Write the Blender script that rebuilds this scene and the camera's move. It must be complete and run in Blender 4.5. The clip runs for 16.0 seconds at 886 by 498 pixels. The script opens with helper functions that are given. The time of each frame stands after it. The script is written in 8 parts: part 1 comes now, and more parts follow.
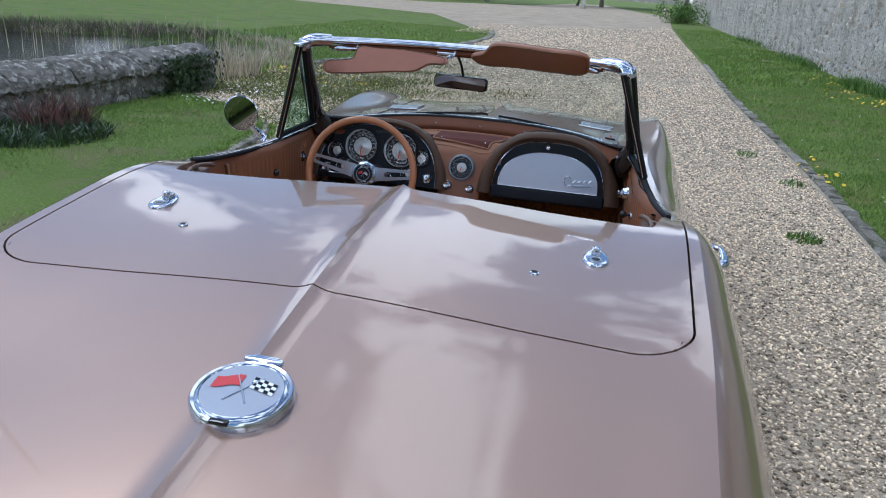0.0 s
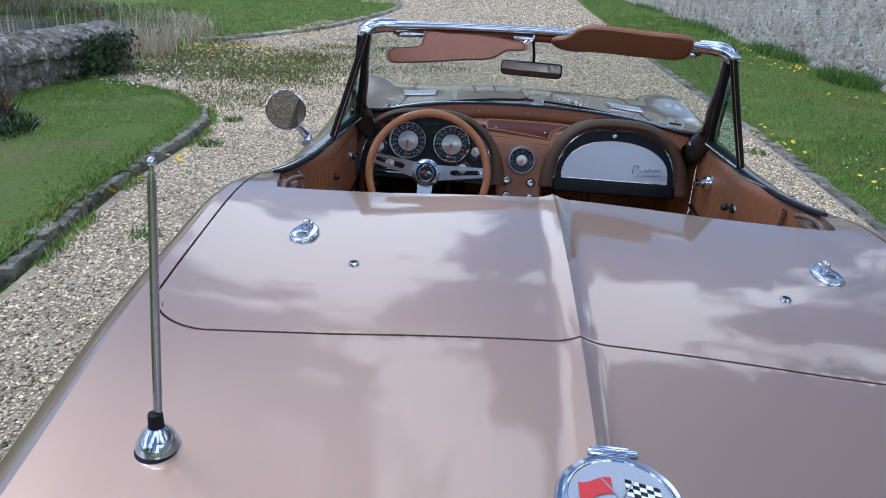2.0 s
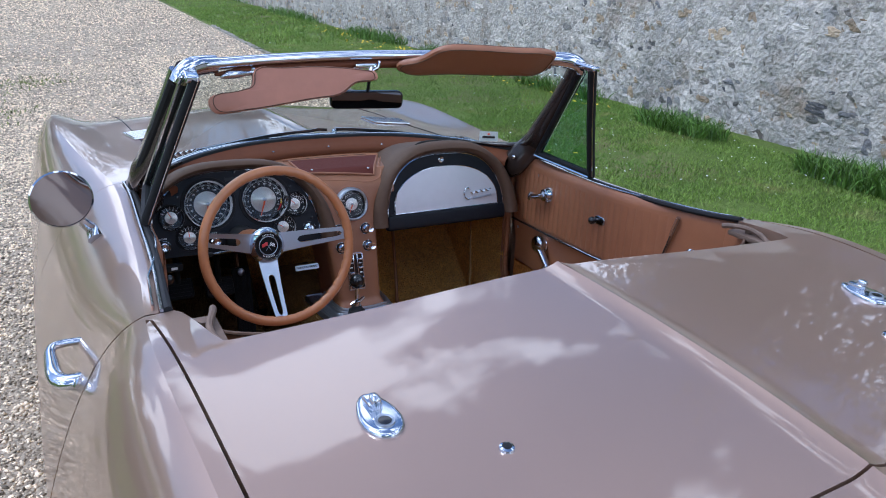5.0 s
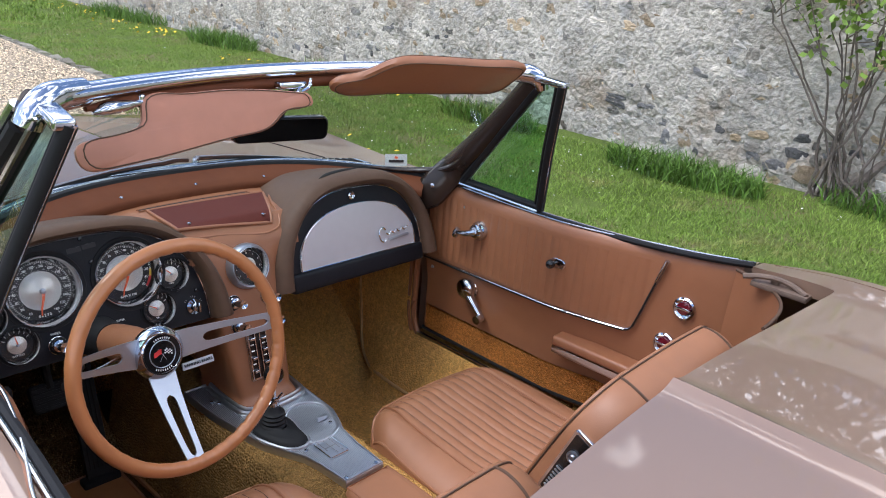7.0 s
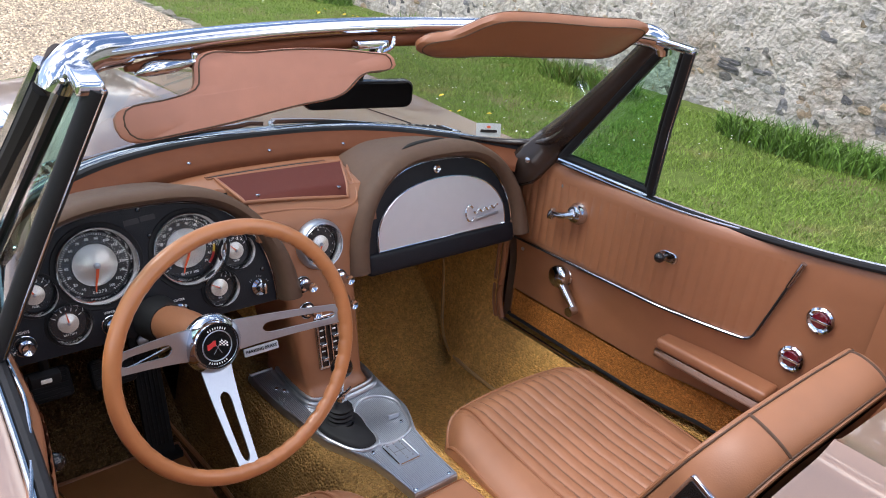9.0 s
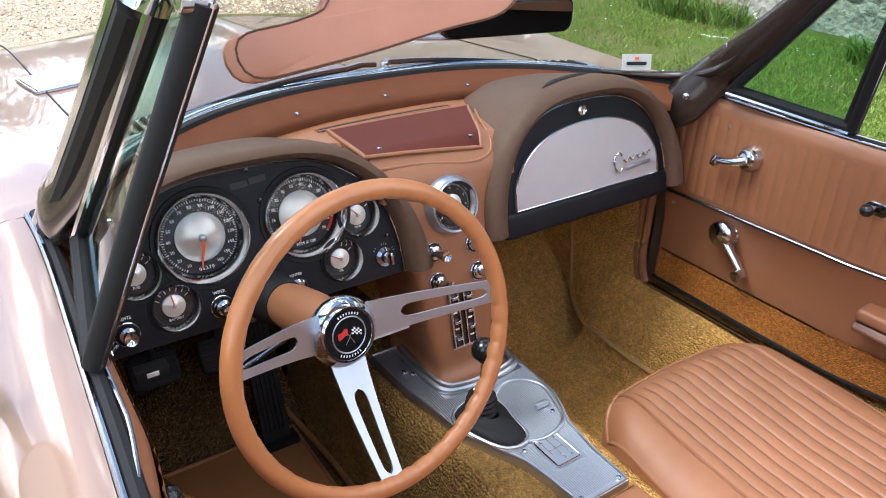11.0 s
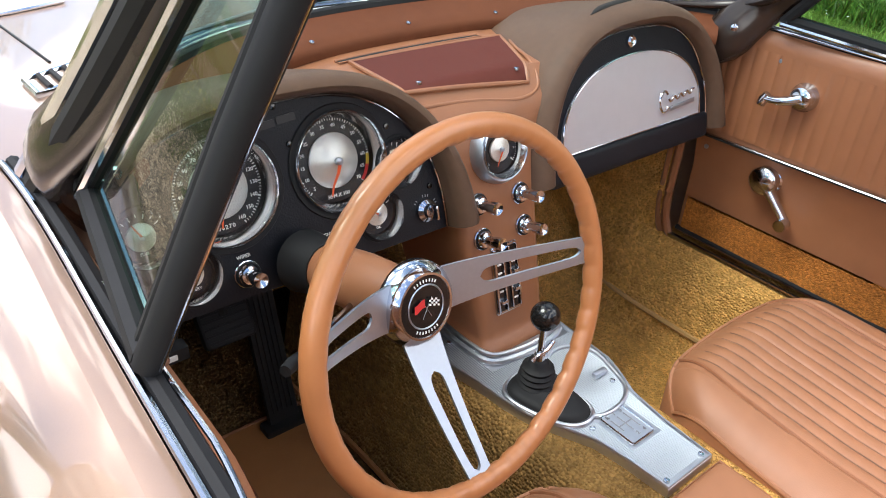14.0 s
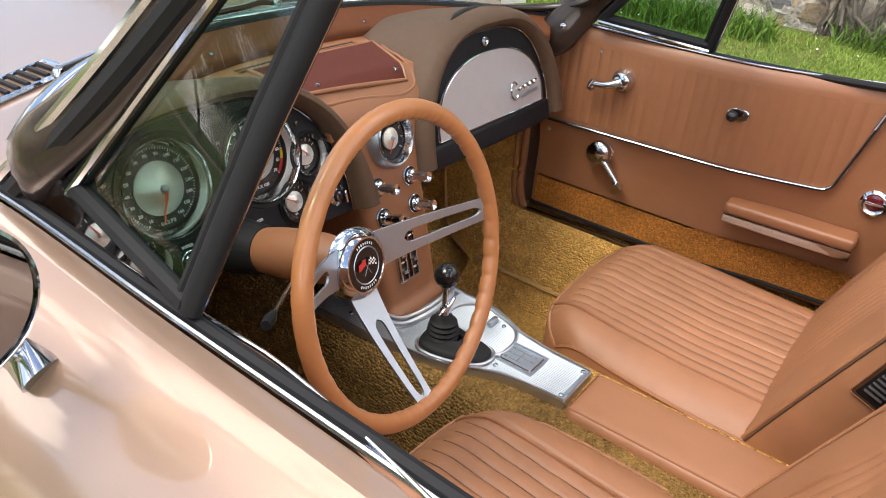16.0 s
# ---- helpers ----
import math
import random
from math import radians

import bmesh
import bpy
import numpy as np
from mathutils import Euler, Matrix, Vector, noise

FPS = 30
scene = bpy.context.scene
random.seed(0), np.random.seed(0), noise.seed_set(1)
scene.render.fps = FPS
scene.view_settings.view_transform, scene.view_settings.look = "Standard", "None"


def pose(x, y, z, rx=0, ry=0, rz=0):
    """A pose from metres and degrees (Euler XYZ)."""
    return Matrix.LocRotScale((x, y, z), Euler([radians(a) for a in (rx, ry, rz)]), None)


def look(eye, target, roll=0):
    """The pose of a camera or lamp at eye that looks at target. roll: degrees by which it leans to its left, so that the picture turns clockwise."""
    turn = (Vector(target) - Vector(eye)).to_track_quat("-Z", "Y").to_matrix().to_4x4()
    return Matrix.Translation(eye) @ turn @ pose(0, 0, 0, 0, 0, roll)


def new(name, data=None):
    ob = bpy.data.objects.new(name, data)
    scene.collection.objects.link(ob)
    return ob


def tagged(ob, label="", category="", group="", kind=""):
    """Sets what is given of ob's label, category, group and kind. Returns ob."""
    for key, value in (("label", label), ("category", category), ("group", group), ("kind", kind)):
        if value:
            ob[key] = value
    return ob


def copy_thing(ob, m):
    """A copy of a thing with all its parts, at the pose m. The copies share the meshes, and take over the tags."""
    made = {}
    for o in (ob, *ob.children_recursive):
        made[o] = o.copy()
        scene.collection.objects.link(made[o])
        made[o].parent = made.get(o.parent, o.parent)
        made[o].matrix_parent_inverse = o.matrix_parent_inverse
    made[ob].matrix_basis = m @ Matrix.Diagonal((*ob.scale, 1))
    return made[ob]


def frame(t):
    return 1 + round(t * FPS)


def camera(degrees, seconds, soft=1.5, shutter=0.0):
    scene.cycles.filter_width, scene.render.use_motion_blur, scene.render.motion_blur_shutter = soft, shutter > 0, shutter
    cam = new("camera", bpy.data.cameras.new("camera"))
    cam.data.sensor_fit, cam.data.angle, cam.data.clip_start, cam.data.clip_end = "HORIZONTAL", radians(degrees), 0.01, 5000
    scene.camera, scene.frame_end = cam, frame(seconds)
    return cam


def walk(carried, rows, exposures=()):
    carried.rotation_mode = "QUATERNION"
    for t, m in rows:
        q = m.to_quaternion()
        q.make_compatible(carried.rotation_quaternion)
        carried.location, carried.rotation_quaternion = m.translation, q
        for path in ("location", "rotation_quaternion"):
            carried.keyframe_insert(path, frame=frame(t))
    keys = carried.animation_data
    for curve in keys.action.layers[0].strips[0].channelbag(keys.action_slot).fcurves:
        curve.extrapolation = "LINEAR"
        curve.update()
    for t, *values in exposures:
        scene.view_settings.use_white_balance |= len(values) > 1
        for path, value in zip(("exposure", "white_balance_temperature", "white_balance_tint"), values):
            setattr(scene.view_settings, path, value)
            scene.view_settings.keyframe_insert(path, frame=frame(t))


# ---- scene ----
cam = camera(61.7, 16.0, soft=1.0)
PATH = [
    (0, (0.434, -1.337, 1.453), (0.09, 0.517, 0.787), 4.1),
    (0.5, (0.277, -1.383, 1.46), (0.101, 0.493, 0.787), 4.2),
    (1, (0.129, -1.345, 1.457), (0.004, 0.529, 0.768), 4.7),
    (1.5, (-0.03, -1.233, 1.445), (-0.161, 0.635, 0.741), 4.0),
    (2, (-0.165, -1.173, 1.442), (-0.245, 0.691, 0.722), 3.8),
    (2.5, (-0.317, -1.131, 1.46), (-0.23, 0.739, 0.756), 3.0),
    (3, (-0.409, -1.092, 1.466), (-0.162, 0.765, 0.764), 3.1),
    (3.5, (-0.474, -0.976, 1.459), (-0.132, 0.862, 0.749), 2.6),
    (4, (-0.548, -0.822, 1.458), (-0.077, 0.988, 0.75), 2.5),
    (4.5, (-0.679, -0.704, 1.453), (0.022, 1.035, 0.757), 2.9),
    (5, (-0.797, -0.601, 1.466), (0.111, 1.04, 0.77), 2.6),
    (5.2, (-0.811, -0.549, 1.469), (0.145, 1.058, 0.76), 2.4),
    (7.3, (-0.853, 0.115, 1.45), (0.56, 1.345, 0.75), 5.6),
    (7.5, (-0.833, 0.129, 1.449), (0.562, 1.373, 0.739), 5.7),
    (8, (-0.775, 0.166, 1.454), (0.523, 1.492, 0.707), 5.4),
    (8.5, (-0.733, 0.195, 1.442), (0.514, 1.552, 0.666), 5.6),
    (9, (-0.72, 0.211, 1.429), (0.486, 1.581, 0.61), 5.6),
    (9.5, (-0.709, 0.225, 1.433), (0.332, 1.695, 0.564), 2.6),
    (9.7, (-0.704, 0.236, 1.433), (0.28, 1.741, 0.558), 1.5),
    (11.8, (-0.643, 0.589, 1.271), (0.375, 1.981, 0.259), 2.3),
    (12, (-0.633, 0.608, 1.262), (0.396, 1.987, 0.243), 3.1),
    (12.5, (-0.625, 0.634, 1.251), (0.442, 1.976, 0.22), 4.1),
    (13, (-0.638, 0.657, 1.26), (0.449, 1.982, 0.229), 4.0),
    (13.5, (-0.674, 0.688, 1.254), (0.429, 1.991, 0.212), 4.0),
    (14, (-0.725, 0.673, 1.254), (0.389, 1.955, 0.198), 3.7),
    (14.5, (-0.781, 0.68, 1.241), (0.408, 1.881, 0.171), 3.4),
    (15, (-0.847, 0.705, 1.223), (0.465, 1.765, 0.15), 4.0),
    (15.5, (-0.9, 0.676, 1.258), (0.474, 1.692, 0.218), 3.7),
    (16, (-0.918, 0.629, 1.286), (0.505, 1.61, 0.279), 4.9),
]
EXPOSURES = [(0.0, -0.10, 5140, 8), (2.5, 0.02, 5080, 9), (5.0, 0.28, 5060, 12), (8.0, 0.86, 6000, 13), (9.7, 0.94, 6000, 15), (12.0, 1.42, 6050, 9), (14.0, 1.34, 6300, 9), (16.0, 1.12, 6750, 10)]
walk(cam, [(t, look(eye, target, roll)) for t, eye, target, roll in PATH], exposures=EXPOSURES)

# ---- world and light ----
world = bpy.data.worlds.new("world")
scene.world = world
world.use_nodes = True
wn, wl = world.node_tree.nodes, world.node_tree.links
bg = wn["Background"]
sky = wn.new("ShaderNodeTexSky")
sky.sky_type, sky.sun_disc = "NISHITA", False
sky.sun_elevation, sky.sun_rotation = radians(61), radians(294)
sky.air_density, sky.dust_density = 1.0, 1.5
wco = wn.new("ShaderNodeTexCoord")
wmap = wn.new("ShaderNodeMapping")
wmap.inputs["Scale"].default_value = (1.0, 1.0, 1.25)
wmap.inputs["Location"].default_value = (5.1, 3.3, 0.4)
cloud = wn.new("ShaderNodeTexNoise")
cloud.inputs["Scale"].default_value, cloud.inputs["Detail"].default_value = 2.7, 10.0
cloud.inputs["Roughness"].default_value = 0.55
cramp = wn.new("ShaderNodeValToRGB")
cramp.color_ramp.elements[0].position, cramp.color_ramp.elements[1].position = 0.500, 0.545
cmix = wn.new("ShaderNodeMix")
cmix.data_type = "RGBA"
CLOUD_WHITE = (15.6, 15.0, 14.6, 1)
cmix.inputs["B"].default_value = CLOUD_WHITE
wl.new(wco.outputs["Generated"], wmap.inputs["Vector"])
wl.new(wmap.outputs["Vector"], cloud.inputs["Vector"])
wl.new(cloud.outputs["Fac"], cramp.inputs["Fac"])
wl.new(cramp.outputs["Color"], cmix.inputs["Factor"])
wl.new(sky.outputs["Color"], cmix.inputs["A"])
wl.new(cmix.outputs["Result"], bg.inputs["Color"])
bg.inputs["Strength"].default_value = 0.122

sun_data = bpy.data.lights.new("sun", "SUN")
sun_data.energy, sun_data.angle, sun_data.color = 1.4, radians(24), (1.0, 0.96, 0.91)
sun = new("sun", sun_data)
sun.matrix_basis = look((-11.4, 5.1, 22.5), (0, 0, 0))

# ---- materials ----
def mat(name, color, rough=0.5, metal=0.0, vary=0.15, scale=40.0, big=3.0, bump=0.0, bscale=200.0, coat=0.0, spec=0.5, random_tint=0.0, island=0.0, dist=0.002):
    """A surface with grain at two scales, fine relief and, where asked, a tint of its own for each piece."""
    m = bpy.data.materials.new(name)
    m.use_nodes = True
    n, l = m.node_tree.nodes, m.node_tree.links
    p = n["Principled BSDF"]
    p.inputs["Metallic"].default_value = metal
    p.inputs["Specular IOR Level"].default_value = spec
    p.inputs["Coat Weight"].default_value = coat
    p.inputs["Coat Roughness"].default_value = 0.03
    co = n.new("ShaderNodeTexCoord")
    fine, wide = n.new("ShaderNodeTexNoise"), n.new("ShaderNodeTexNoise")
    fine.inputs["Scale"].default_value, wide.inputs["Scale"].default_value = scale, big
    fine.inputs["Detail"].default_value, wide.inputs["Detail"].default_value = 6.0, 4.0
    l.new(co.outputs["Object"], fine.inputs["Vector"])
    l.new(co.outputs["Object"], wide.inputs["Vector"])
    add = n.new("ShaderNodeMath")
    add.operation = "ADD"
    l.new(fine.outputs["Fac"], add.inputs[0])
    l.new(wide.outputs["Fac"], add.inputs[1])
    last = add.outputs[0]
    half = 1.0
    if random_tint or island:
        if island:
            src = n.new("ShaderNodeNewGeometry").outputs["Random Per Island"]
        else:
            src = n.new("ShaderNodeObjectInfo").outputs["Random"]
        w = n.new("ShaderNodeMath")
        w.operation = "MULTIPLY_ADD"
        w.inputs[1].default_value = (random_tint or island) / max(vary, 0.01)
        l.new(src, w.inputs[0])
        l.new(last, w.inputs[2])
        last = w.outputs[0]
        half += 0.5 * (random_tint or island) / max(vary, 0.01)
    span = n.new("ShaderNodeMapRange")
    span.inputs["From Min"].default_value, span.inputs["From Max"].default_value = half - 0.5, half + 0.5
    span.inputs["To Min"].default_value, span.inputs["To Max"].default_value = 1 - vary, 1 + vary
    span.clamp = False
    l.new(last, span.inputs["Value"])
    mul = n.new("ShaderNodeMix")
    mul.data_type, mul.blend_type = "RGBA", "MULTIPLY"
    mul.inputs["Factor"].default_value = 1.0
    mul.inputs["A"].default_value = (*color, 1)
    l.new(span.outputs["Result"], mul.inputs["B"])
    l.new(mul.outputs["Result"], p.inputs["Base Color"])
    rr = n.new("ShaderNodeMapRange")
    rr.inputs["To Min"].default_value, rr.inputs["To Max"].default_value = max(rough * 0.8, 0.0), min(rough * 1.2, 1.0)
    l.new(wide.outputs["Fac"], rr.inputs["Value"])
    l.new(rr.outputs["Result"], p.inputs["Roughness"])
    if bump:
        bn = n.new("ShaderNodeTexNoise")
        bn.inputs["Scale"].default_value, bn.inputs["Detail"].default_value = bscale, 3.0
        l.new(co.outputs["Object"], bn.inputs["Vector"])
        b = n.new("ShaderNodeBump")
        b.inputs["Strength"].default_value, b.inputs["Distance"].default_value = bump, dist
        l.new(bn.outputs["Fac"], b.inputs["Height"])
        l.new(b.outputs["Normal"], p.inputs["Normal"])
    return m


def voronoi_relief(m, scale, strength, dist, stretch=(1, 1, 1), darken=0.0, even=1.0):
    """Adds round pebbly relief (carpet loops, gravel, hide grain) to a material, and darkens its cells at random."""
    n, l = m.node_tree.nodes, m.node_tree.links
    p = n["Principled BSDF"]
    co = n.new("ShaderNodeTexCoord")
    mp = n.new("ShaderNodeMapping")
    mp.inputs["Scale"].default_value = stretch
    v = n.new("ShaderNodeTexVoronoi")
    v.inputs["Scale"].default_value, v.inputs["Randomness"].default_value = scale, even
    l.new(co.outputs["Object"], mp.inputs["Vector"])
    l.new(mp.outputs["Vector"], v.inputs["Vector"])
    inv = n.new("ShaderNodeMath")
    inv.operation, inv.inputs[0].default_value = "SUBTRACT", 1.0
    l.new(v.outputs["Distance"], inv.inputs[1])
    b = n.new("ShaderNodeBump")
    b.inputs["Strength"].default_value, b.inputs["Distance"].default_value = strength, dist
    l.new(inv.outputs[0], b.inputs["Height"])
    l.new(b.outputs["Normal"], p.inputs["Normal"])
    if darken:
        mx = n.new("ShaderNodeMix")
        mx.data_type, mx.blend_type = "RGBA", "MULTIPLY"
        mx.inputs["Factor"].default_value = darken
        src = p.inputs["Base Color"].links[0].from_socket
        l.new(src, mx.inputs["A"])
        grey = n.new("ShaderNodeRGBToBW")
        l.new(v.outputs["Color"], grey.inputs["Color"])
        l.new(grey.outputs["Val"], mx.inputs["B"])
        l.new(mx.outputs["Result"], p.inputs["Base Color"])
    return m


def stain(m, colour, scale, low, high, amount):
    """Blotches of another colour with uneven edges, lying over the surface in the place's own measure."""
    n, l = m.node_tree.nodes, m.node_tree.links
    p = n["Principled BSDF"]
    geo = n.new("ShaderNodeNewGeometry")
    t = n.new("ShaderNodeTexNoise")
    t.inputs["Scale"].default_value, t.inputs["Detail"].default_value, t.inputs["Roughness"].default_value = scale, 8.0, 0.65
    l.new(geo.outputs["Position"], t.inputs["Vector"])
    r = n.new("ShaderNodeMapRange")
    r.inputs["From Min"].default_value, r.inputs["From Max"].default_value, r.inputs["To Max"].default_value = low, high, amount
    l.new(t.outputs["Fac"], r.inputs["Value"])
    mx = n.new("ShaderNodeMix")
    mx.data_type = "RGBA"
    mx.inputs["B"].default_value = (*colour, 1)
    l.new(p.inputs["Base Color"].links[0].from_socket, mx.inputs["A"])
    l.new(r.outputs["Result"], mx.inputs["Factor"])
    l.new(mx.outputs["Result"], p.inputs["Base Color"])


def creases(m, scale, strength, dist):
    """Fine wandering wrinkles, as in sat-on hide."""
    n, l = m.node_tree.nodes, m.node_tree.links
    p = n["Principled BSDF"]
    geo, warp, v = n.new("ShaderNodeNewGeometry"), n.new("ShaderNodeTexNoise"), n.new("ShaderNodeTexVoronoi")
    warp.inputs["Scale"].default_value = 14.0
    mix = n.new("ShaderNodeMix")
    mix.data_type, mix.blend_type = "RGBA", "LINEAR_LIGHT"
    mix.inputs["Factor"].default_value = 0.05
    l.new(geo.outputs["Position"], warp.inputs["Vector"])
    l.new(geo.outputs["Position"], mix.inputs["A"])
    l.new(warp.outputs["Color"], mix.inputs["B"])
    v.feature = "DISTANCE_TO_EDGE"
    v.inputs["Scale"].default_value = scale
    l.new(mix.outputs["Result"], v.inputs["Vector"])
    r = n.new("ShaderNodeMapRange")
    r.inputs["From Max"].default_value = 0.07
    l.new(v.outputs["Distance"], r.inputs["Value"])
    b = n.new("ShaderNodeBump")
    b.inputs["Strength"].default_value, b.inputs["Distance"].default_value = strength, dist
    l.new(r.outputs["Result"], b.inputs["Height"])
    l.new(p.inputs["Normal"].links[0].from_socket, b.inputs["Normal"])
    l.new(b.outputs["Normal"], p.inputs["Normal"])


def glass(name, tint=(0.93, 0.97, 0.95), rough=0.0, head_on=0.06, edge_on=0.90):
    """Thin clear glass: mostly lets through, mirrors at its own Fresnel rate."""
    m = bpy.data.materials.new(name)
    m.use_nodes = True
    n, l = m.node_tree.nodes, m.node_tree.links
    n.remove(n["Principled BSDF"])
    tr, gl, mx, fr = n.new("ShaderNodeBsdfTransparent"), n.new("ShaderNodeBsdfGlossy"), n.new("ShaderNodeMixShader"), n.new("ShaderNodeLayerWeight")
    tr.inputs["Color"].default_value = (*tint, 1)
    gl.inputs["Roughness"].default_value = rough
    power, rate = n.new("ShaderNodeMath"), n.new("ShaderNodeMath")
    power.operation, power.inputs[1].default_value = "POWER", 5.0
    rate.operation, rate.inputs[1].default_value, rate.inputs[2].default_value = "MULTIPLY_ADD", edge_on, head_on
    l.new(fr.outputs["Facing"], power.inputs[0])
    l.new(power.outputs[0], rate.inputs[0])
    l.new(rate.outputs[0], mx.inputs["Fac"])
    l.new(tr.outputs["BSDF"], mx.inputs[1])
    l.new(gl.outputs["BSDF"], mx.inputs[2])
    l.new(mx.outputs["Shader"], n["Material Output"].inputs["Surface"])
    return m


PAINT = mat("tan_metallic_paint", (0.375, 0.246, 0.172), 0.36, 0.58, vary=0.05, scale=900, big=2, coat=1.0)
PAINT.node_tree.nodes["Principled BSDF"].inputs["Coat IOR"].default_value = 1.72
CHROME = mat("chrome", (0.60, 0.63, 0.68), 0.10, 1.0, vary=0.03)
STEEL = mat("brushed_steel", (0.42, 0.455, 0.51), 0.36, 0.92, vary=0.06, scale=300)
DARK_CHROME = mat("dark_bright_metal", (0.42, 0.44, 0.47), 0.16, 1.0, vary=0.06)
ALU = mat("cast_aluminium_plate", (0.54, 0.56, 0.60), 0.30, 0.95, vary=0.08, scale=200, bump=0.1, bscale=500, dist=0.0005)
SILVER = mat("satin_silver_panel", (0.60, 0.60, 0.63), 0.32, 0.50, vary=0.04)
VINYL = mat("tan_vinyl", (0.268, 0.110, 0.050), 0.42, vary=0.08, scale=30, bump=0.25, bscale=900, dist=0.0006)
LEATHER = mat("tan_seat_leather", (0.315, 0.138, 0.065), 0.48, vary=0.16, scale=18, big=5, bump=0.25, bscale=500, dist=0.0008)
creases(LEATHER, 40, 0.03, 0.0010)
# the visors' tan vinyl, lightened to paint in light on the lowered one
VISOR_LIT = mat("lit_tan_vinyl", (0.40, 0.172, 0.105), 0.45, vary=0.12, scale=30, big=8, bump=0.25, bscale=900, dist=0.0006)
PADDING = mat("brown_dash_padding", (0.098, 0.057, 0.036), 0.52, spec=0.22, vary=0.16, scale=60, bump=0.3, bscale=1100, dist=0.0005)
PAD_RED = mat("red_brown_pad_vinyl", (0.120, 0.040, 0.017), 0.58, spec=0.12, vary=0.14, scale=30, bump=0.25, bscale=900, dist=0.0006)
GRILLE_RED = mat("red_brown_speaker_vinyl", (0.095, 0.025, 0.018), 0.60, spec=0.12, vary=0.12, scale=200, bump=0.5, bscale=700, dist=0.001)
PILLAR_BROWN = mat("dark_brown_pillar", (0.030, 0.020, 0.016), 0.20, vary=0.12, scale=60)
BLACK_VINYL = mat("black_grained_vinyl", (0.0055, 0.0065, 0.010), 0.46, vary=0.2, scale=80, spec=0.28)
voronoi_relief(BLACK_VINYL, 420, 0.45, 0.0008)
BLACK = mat("black_rubber", (0.009, 0.009, 0.010), 0.65, vary=0.2, spec=0.3)
BLACK_GLOSS = mat("gloss_black", (0.01, 0.01, 0.01), 0.12, vary=0.1)
DIAL = mat("black_dial_face", (0.007, 0.0075, 0.009), 0.45, vary=0.1)
GAUGE_RIM = mat("satin_gauge_rim", (0.60, 0.61, 0.63), 0.12, 1.0, vary=0.05)
SPUN = mat("spun_aluminium", (0.72, 0.71, 0.66), 0.34, 0.60, vary=0.05)
SPUN.node_tree.nodes["Principled BSDF"].inputs["Anisotropic"].default_value = 0.6
WHITE = mat("white_print", (0.8, 0.8, 0.78), 0.5, vary=0.03)
RED = mat("red_print", (0.55, 0.03, 0.03), 0.4, vary=0.05)
ORANGE = mat("orange_needle", (0.80, 0.13, 0.04), 0.4, vary=0.05)
YELLOW_PRINT = mat("yellow_print", (0.7, 0.5, 0.05), 0.5, vary=0.05)
WOOD_RIM = mat("tan_wheel_rim", (0.42, 0.165, 0.06), 0.32, vary=0.08, scale=25, big=6, coat=0.3)
CARPET = mat("gold_loop_carpet", (0.80, 0.44, 0.125), 0.95, vary=0.30, scale=60, big=5, spec=0.1)
voronoi_relief(CARPET, 200, 1.0, 0.008, darken=0.42, even=0.8)
# driver's side: real dirt, plus footwell shade put into the base colour
CARPET_DIRT_SHADE = mat("soiled_shaded_carpet", (0.155, 0.092, 0.036), 0.95, vary=0.55, scale=9, big=3, spec=0.1)
voronoi_relief(CARPET_DIRT_SHADE, 190, 1.0, 0.006, darken=0.5, even=0.75)
# worn pile, darkened further to put driver-side shade into the colour
CARPET_WEAR_SHADE = mat("worn_shaded_carpet", (0.31, 0.175, 0.056), 0.95, vary=0.40, scale=14, big=4, spec=0.1)
voronoi_relief(CARPET_WEAR_SHADE, 185, 1.0, 0.006, darken=0.45, even=0.75)
CARPET_DOOR = mat("orange_pile_carpet", (0.74, 0.28, 0.060), 0.95, vary=0.45, scale=160, big=12, spec=0.1)
voronoi_relief(CARPET_DOOR, 330, 1.0, 0.006, darken=0.55)
GREY_PRINT = mat("grey_print", (0.22, 0.22, 0.23), 0.5, vary=0.05)
BINDING = mat("pale_carpet_binding", (0.40, 0.235, 0.085), 0.7, vary=0.2, scale=200)
HEELPAD = mat("worn_heel_pad", (0.25, 0.105, 0.036), 0.55, vary=0.22, scale=14, big=4, bump=0.2, bscale=300)
DARK = mat("dark_underside", (0.010, 0.009, 0.008), 0.9)
RUST = mat("bare_inner_metal", (0.16, 0.11, 0.08), 0.6, 0.3, vary=0.3)
GLASS = glass("windscreen_glass", (0.84, 0.89, 0.86))
GLASS_TINT = glass("green_tinted_glass", (0.48, 0.70, 0.58))
LENS = glass("dial_lens", (0.98, 0.98, 0.98), 0.0, 0.012, 0.25)
MIRROR = mat("tinted_mirror_glass", (0.30, 0.285, 0.275), 0.01, 1.0, vary=0.03)
CARD = mat("white_card", (0.55, 0.55, 0.54), 0.6, vary=0.03)
SMOKE_RED = mat("dark_red_lens", (0.10, 0.006, 0.012), 0.08, vary=0.1, coat=1.0)
TYRE = mat("tyre_rubber", (0.02, 0.02, 0.02), 0.8)

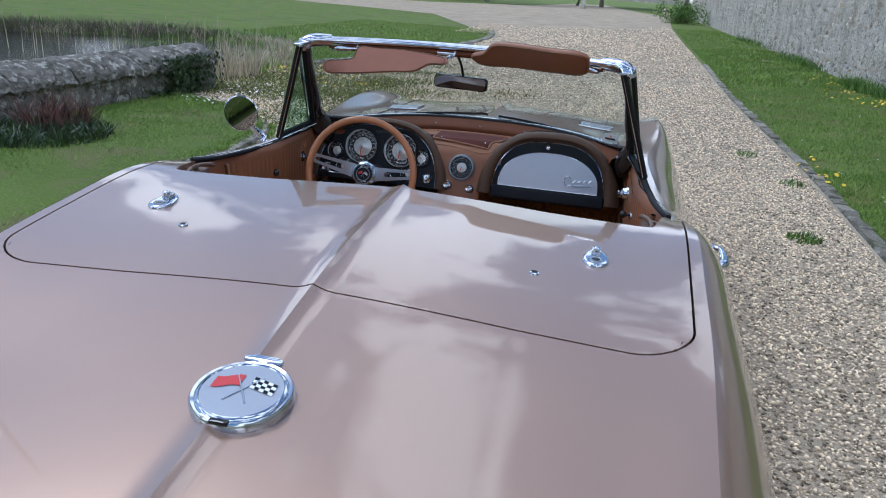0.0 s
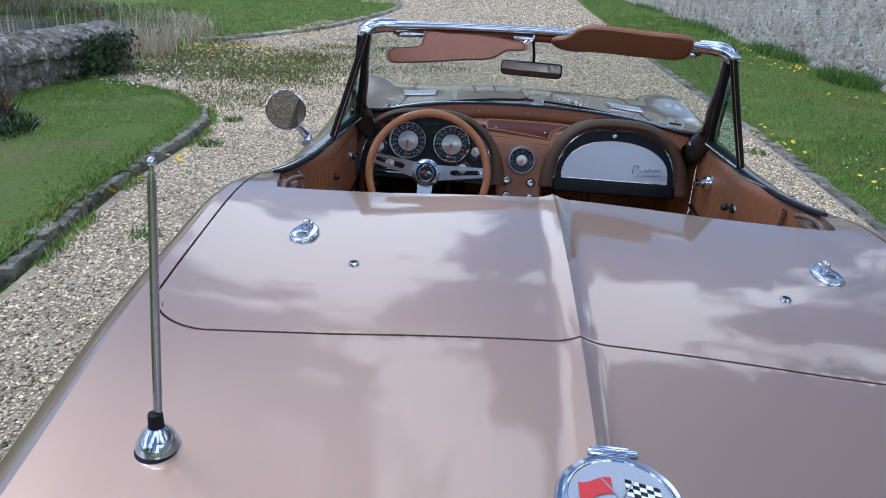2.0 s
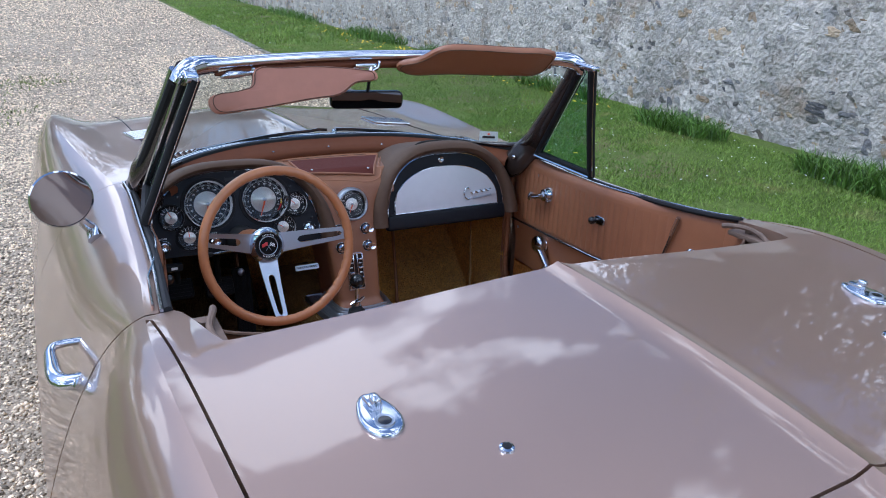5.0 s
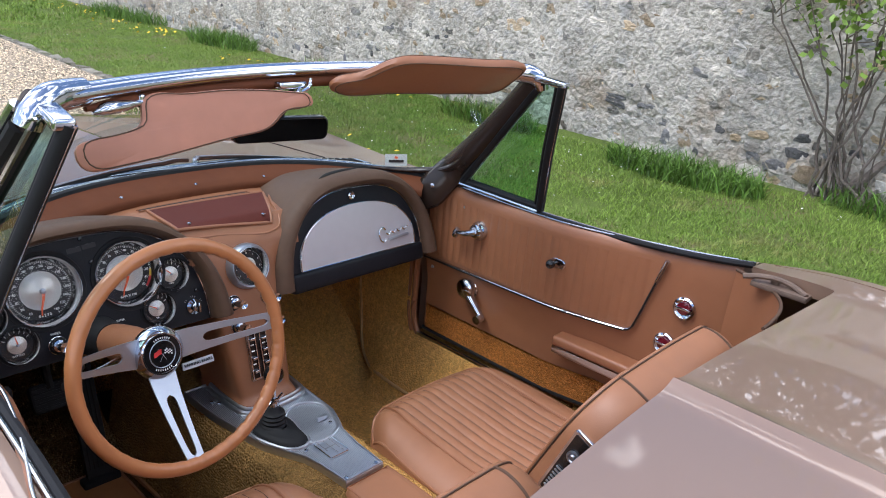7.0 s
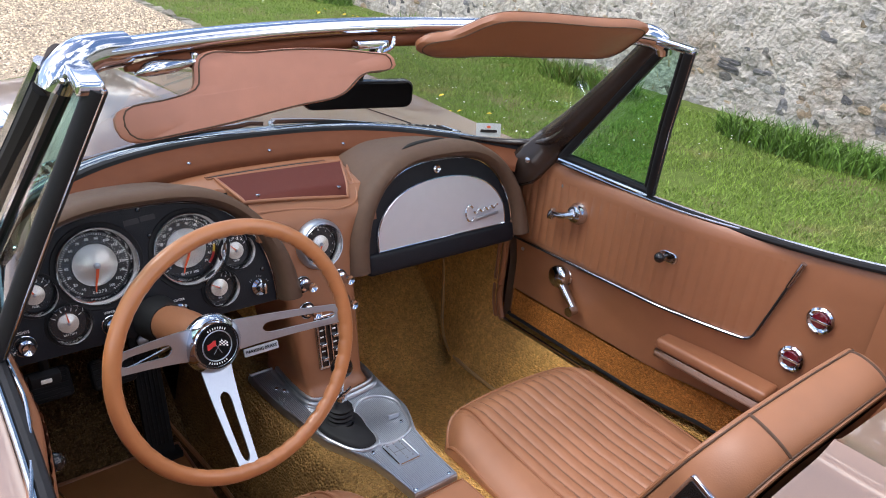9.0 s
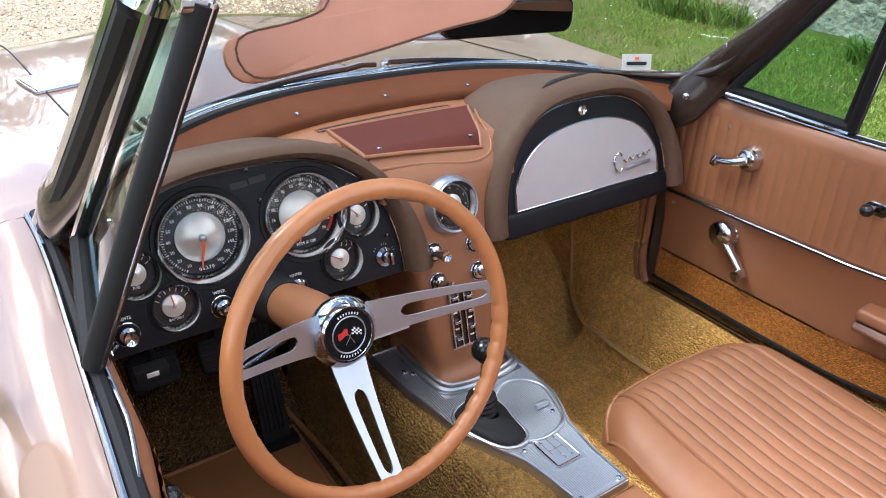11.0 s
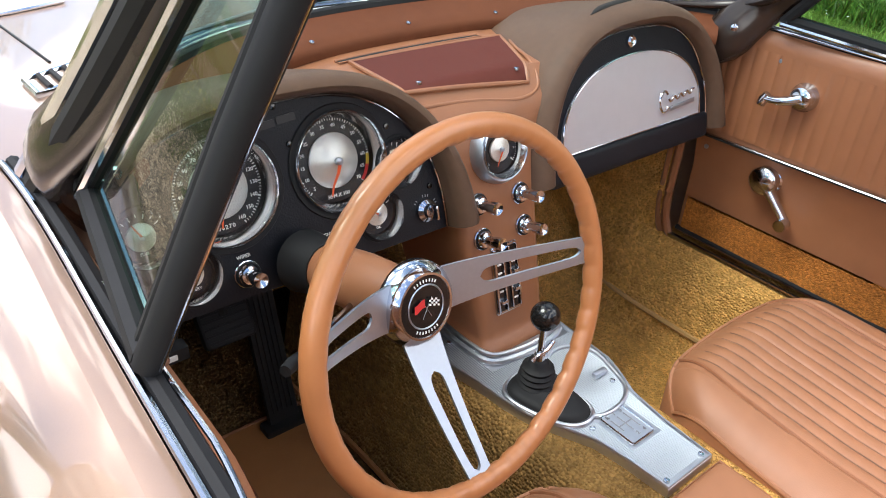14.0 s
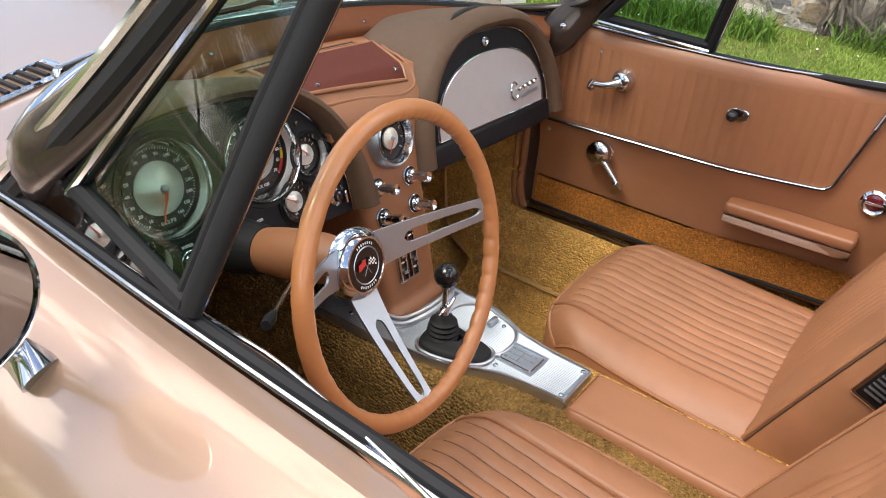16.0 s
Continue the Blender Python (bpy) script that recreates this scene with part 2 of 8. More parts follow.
# ---- mesh tools ----
def spline(xs, ys):
    """A natural cubic through the points, as a function of an array."""
    xs, ys = np.array(xs, float), np.array(ys, float)
    n, h = len(xs), np.diff(xs)
    a = np.eye(n)
    r = np.zeros(n)
    for i in range(1, n - 1):
        a[i, i - 1 : i + 2] = h[i - 1], 2 * (h[i - 1] + h[i]), h[i]
        r[i] = 6 * ((ys[i + 1] - ys[i]) / h[i] - (ys[i] - ys[i - 1]) / h[i - 1])
    m = np.linalg.solve(a, r)

    def at(x):
        x = np.clip(np.asarray(x, float), xs[0], xs[-1])
        i = np.clip(np.searchsorted(xs, x) - 1, 0, n - 2)
        d, e = xs[i + 1] - x, x - xs[i]
        return (m[i] * d**3 + m[i + 1] * e**3) / (6 * h[i]) + (ys[i] / h[i] - m[i] * h[i] / 6) * d + (ys[i + 1] / h[i] - m[i + 1] * h[i] / 6) * e

    return at


def ease(x):
    x = np.clip(x, 0, 1)
    return x * x * (3 - 2 * x)


def mesh_of(name, verts, faces, material, smooth=40):
    me = bpy.data.meshes.new(name)
    me.from_pydata([tuple(map(float, v)) for v in verts], [], [tuple(map(int, f)) for f in faces])
    me.validate()
    if material:
        me.materials.append(material)
    if smooth:
        me.polygons.foreach_set("use_smooth", [True] * len(me.polygons))
        me.set_sharp_from_angle(angle=radians(smooth))
    return me


def thing(name, base, label, category, group="", kind=""):
    ob = new(name)
    ob.empty_display_size = 0.1
    ob.matrix_basis = Matrix.Translation(base)
    return tagged(ob, label, category, group, kind)


def place_of(ob):
    m = ob.matrix_basis.copy()
    if ob.parent:
        m = place_of(ob.parent) @ ob.matrix_parent_inverse @ m
    return m


def part(name, shape, material, parent=None, label="", smooth=40):
    """Links a bmesh, or verts and faces, in world metres, as one mesh object under a thing or a part."""
    if isinstance(shape, bmesh.types.BMesh):
        shape.verts.index_update()
        vf = [v.co[:] for v in shape.verts], [[v.index for v in f.verts] for f in shape.faces]
        shape.free()
        shape = vf
    ob = new(name, mesh_of(name, shape[0], shape[1], material, smooth))
    if parent:
        ob.parent = parent
        ob.matrix_parent_inverse = place_of(parent).inverted()
    if label:
        tagged(ob, label)
    return ob


def join(*shapes):
    verts, faces = [], []
    for v, f in shapes:
        k = len(verts)
        verts += [tuple(p) for p in v]
        faces += [[i + k for i in g] for g in f]
    return verts, faces


def moved(shape, m):
    return [m @ Vector(v) for v in shape[0]], shape[1]


def sheet(p, closed_u=False, closed_v=False, flip=False):
    """Quads over an n x m array of points."""
    p = np.asarray(p, float)
    n, m = p.shape[:2]
    i, j = np.meshgrid(np.arange(n - (not closed_u)), np.arange(m - (not closed_v)), indexing="ij")
    i2, j2 = (i + 1) % n, (j + 1) % m
    f = np.stack([i * m + j, i2 * m + j, i2 * m + j2, i * m + j2], -1).reshape(-1, 4)
    if flip:
        f = f[:, ::-1]
    return p.reshape(-1, 3).tolist(), f.tolist()


def box(cx, cy, cz, sx, sy, sz, bevel=0.0, m=None, segs=2):
    bm = bmesh.new()
    bmesh.ops.create_cube(bm, size=1)
    for v in bm.verts:
        v.co = Vector((v.co.x * sx, v.co.y * sy, v.co.z * sz))
    if bevel:
        bmesh.ops.bevel(bm, geom=bm.edges[:], offset=bevel, segments=segs, affect="EDGES", profile=0.6)
    t = (m or Matrix()) @ Matrix.Translation((cx, cy, cz))
    bm.verts.index_update()
    out = [t @ v.co for v in bm.verts], [[v.index for v in f.verts] for f in bm.faces]
    bm.free()
    return out


def lathe(profile, m=None, n=32, cap=True):
    """Turns (radius, height) pairs about z."""
    a = np.linspace(0, 2 * np.pi, n, endpoint=False)
    p = np.array([[(r * np.cos(t), r * np.sin(t), z) for t in a] for r, z in profile])
    v, f = sheet(p, closed_v=True, flip=True)
    if cap:
        f.append(list(range(n))[::-1])
        f.append([(len(profile) - 1) * n + i for i in range(n)])
    return ([m @ Vector(q) for q in v] if m else v), f


def path_points(pts, count=None, closed=False):
    """A smooth line through a few points."""
    pts = np.array(pts, float)
    if closed:
        pts = np.vstack([pts[-2:], pts, pts[:3]])
    d = np.r_[0, np.cumsum(np.linalg.norm(np.diff(pts, axis=0), axis=1))]
    if closed:
        t = np.linspace(d[2], d[-3], (count or 64) + 1)[:-1]
    else:
        t = np.linspace(0, d[-1], count or 24)
    return np.stack([spline(d, pts[:, k])(t) for k in range(3)], -1)


def tube(pts, r, n=10, closed=False, flat=1.0, up=(0, 0, 1), cap=True):
    """Sweeps a round or flattened section along points; r may vary."""
    pts = np.array(pts, float)
    r = np.broadcast_to(np.asarray(r, float), (len(pts),))
    if closed:
        d = np.roll(pts, -1, 0) - np.roll(pts, 1, 0)
    else:
        d = np.gradient(pts, axis=0)
    d /= np.linalg.norm(d, axis=1)[:, None] + 1e-12
    up = np.broadcast_to(np.array(up, float), pts.shape)
    side = np.cross(d, up)
    bad = np.linalg.norm(side, axis=1) < 1e-3
    side[bad] = np.cross(d[bad], (1, 0.01, 0))
    side /= np.linalg.norm(side, axis=1)[:, None]
    top = np.cross(side, d)
    a = np.linspace(0, 2 * np.pi, n, endpoint=False)
    p = pts[:, None] + r[:, None, None] * (np.cos(a)[None, :, None] * side[:, None] + flat * np.sin(a)[None, :, None] * top[:, None])
    v, f = sheet(p, closed_u=closed, closed_v=True)
    if cap and not closed:
        f.append(list(range(n)))
        f.append([(len(pts) - 1) * n + i for i in range(n)][::-1])
    return v, f


def plate(outline, m, thick, bevel=0.0):
    """A flat plate: an outline in the xy plane of m, its front at z = 0, thick towards -z, its front edge eased."""
    o = np.array(outline, float)
    n = len(o)
    c = o.mean(0)
    rows = [np.c_[o, np.full(n, -thick)]]
    if bevel:
        inward = c - o
        inward /= np.linalg.norm(inward, axis=1)[:, None] + 1e-9
        rows += [np.c_[o, np.full(n, -bevel)], np.c_[o + inward * bevel * 0.3, np.full(n, -bevel * 0.3)], np.c_[o + inward * bevel, np.zeros(n)]]
    else:
        rows += [np.c_[o, np.zeros(n)]]
    v, f = sheet(np.array(rows), closed_v=True)
    k = (len(rows) - 1) * n
    f.append([k + i for i in range(n)])
    f.append(list(range(n))[::-1])
    return [m @ Vector(q) for q in v], f


def rounded(w, h, r, n=5):
    """A rectangle with rounded corners about the origin, anticlockwise."""
    out = []
    for sx, sy, a0 in ((1, 1, 0), (-1, 1, 90), (-1, -1, 180), (1, -1, 270)):
        for a in np.linspace(a0, a0 + 90, n):
            out.append((sx * (w / 2 - r) + r * math.cos(radians(a)), sy * (h / 2 - r) + r * math.sin(radians(a))))
    return out


def facing(origin, out, up=(0, 0, 1)):
    """A frame whose z points out of a face, y as near to up as it can."""
    z = Vector(out).normalized()
    x = Vector(up).cross(z).normalized()
    y = z.cross(x)
    m = Matrix((x, y, z)).transposed().to_4x4()
    m.translation = Vector(origin)
    return m


def words(text, size, m, depth=0.0006, spread=1.0):
    """Writing in the built-in font as verts and faces, centred at m."""
    c = bpy.data.curves.new("text", "FONT")
    c.body, c.size, c.extrude, c.align_x, c.align_y, c.resolution_u, c.space_character = text, size, depth, "CENTER", "CENTER", 2, spread
    ob = bpy.data.objects.new("text", c)
    me = bpy.data.meshes.new_from_object(ob)
    out = [m @ v.co for v in me.vertices], [list(p.vertices) for p in me.polygons]
    bpy.data.objects.remove(ob)
    bpy.data.curves.remove(c)
    bpy.data.meshes.remove(me)
    return out

# ---- ground, drive, pond ----
GRAVEL = mat("limestone_gravel", (0.50, 0.41, 0.295), 0.9, vary=0.34, scale=70, big=0.9, spec=0.2)
voronoi_relief(GRAVEL, 62, 1.0, 0.014, darken=0.28)
stain(GRAVEL, (0.27, 0.215, 0.13), 0.55, 0.54, 0.66, 0.55)
GRASS = mat("mown_grass", (0.135, 0.190, 0.036), 0.9, vary=0.45, scale=45, big=0.8, bump=0.9, bscale=90, dist=0.03, spec=0.2)
BLADE = mat("grass_blade", (0.205, 0.300, 0.050), 0.6, vary=0.32, scale=3, big=0.7, island=0.5, spec=0.3)
WEED = mat("dull_olive_weed", (0.170, 0.190, 0.055), 0.7, vary=0.3, scale=3, big=0.7, island=0.6, spec=0.25)
TUFT = mat("coarse_green_leaf", (0.105, 0.195, 0.028), 0.5, vary=0.2, scale=5, big=1, island=0.5, spec=0.35)
REED = mat("dry_reed", (0.50, 0.43, 0.30), 0.8, vary=0.2, scale=5, island=0.4)
SCRUB = mat("grey_brown_scrub", (0.13, 0.105, 0.075), 0.9, vary=0.2, scale=20, island=0.5)
TWIG = mat("red_brown_twig", (0.13, 0.065, 0.05), 0.8, vary=0.2, scale=20, island=0.5)
LEAF_DARK = mat("dark_ivy_leaf", (0.035, 0.065, 0.018), 0.5, vary=0.2, scale=8, island=0.6)
LEAF = mat("fresh_leaf", (0.16, 0.25, 0.035), 0.5, vary=0.2, scale=8, island=0.5)
BARK = mat("grey_bark", (0.17, 0.14, 0.115), 0.9, vary=0.35, scale=30, big=6, bump=1.0, bscale=90, dist=0.01)
PEBBLE = mat("gravel_stone", (0.69, 0.565, 0.40), 0.85, vary=0.12, scale=150, big=3, island=0.80, spec=0.25)
def rubble(name, colour, **tint):
    return mat(name, colour, 0.95, vary=0.32, scale=28, big=8, bump=1.0, bscale=45, dist=0.012, spec=0.2, **tint)


RUBBLE = (("grey_rubble_stone", (0.36, 0.345, 0.31), 0.56), ("pale_limestone", (0.47, 0.435, 0.37), 0.50), ("ochre_stone", (0.43, 0.335, 0.22), 0.42), ("dark_flint", (0.22, 0.215, 0.21), 0.40))
STONE, STONE_PALE, STONE_OCHRE, STONE_DARK = [rubble(n, c, random_tint=t) for n, c, t in RUBBLE]
STONE_FAR, STONE_PALE_FAR, STONE_OCHRE_FAR, STONE_DARK_FAR = [rubble(n, c, island=t) for n, c, t in RUBBLE]
MORTAR = mat("pale_lime_mortar", (0.485, 0.450, 0.385), 0.95, vary=0.60, scale=22, big=2.2, bump=1.0, bscale=26, dist=0.035, spec=0.2)
KERB_STONE = mat("weathered_kerb_stone", (0.36, 0.33, 0.27), 0.95, vary=0.36, scale=35, big=5, bump=1.0, bscale=60, dist=0.012, random_tint=0.35, spec=0.2)
MOSSY = mat("lichen_covered_stone", (0.185, 0.170, 0.145), 0.95, vary=0.65, scale=14, big=4, bump=1.0, bscale=13, dist=0.06, spec=0.2)
stain(MORTAR, (0.24, 0.175, 0.11), 1.3, 0.53, 0.68, 0.75)
stain(MORTAR, (0.28, 0.28, 0.27), 5.0, 0.55, 0.66, 0.6)
for m_ in (STONE, STONE_PALE, STONE_OCHRE, STONE_FAR, STONE_PALE_FAR, STONE_OCHRE_FAR):
    stain(m_, (0.17, 0.13, 0.09), 2.6, 0.52, 0.68, 0.7)
    stain(m_, (0.56, 0.52, 0.45), 9.0, 0.54, 0.64, 0.55)
stain(GRASS, (0.20, 0.16, 0.085), 1.6, 0.50, 0.64, 0.75)
stain(BLADE, (0.15, 0.25, 0.04), 1.1, 0.45, 0.62, 0.8)
stain(BLADE, (0.36, 0.31, 0.12), 2.6, 0.55, 0.70, 0.7)
stain(MOSSY, (0.055, 0.055, 0.035), 5.0, 0.50, 0.62, 0.8)
stain(MOSSY, (0.46, 0.44, 0.39), 11.0, 0.53, 0.60, 0.75)
stain(KERB_STONE, (0.50, 0.47, 0.41), 13.0, 0.53, 0.61, 0.6)
stain(KERB_STONE, (0.085, 0.10, 0.035), 5.0, 0.50, 0.62, 0.75)
WATER = mat("dark_pond_water", (0.030, 0.030, 0.020), 0.12, vary=0.3, scale=2, bump=0.25, bscale=14, dist=0.02, spec=0.25)



def lie(x):
    """The ground's fall across the drive: level to the west, a low bank to the east."""
    return 0.035 + 0.04 * np.clip(x, -3.0, 5.5)


xs = np.r_[-400, -60, -20, -8, np.linspace(-4, 6.5, 22), 20, 60, 400]
ys = np.r_[-300, -60, -20, np.linspace(-8, 40, 25), 80, 160, 600]
gx2, gy2 = np.meshgrid(xs, ys)
ground = part("ground", sheet(np.stack([gx2, gy2, lie(gx2) - 0.015], -1), flip=True), GRASS)
tagged(ground, "green mown lawn with daisies and dandelions", "lawn", kind="structure")

kerb_w = path_points([(-2.20, -12, 0), (-2.16, -2, 0), (-2.26, 1.85, 0), (-2.50, 3.65, 0), (-2.60, 5.2, 0), (-2.95, 6.10, 0), (-3.48, 6.63, 0), (-4.45, 7.05, 0)], 120)
kerb_far = path_points([(-5.0, 11.5, 0), (-4.74, 12.26, 0), (-3.95, 14.6, 0), (-3.63, 16.4, 0), (-3.35, 20, 0), (-3.2, 24.5, 0), (-3.6, 28, 0)], 80)
kerb_e = path_points([(2.05, -12, 0), (2.12, 0, 0), (2.20, 3.1, 0), (2.30, 4.9, 0), (2.42, 9.4, 0), (2.74, 16.2, 0), (3.1, 24, 0), (3.9, 40, 0)], 140)
outline = [p[:2] for p in kerb_w] + [(-4.7, 8.4), (-5.2, 9.6), (-5.3, 11.0)] + [p[:2] for p in kerb_far]
outline += [(-4.9, 30.5), (-9.3, 43), (-15, 46), (-24, 49), (-60, 55), (-60, 66), (-30, 64), (-17, 76), (-9, 100), (-6, 160), (12, 160), (7, 80), (5, 56)]
outline += [p[:2] for p in kerb_e[::-1]]
bm = bmesh.new()
vs = [bm.verts.new((x, y, lie(x) + 0.0)) for x, y in outline]
es = [bm.edges.new((a, b)) for a, b in zip(vs, vs[1:] + vs[:1])]
bmesh.ops.triangle_fill(bm, edges=es, use_beauty=True)
for _ in range(6):
    long_edges = [e for e in bm.edges if e.calc_length() > 0.8 and min(v.co.y for v in e.verts) < 34 and max(v.co.x for v in e.verts) > -9]
    bmesh.ops.subdivide_edges(bm, edges=long_edges, cuts=1)
    bmesh.ops.triangulate(bm, faces=[f for f in bm.faces if len(f.verts) > 3])
for v in bm.verts:
    v.co.z = lie(v.co.x)
bmesh.ops.recalc_face_normals(bm, faces=bm.faces)
drive = part("drive", bm, GRAVEL, smooth=0)
tagged(drive, "pale crushed limestone gravel drive", "drive", kind="structure")

# raised lawn behind the western kerb, up to the parapet
lw = [p[:2] for p in kerb_w] + [(-4.9, 7.1), (-5.3, -12)]
bm = bmesh.new()
vs = [bm.verts.new((x - 0.10, y, lie(x) + 0.060)) for x, y in lw]
es = [bm.edges.new((a, b)) for a, b in zip(vs, vs[1:] + vs[:1])]
bmesh.ops.triangle_fill(bm, edges=es, use_beauty=True)
bmesh.ops.recalc_face_normals(bm, faces=bm.faces)
lawn = part("lawn_west", bm, GRASS, smooth=0)
tagged(lawn, "raised strip of mown lawn behind a stone kerb", "lawn", kind="structure")
pond_o = [(-5.3, 11.4), (-6.0, 13.6), (-6.9, 15.2), (-9.5, 15.0), (-11.5, 13.6), (-14, 12), (-22, 9), (-22, 2), (-10, 3.0), (-7.4, 6.5), (-5.8, 9.0)]
pond_o = path_points([(x, y, 0) for x, y in pond_o], 90, closed=True)[:, :2].tolist()
pond = part("pond", ([(x, y, lie(x) + 0.01) for x, y in pond_o], [list(range(len(pond_o)))[::-1]]), WATER, smooth=0)
tagged(pond, "still dark pond water beside the lawn", "pond", kind="structure")


def wall_x(y):
    return 4.76 + 0.045 * (y - 4.0)


WALL_TOP = 2.25
wr = np.random.RandomState(5)
ws_, wz_ = np.r_[np.linspace(-9, -0.2, 60), np.linspace(0, 16, 330), np.linspace(16.2, 70, 200)], np.linspace(-0.1, WALL_TOP, 46)
bumps = wr.uniform(-0.016, 0.016, (len(ws_), len(wz_)))
front = np.array([[(wall_x(y) + 0.02 + bumps[i, j] + 0.008 * float(ease((0.42 + 8 * bumps[i, 3] - z) / 0.12)), y, z + float(lie(5.0))) for j, z in enumerate(wz_)] for i, y in enumerate(ws_)])
rear = front[:, -1:] + (0.5, 0, 0)
wall = part("wall_east", sheet(np.concatenate([front, rear, rear - (0, 0, WALL_TOP)], 1)), MORTAR, smooth=25)
tagged(wall, "old rubble stone garden wall with lime mortar", "wall", kind="structure")


# ---- parapet, reeds, shrubs ----
pr = np.random.RandomState(11)
def parapet_run(u0, u1, n, prof, shake):
    """A stretch of the parapet with the given section, bowed to follow the pond."""
    rows = []
    for u in np.linspace(u0, u1, n):
        c = np.array((-4.98 - 0.55 * u**2, 8.30 - 6.8 * u))
        z0 = lie(c[0]) - 0.05
        k = 1.0 if u0 < u < u1 else 0.95
        rows.append([(c[0] + a * k + pr.uniform(-shake, shake), c[1] + pr.uniform(-shake, shake) * 0.5, z0 + b * k + pr.uniform(-shake, shake) * 0.8 * (b > 0)) for a, b in prof])
    v, f = sheet(np.array(rows), flip=True)
    m = len(prof)
    f.append(list(range(m)))
    f.append([(n - 1) * m + i for i in range(m)][::-1])
    return v, f


parapet = part("stone_parapet", parapet_run(0.0, 1.0, 50, [(0.27, 0), (0.27, 0.2), (0.265, 0.41), (-0.265, 0.41), (-0.27, 0.2), (-0.27, 0)], 0.016), MOSSY, smooth=30)
cuts = [0.0, 0.13, 0.25, 0.41, 0.53, 0.68, 0.84, 1.0]
for u0, u1 in zip(cuts, cuts[1:]):
    part("coping_stone", parapet_run(u0 + 0.0015, u1 - 0.0015, 16, [(0.30, 0.375), (0.325, 0.40), (0.315, 0.45), (0.24, 0.535), (0.14, 0.60), (0.02, 0.635), (-0.12, 0.615), (-0.24, 0.54), (-0.31, 0.44), (-0.29, 0.375)], 0.018), MOSSY, parapet, smooth=30)
tagged(parapet, "low weathered stone parapet with lichen beside the pond", "parapet")


def blades(rng, spots, height, width, lean, name, material, label, category, bend=0.35, kind="stuff"):
    """Many thin upright leaves, each two triangles, on given (x, y, z) spots."""
    spots = np.asarray(spots, float)
    n = len(spots)
    a = rng.uniform(0, 2 * np.pi, n)
    h = rng.uniform(*height, n)
    w = rng.uniform(*width, n)
    la, lm = rng.uniform(0, 2 * np.pi, n), rng.uniform(0, lean, n)
    side = np.c_[np.cos(a) * w, np.sin(a) * w, np.zeros(n)]
    tilt = np.c_[np.cos(la) * lm, np.sin(la) * lm, np.ones(n)] * h[:, None]
    mid = spots + tilt * 0.55
    top = spots + tilt * (1, 1, 0.95) + np.c_[np.cos(la) * lm, np.sin(la) * lm, 0 * la] * (h * bend)[:, None]
    v = np.stack([spots - side, spots + side, mid + side * 0.8, mid - side * 0.8, top], 1).reshape(-1, 3)
    k = np.arange(n)[:, None] * 5
    f = (k + [0, 1, 2, 3]).tolist() + (k + [3, 2, 4]).tolist()
    me = bpy.data.meshes.new(name)
    me.from_pydata(v.tolist(), [], f)
    me.materials.append(material)
    ob = new(name, me)
    return tagged(ob, label, category, kind=kind)


def clump(rng, x, y, rx, ry, n):
    t, r = rng.uniform(0, 2 * np.pi, n), np.sqrt(rng.uniform(0, 1, n))
    px, py = x + rx * r * np.cos(t), y + ry * r * np.sin(t)
    return np.c_[px, py, lie(px)]


rg = np.random.RandomState(3)
rim_n = [(x, y) for x, y in pond_o if y > 9.5 and x > -12]
rim_pick = np.array(rim_n)[rg.randint(0, len(rim_n), 3200)] + rg.normal(0, 0.22, (3200, 2))
blades(rg, np.c_[rim_pick, lie(rim_pick[:, 0])], (0.05, 0.28), (0.004, 0.009), 0.9, "pond_edge_grass", REED, "dry grass fringing the pond's edge", "grass")
rim_pick = np.array(rim_n)[rg.randint(0, len(rim_n), 3200)] + rg.normal(0, 0.30, (3200, 2))
blades(rg, np.c_[rim_pick, lie(rim_pick[:, 0])], (0.04, 0.16), (0.005, 0.010), 0.9, "pond_edge_grass", BLADE, "green grass fringing the pond's edge", "grass")
blades(rg, clump(rg, -5.25, 9.6, 0.50, 0.65, 330), (0.25, 0.62), (0.005, 0.010), 0.40, "reeds", REED, "clump of dry pale reeds at the pond's edge", "reeds")
blades(rg, np.vstack([clump(rg, -6.6, 11.5, 1.2, 2.5, 60), clump(rg, -8.5, 9.5, 1.8, 2.2, 40)]), (0.4, 0.85), (0.004, 0.006), 0.08, "reed_stalks", REED, "scattered tall dry reed stalks in the water", "reeds")
blades(rg, np.vstack([clump(rg, -9.5 - k, 15.2 - 0.7 * k, 1.2, 0.5, 420) for k in range(6)]), (0.15, 0.45), (0.004, 0.010), 0.9, "bank_scrub", SCRUB, "brown scrub on the far pond bank", "scrub")
blades(rg, np.vstack([clump(rg, -8.5 - k, 16.0 - 0.5 * k, 1.6, 0.8, 420) for k in range(7)]), (0.1, 0.25), (0.01, 0.02), 0.5, "bank_grass", TUFT, "rough grass on the far pond bank", "grass")
blades(rg, clump(rg, -4.36, 4.65, 0.28, 0.35, 420), (0.12, 0.45), (0.004, 0.012), 0.7, "dead_shrub", TWIG, "red-brown dry shrub against the parapet", "shrub")
blades(rg, clump(rg, -4.25, 4.3, 0.55, 0.6, 1500) + (0, 0, 0.08), (0.04, 0.14), (0.004, 0.009), 1.0, "shrub_foot", LEAF_DARK, "dark weeds at the foot of the dry shrub", "weeds")
sp = np.c_[rg.uniform(-4.76, -4.62, 1100), rg.normal(7.45, 0.36, 1100), rg.uniform(0.02, 0.47, 1100) - 0.085]
blades(rg, sp, (0.03, 0.07), (0.012, 0.025), 1.2, "ivy_patch", LEAF_DARK, "patch of dark ivy on the parapet", "ivy")


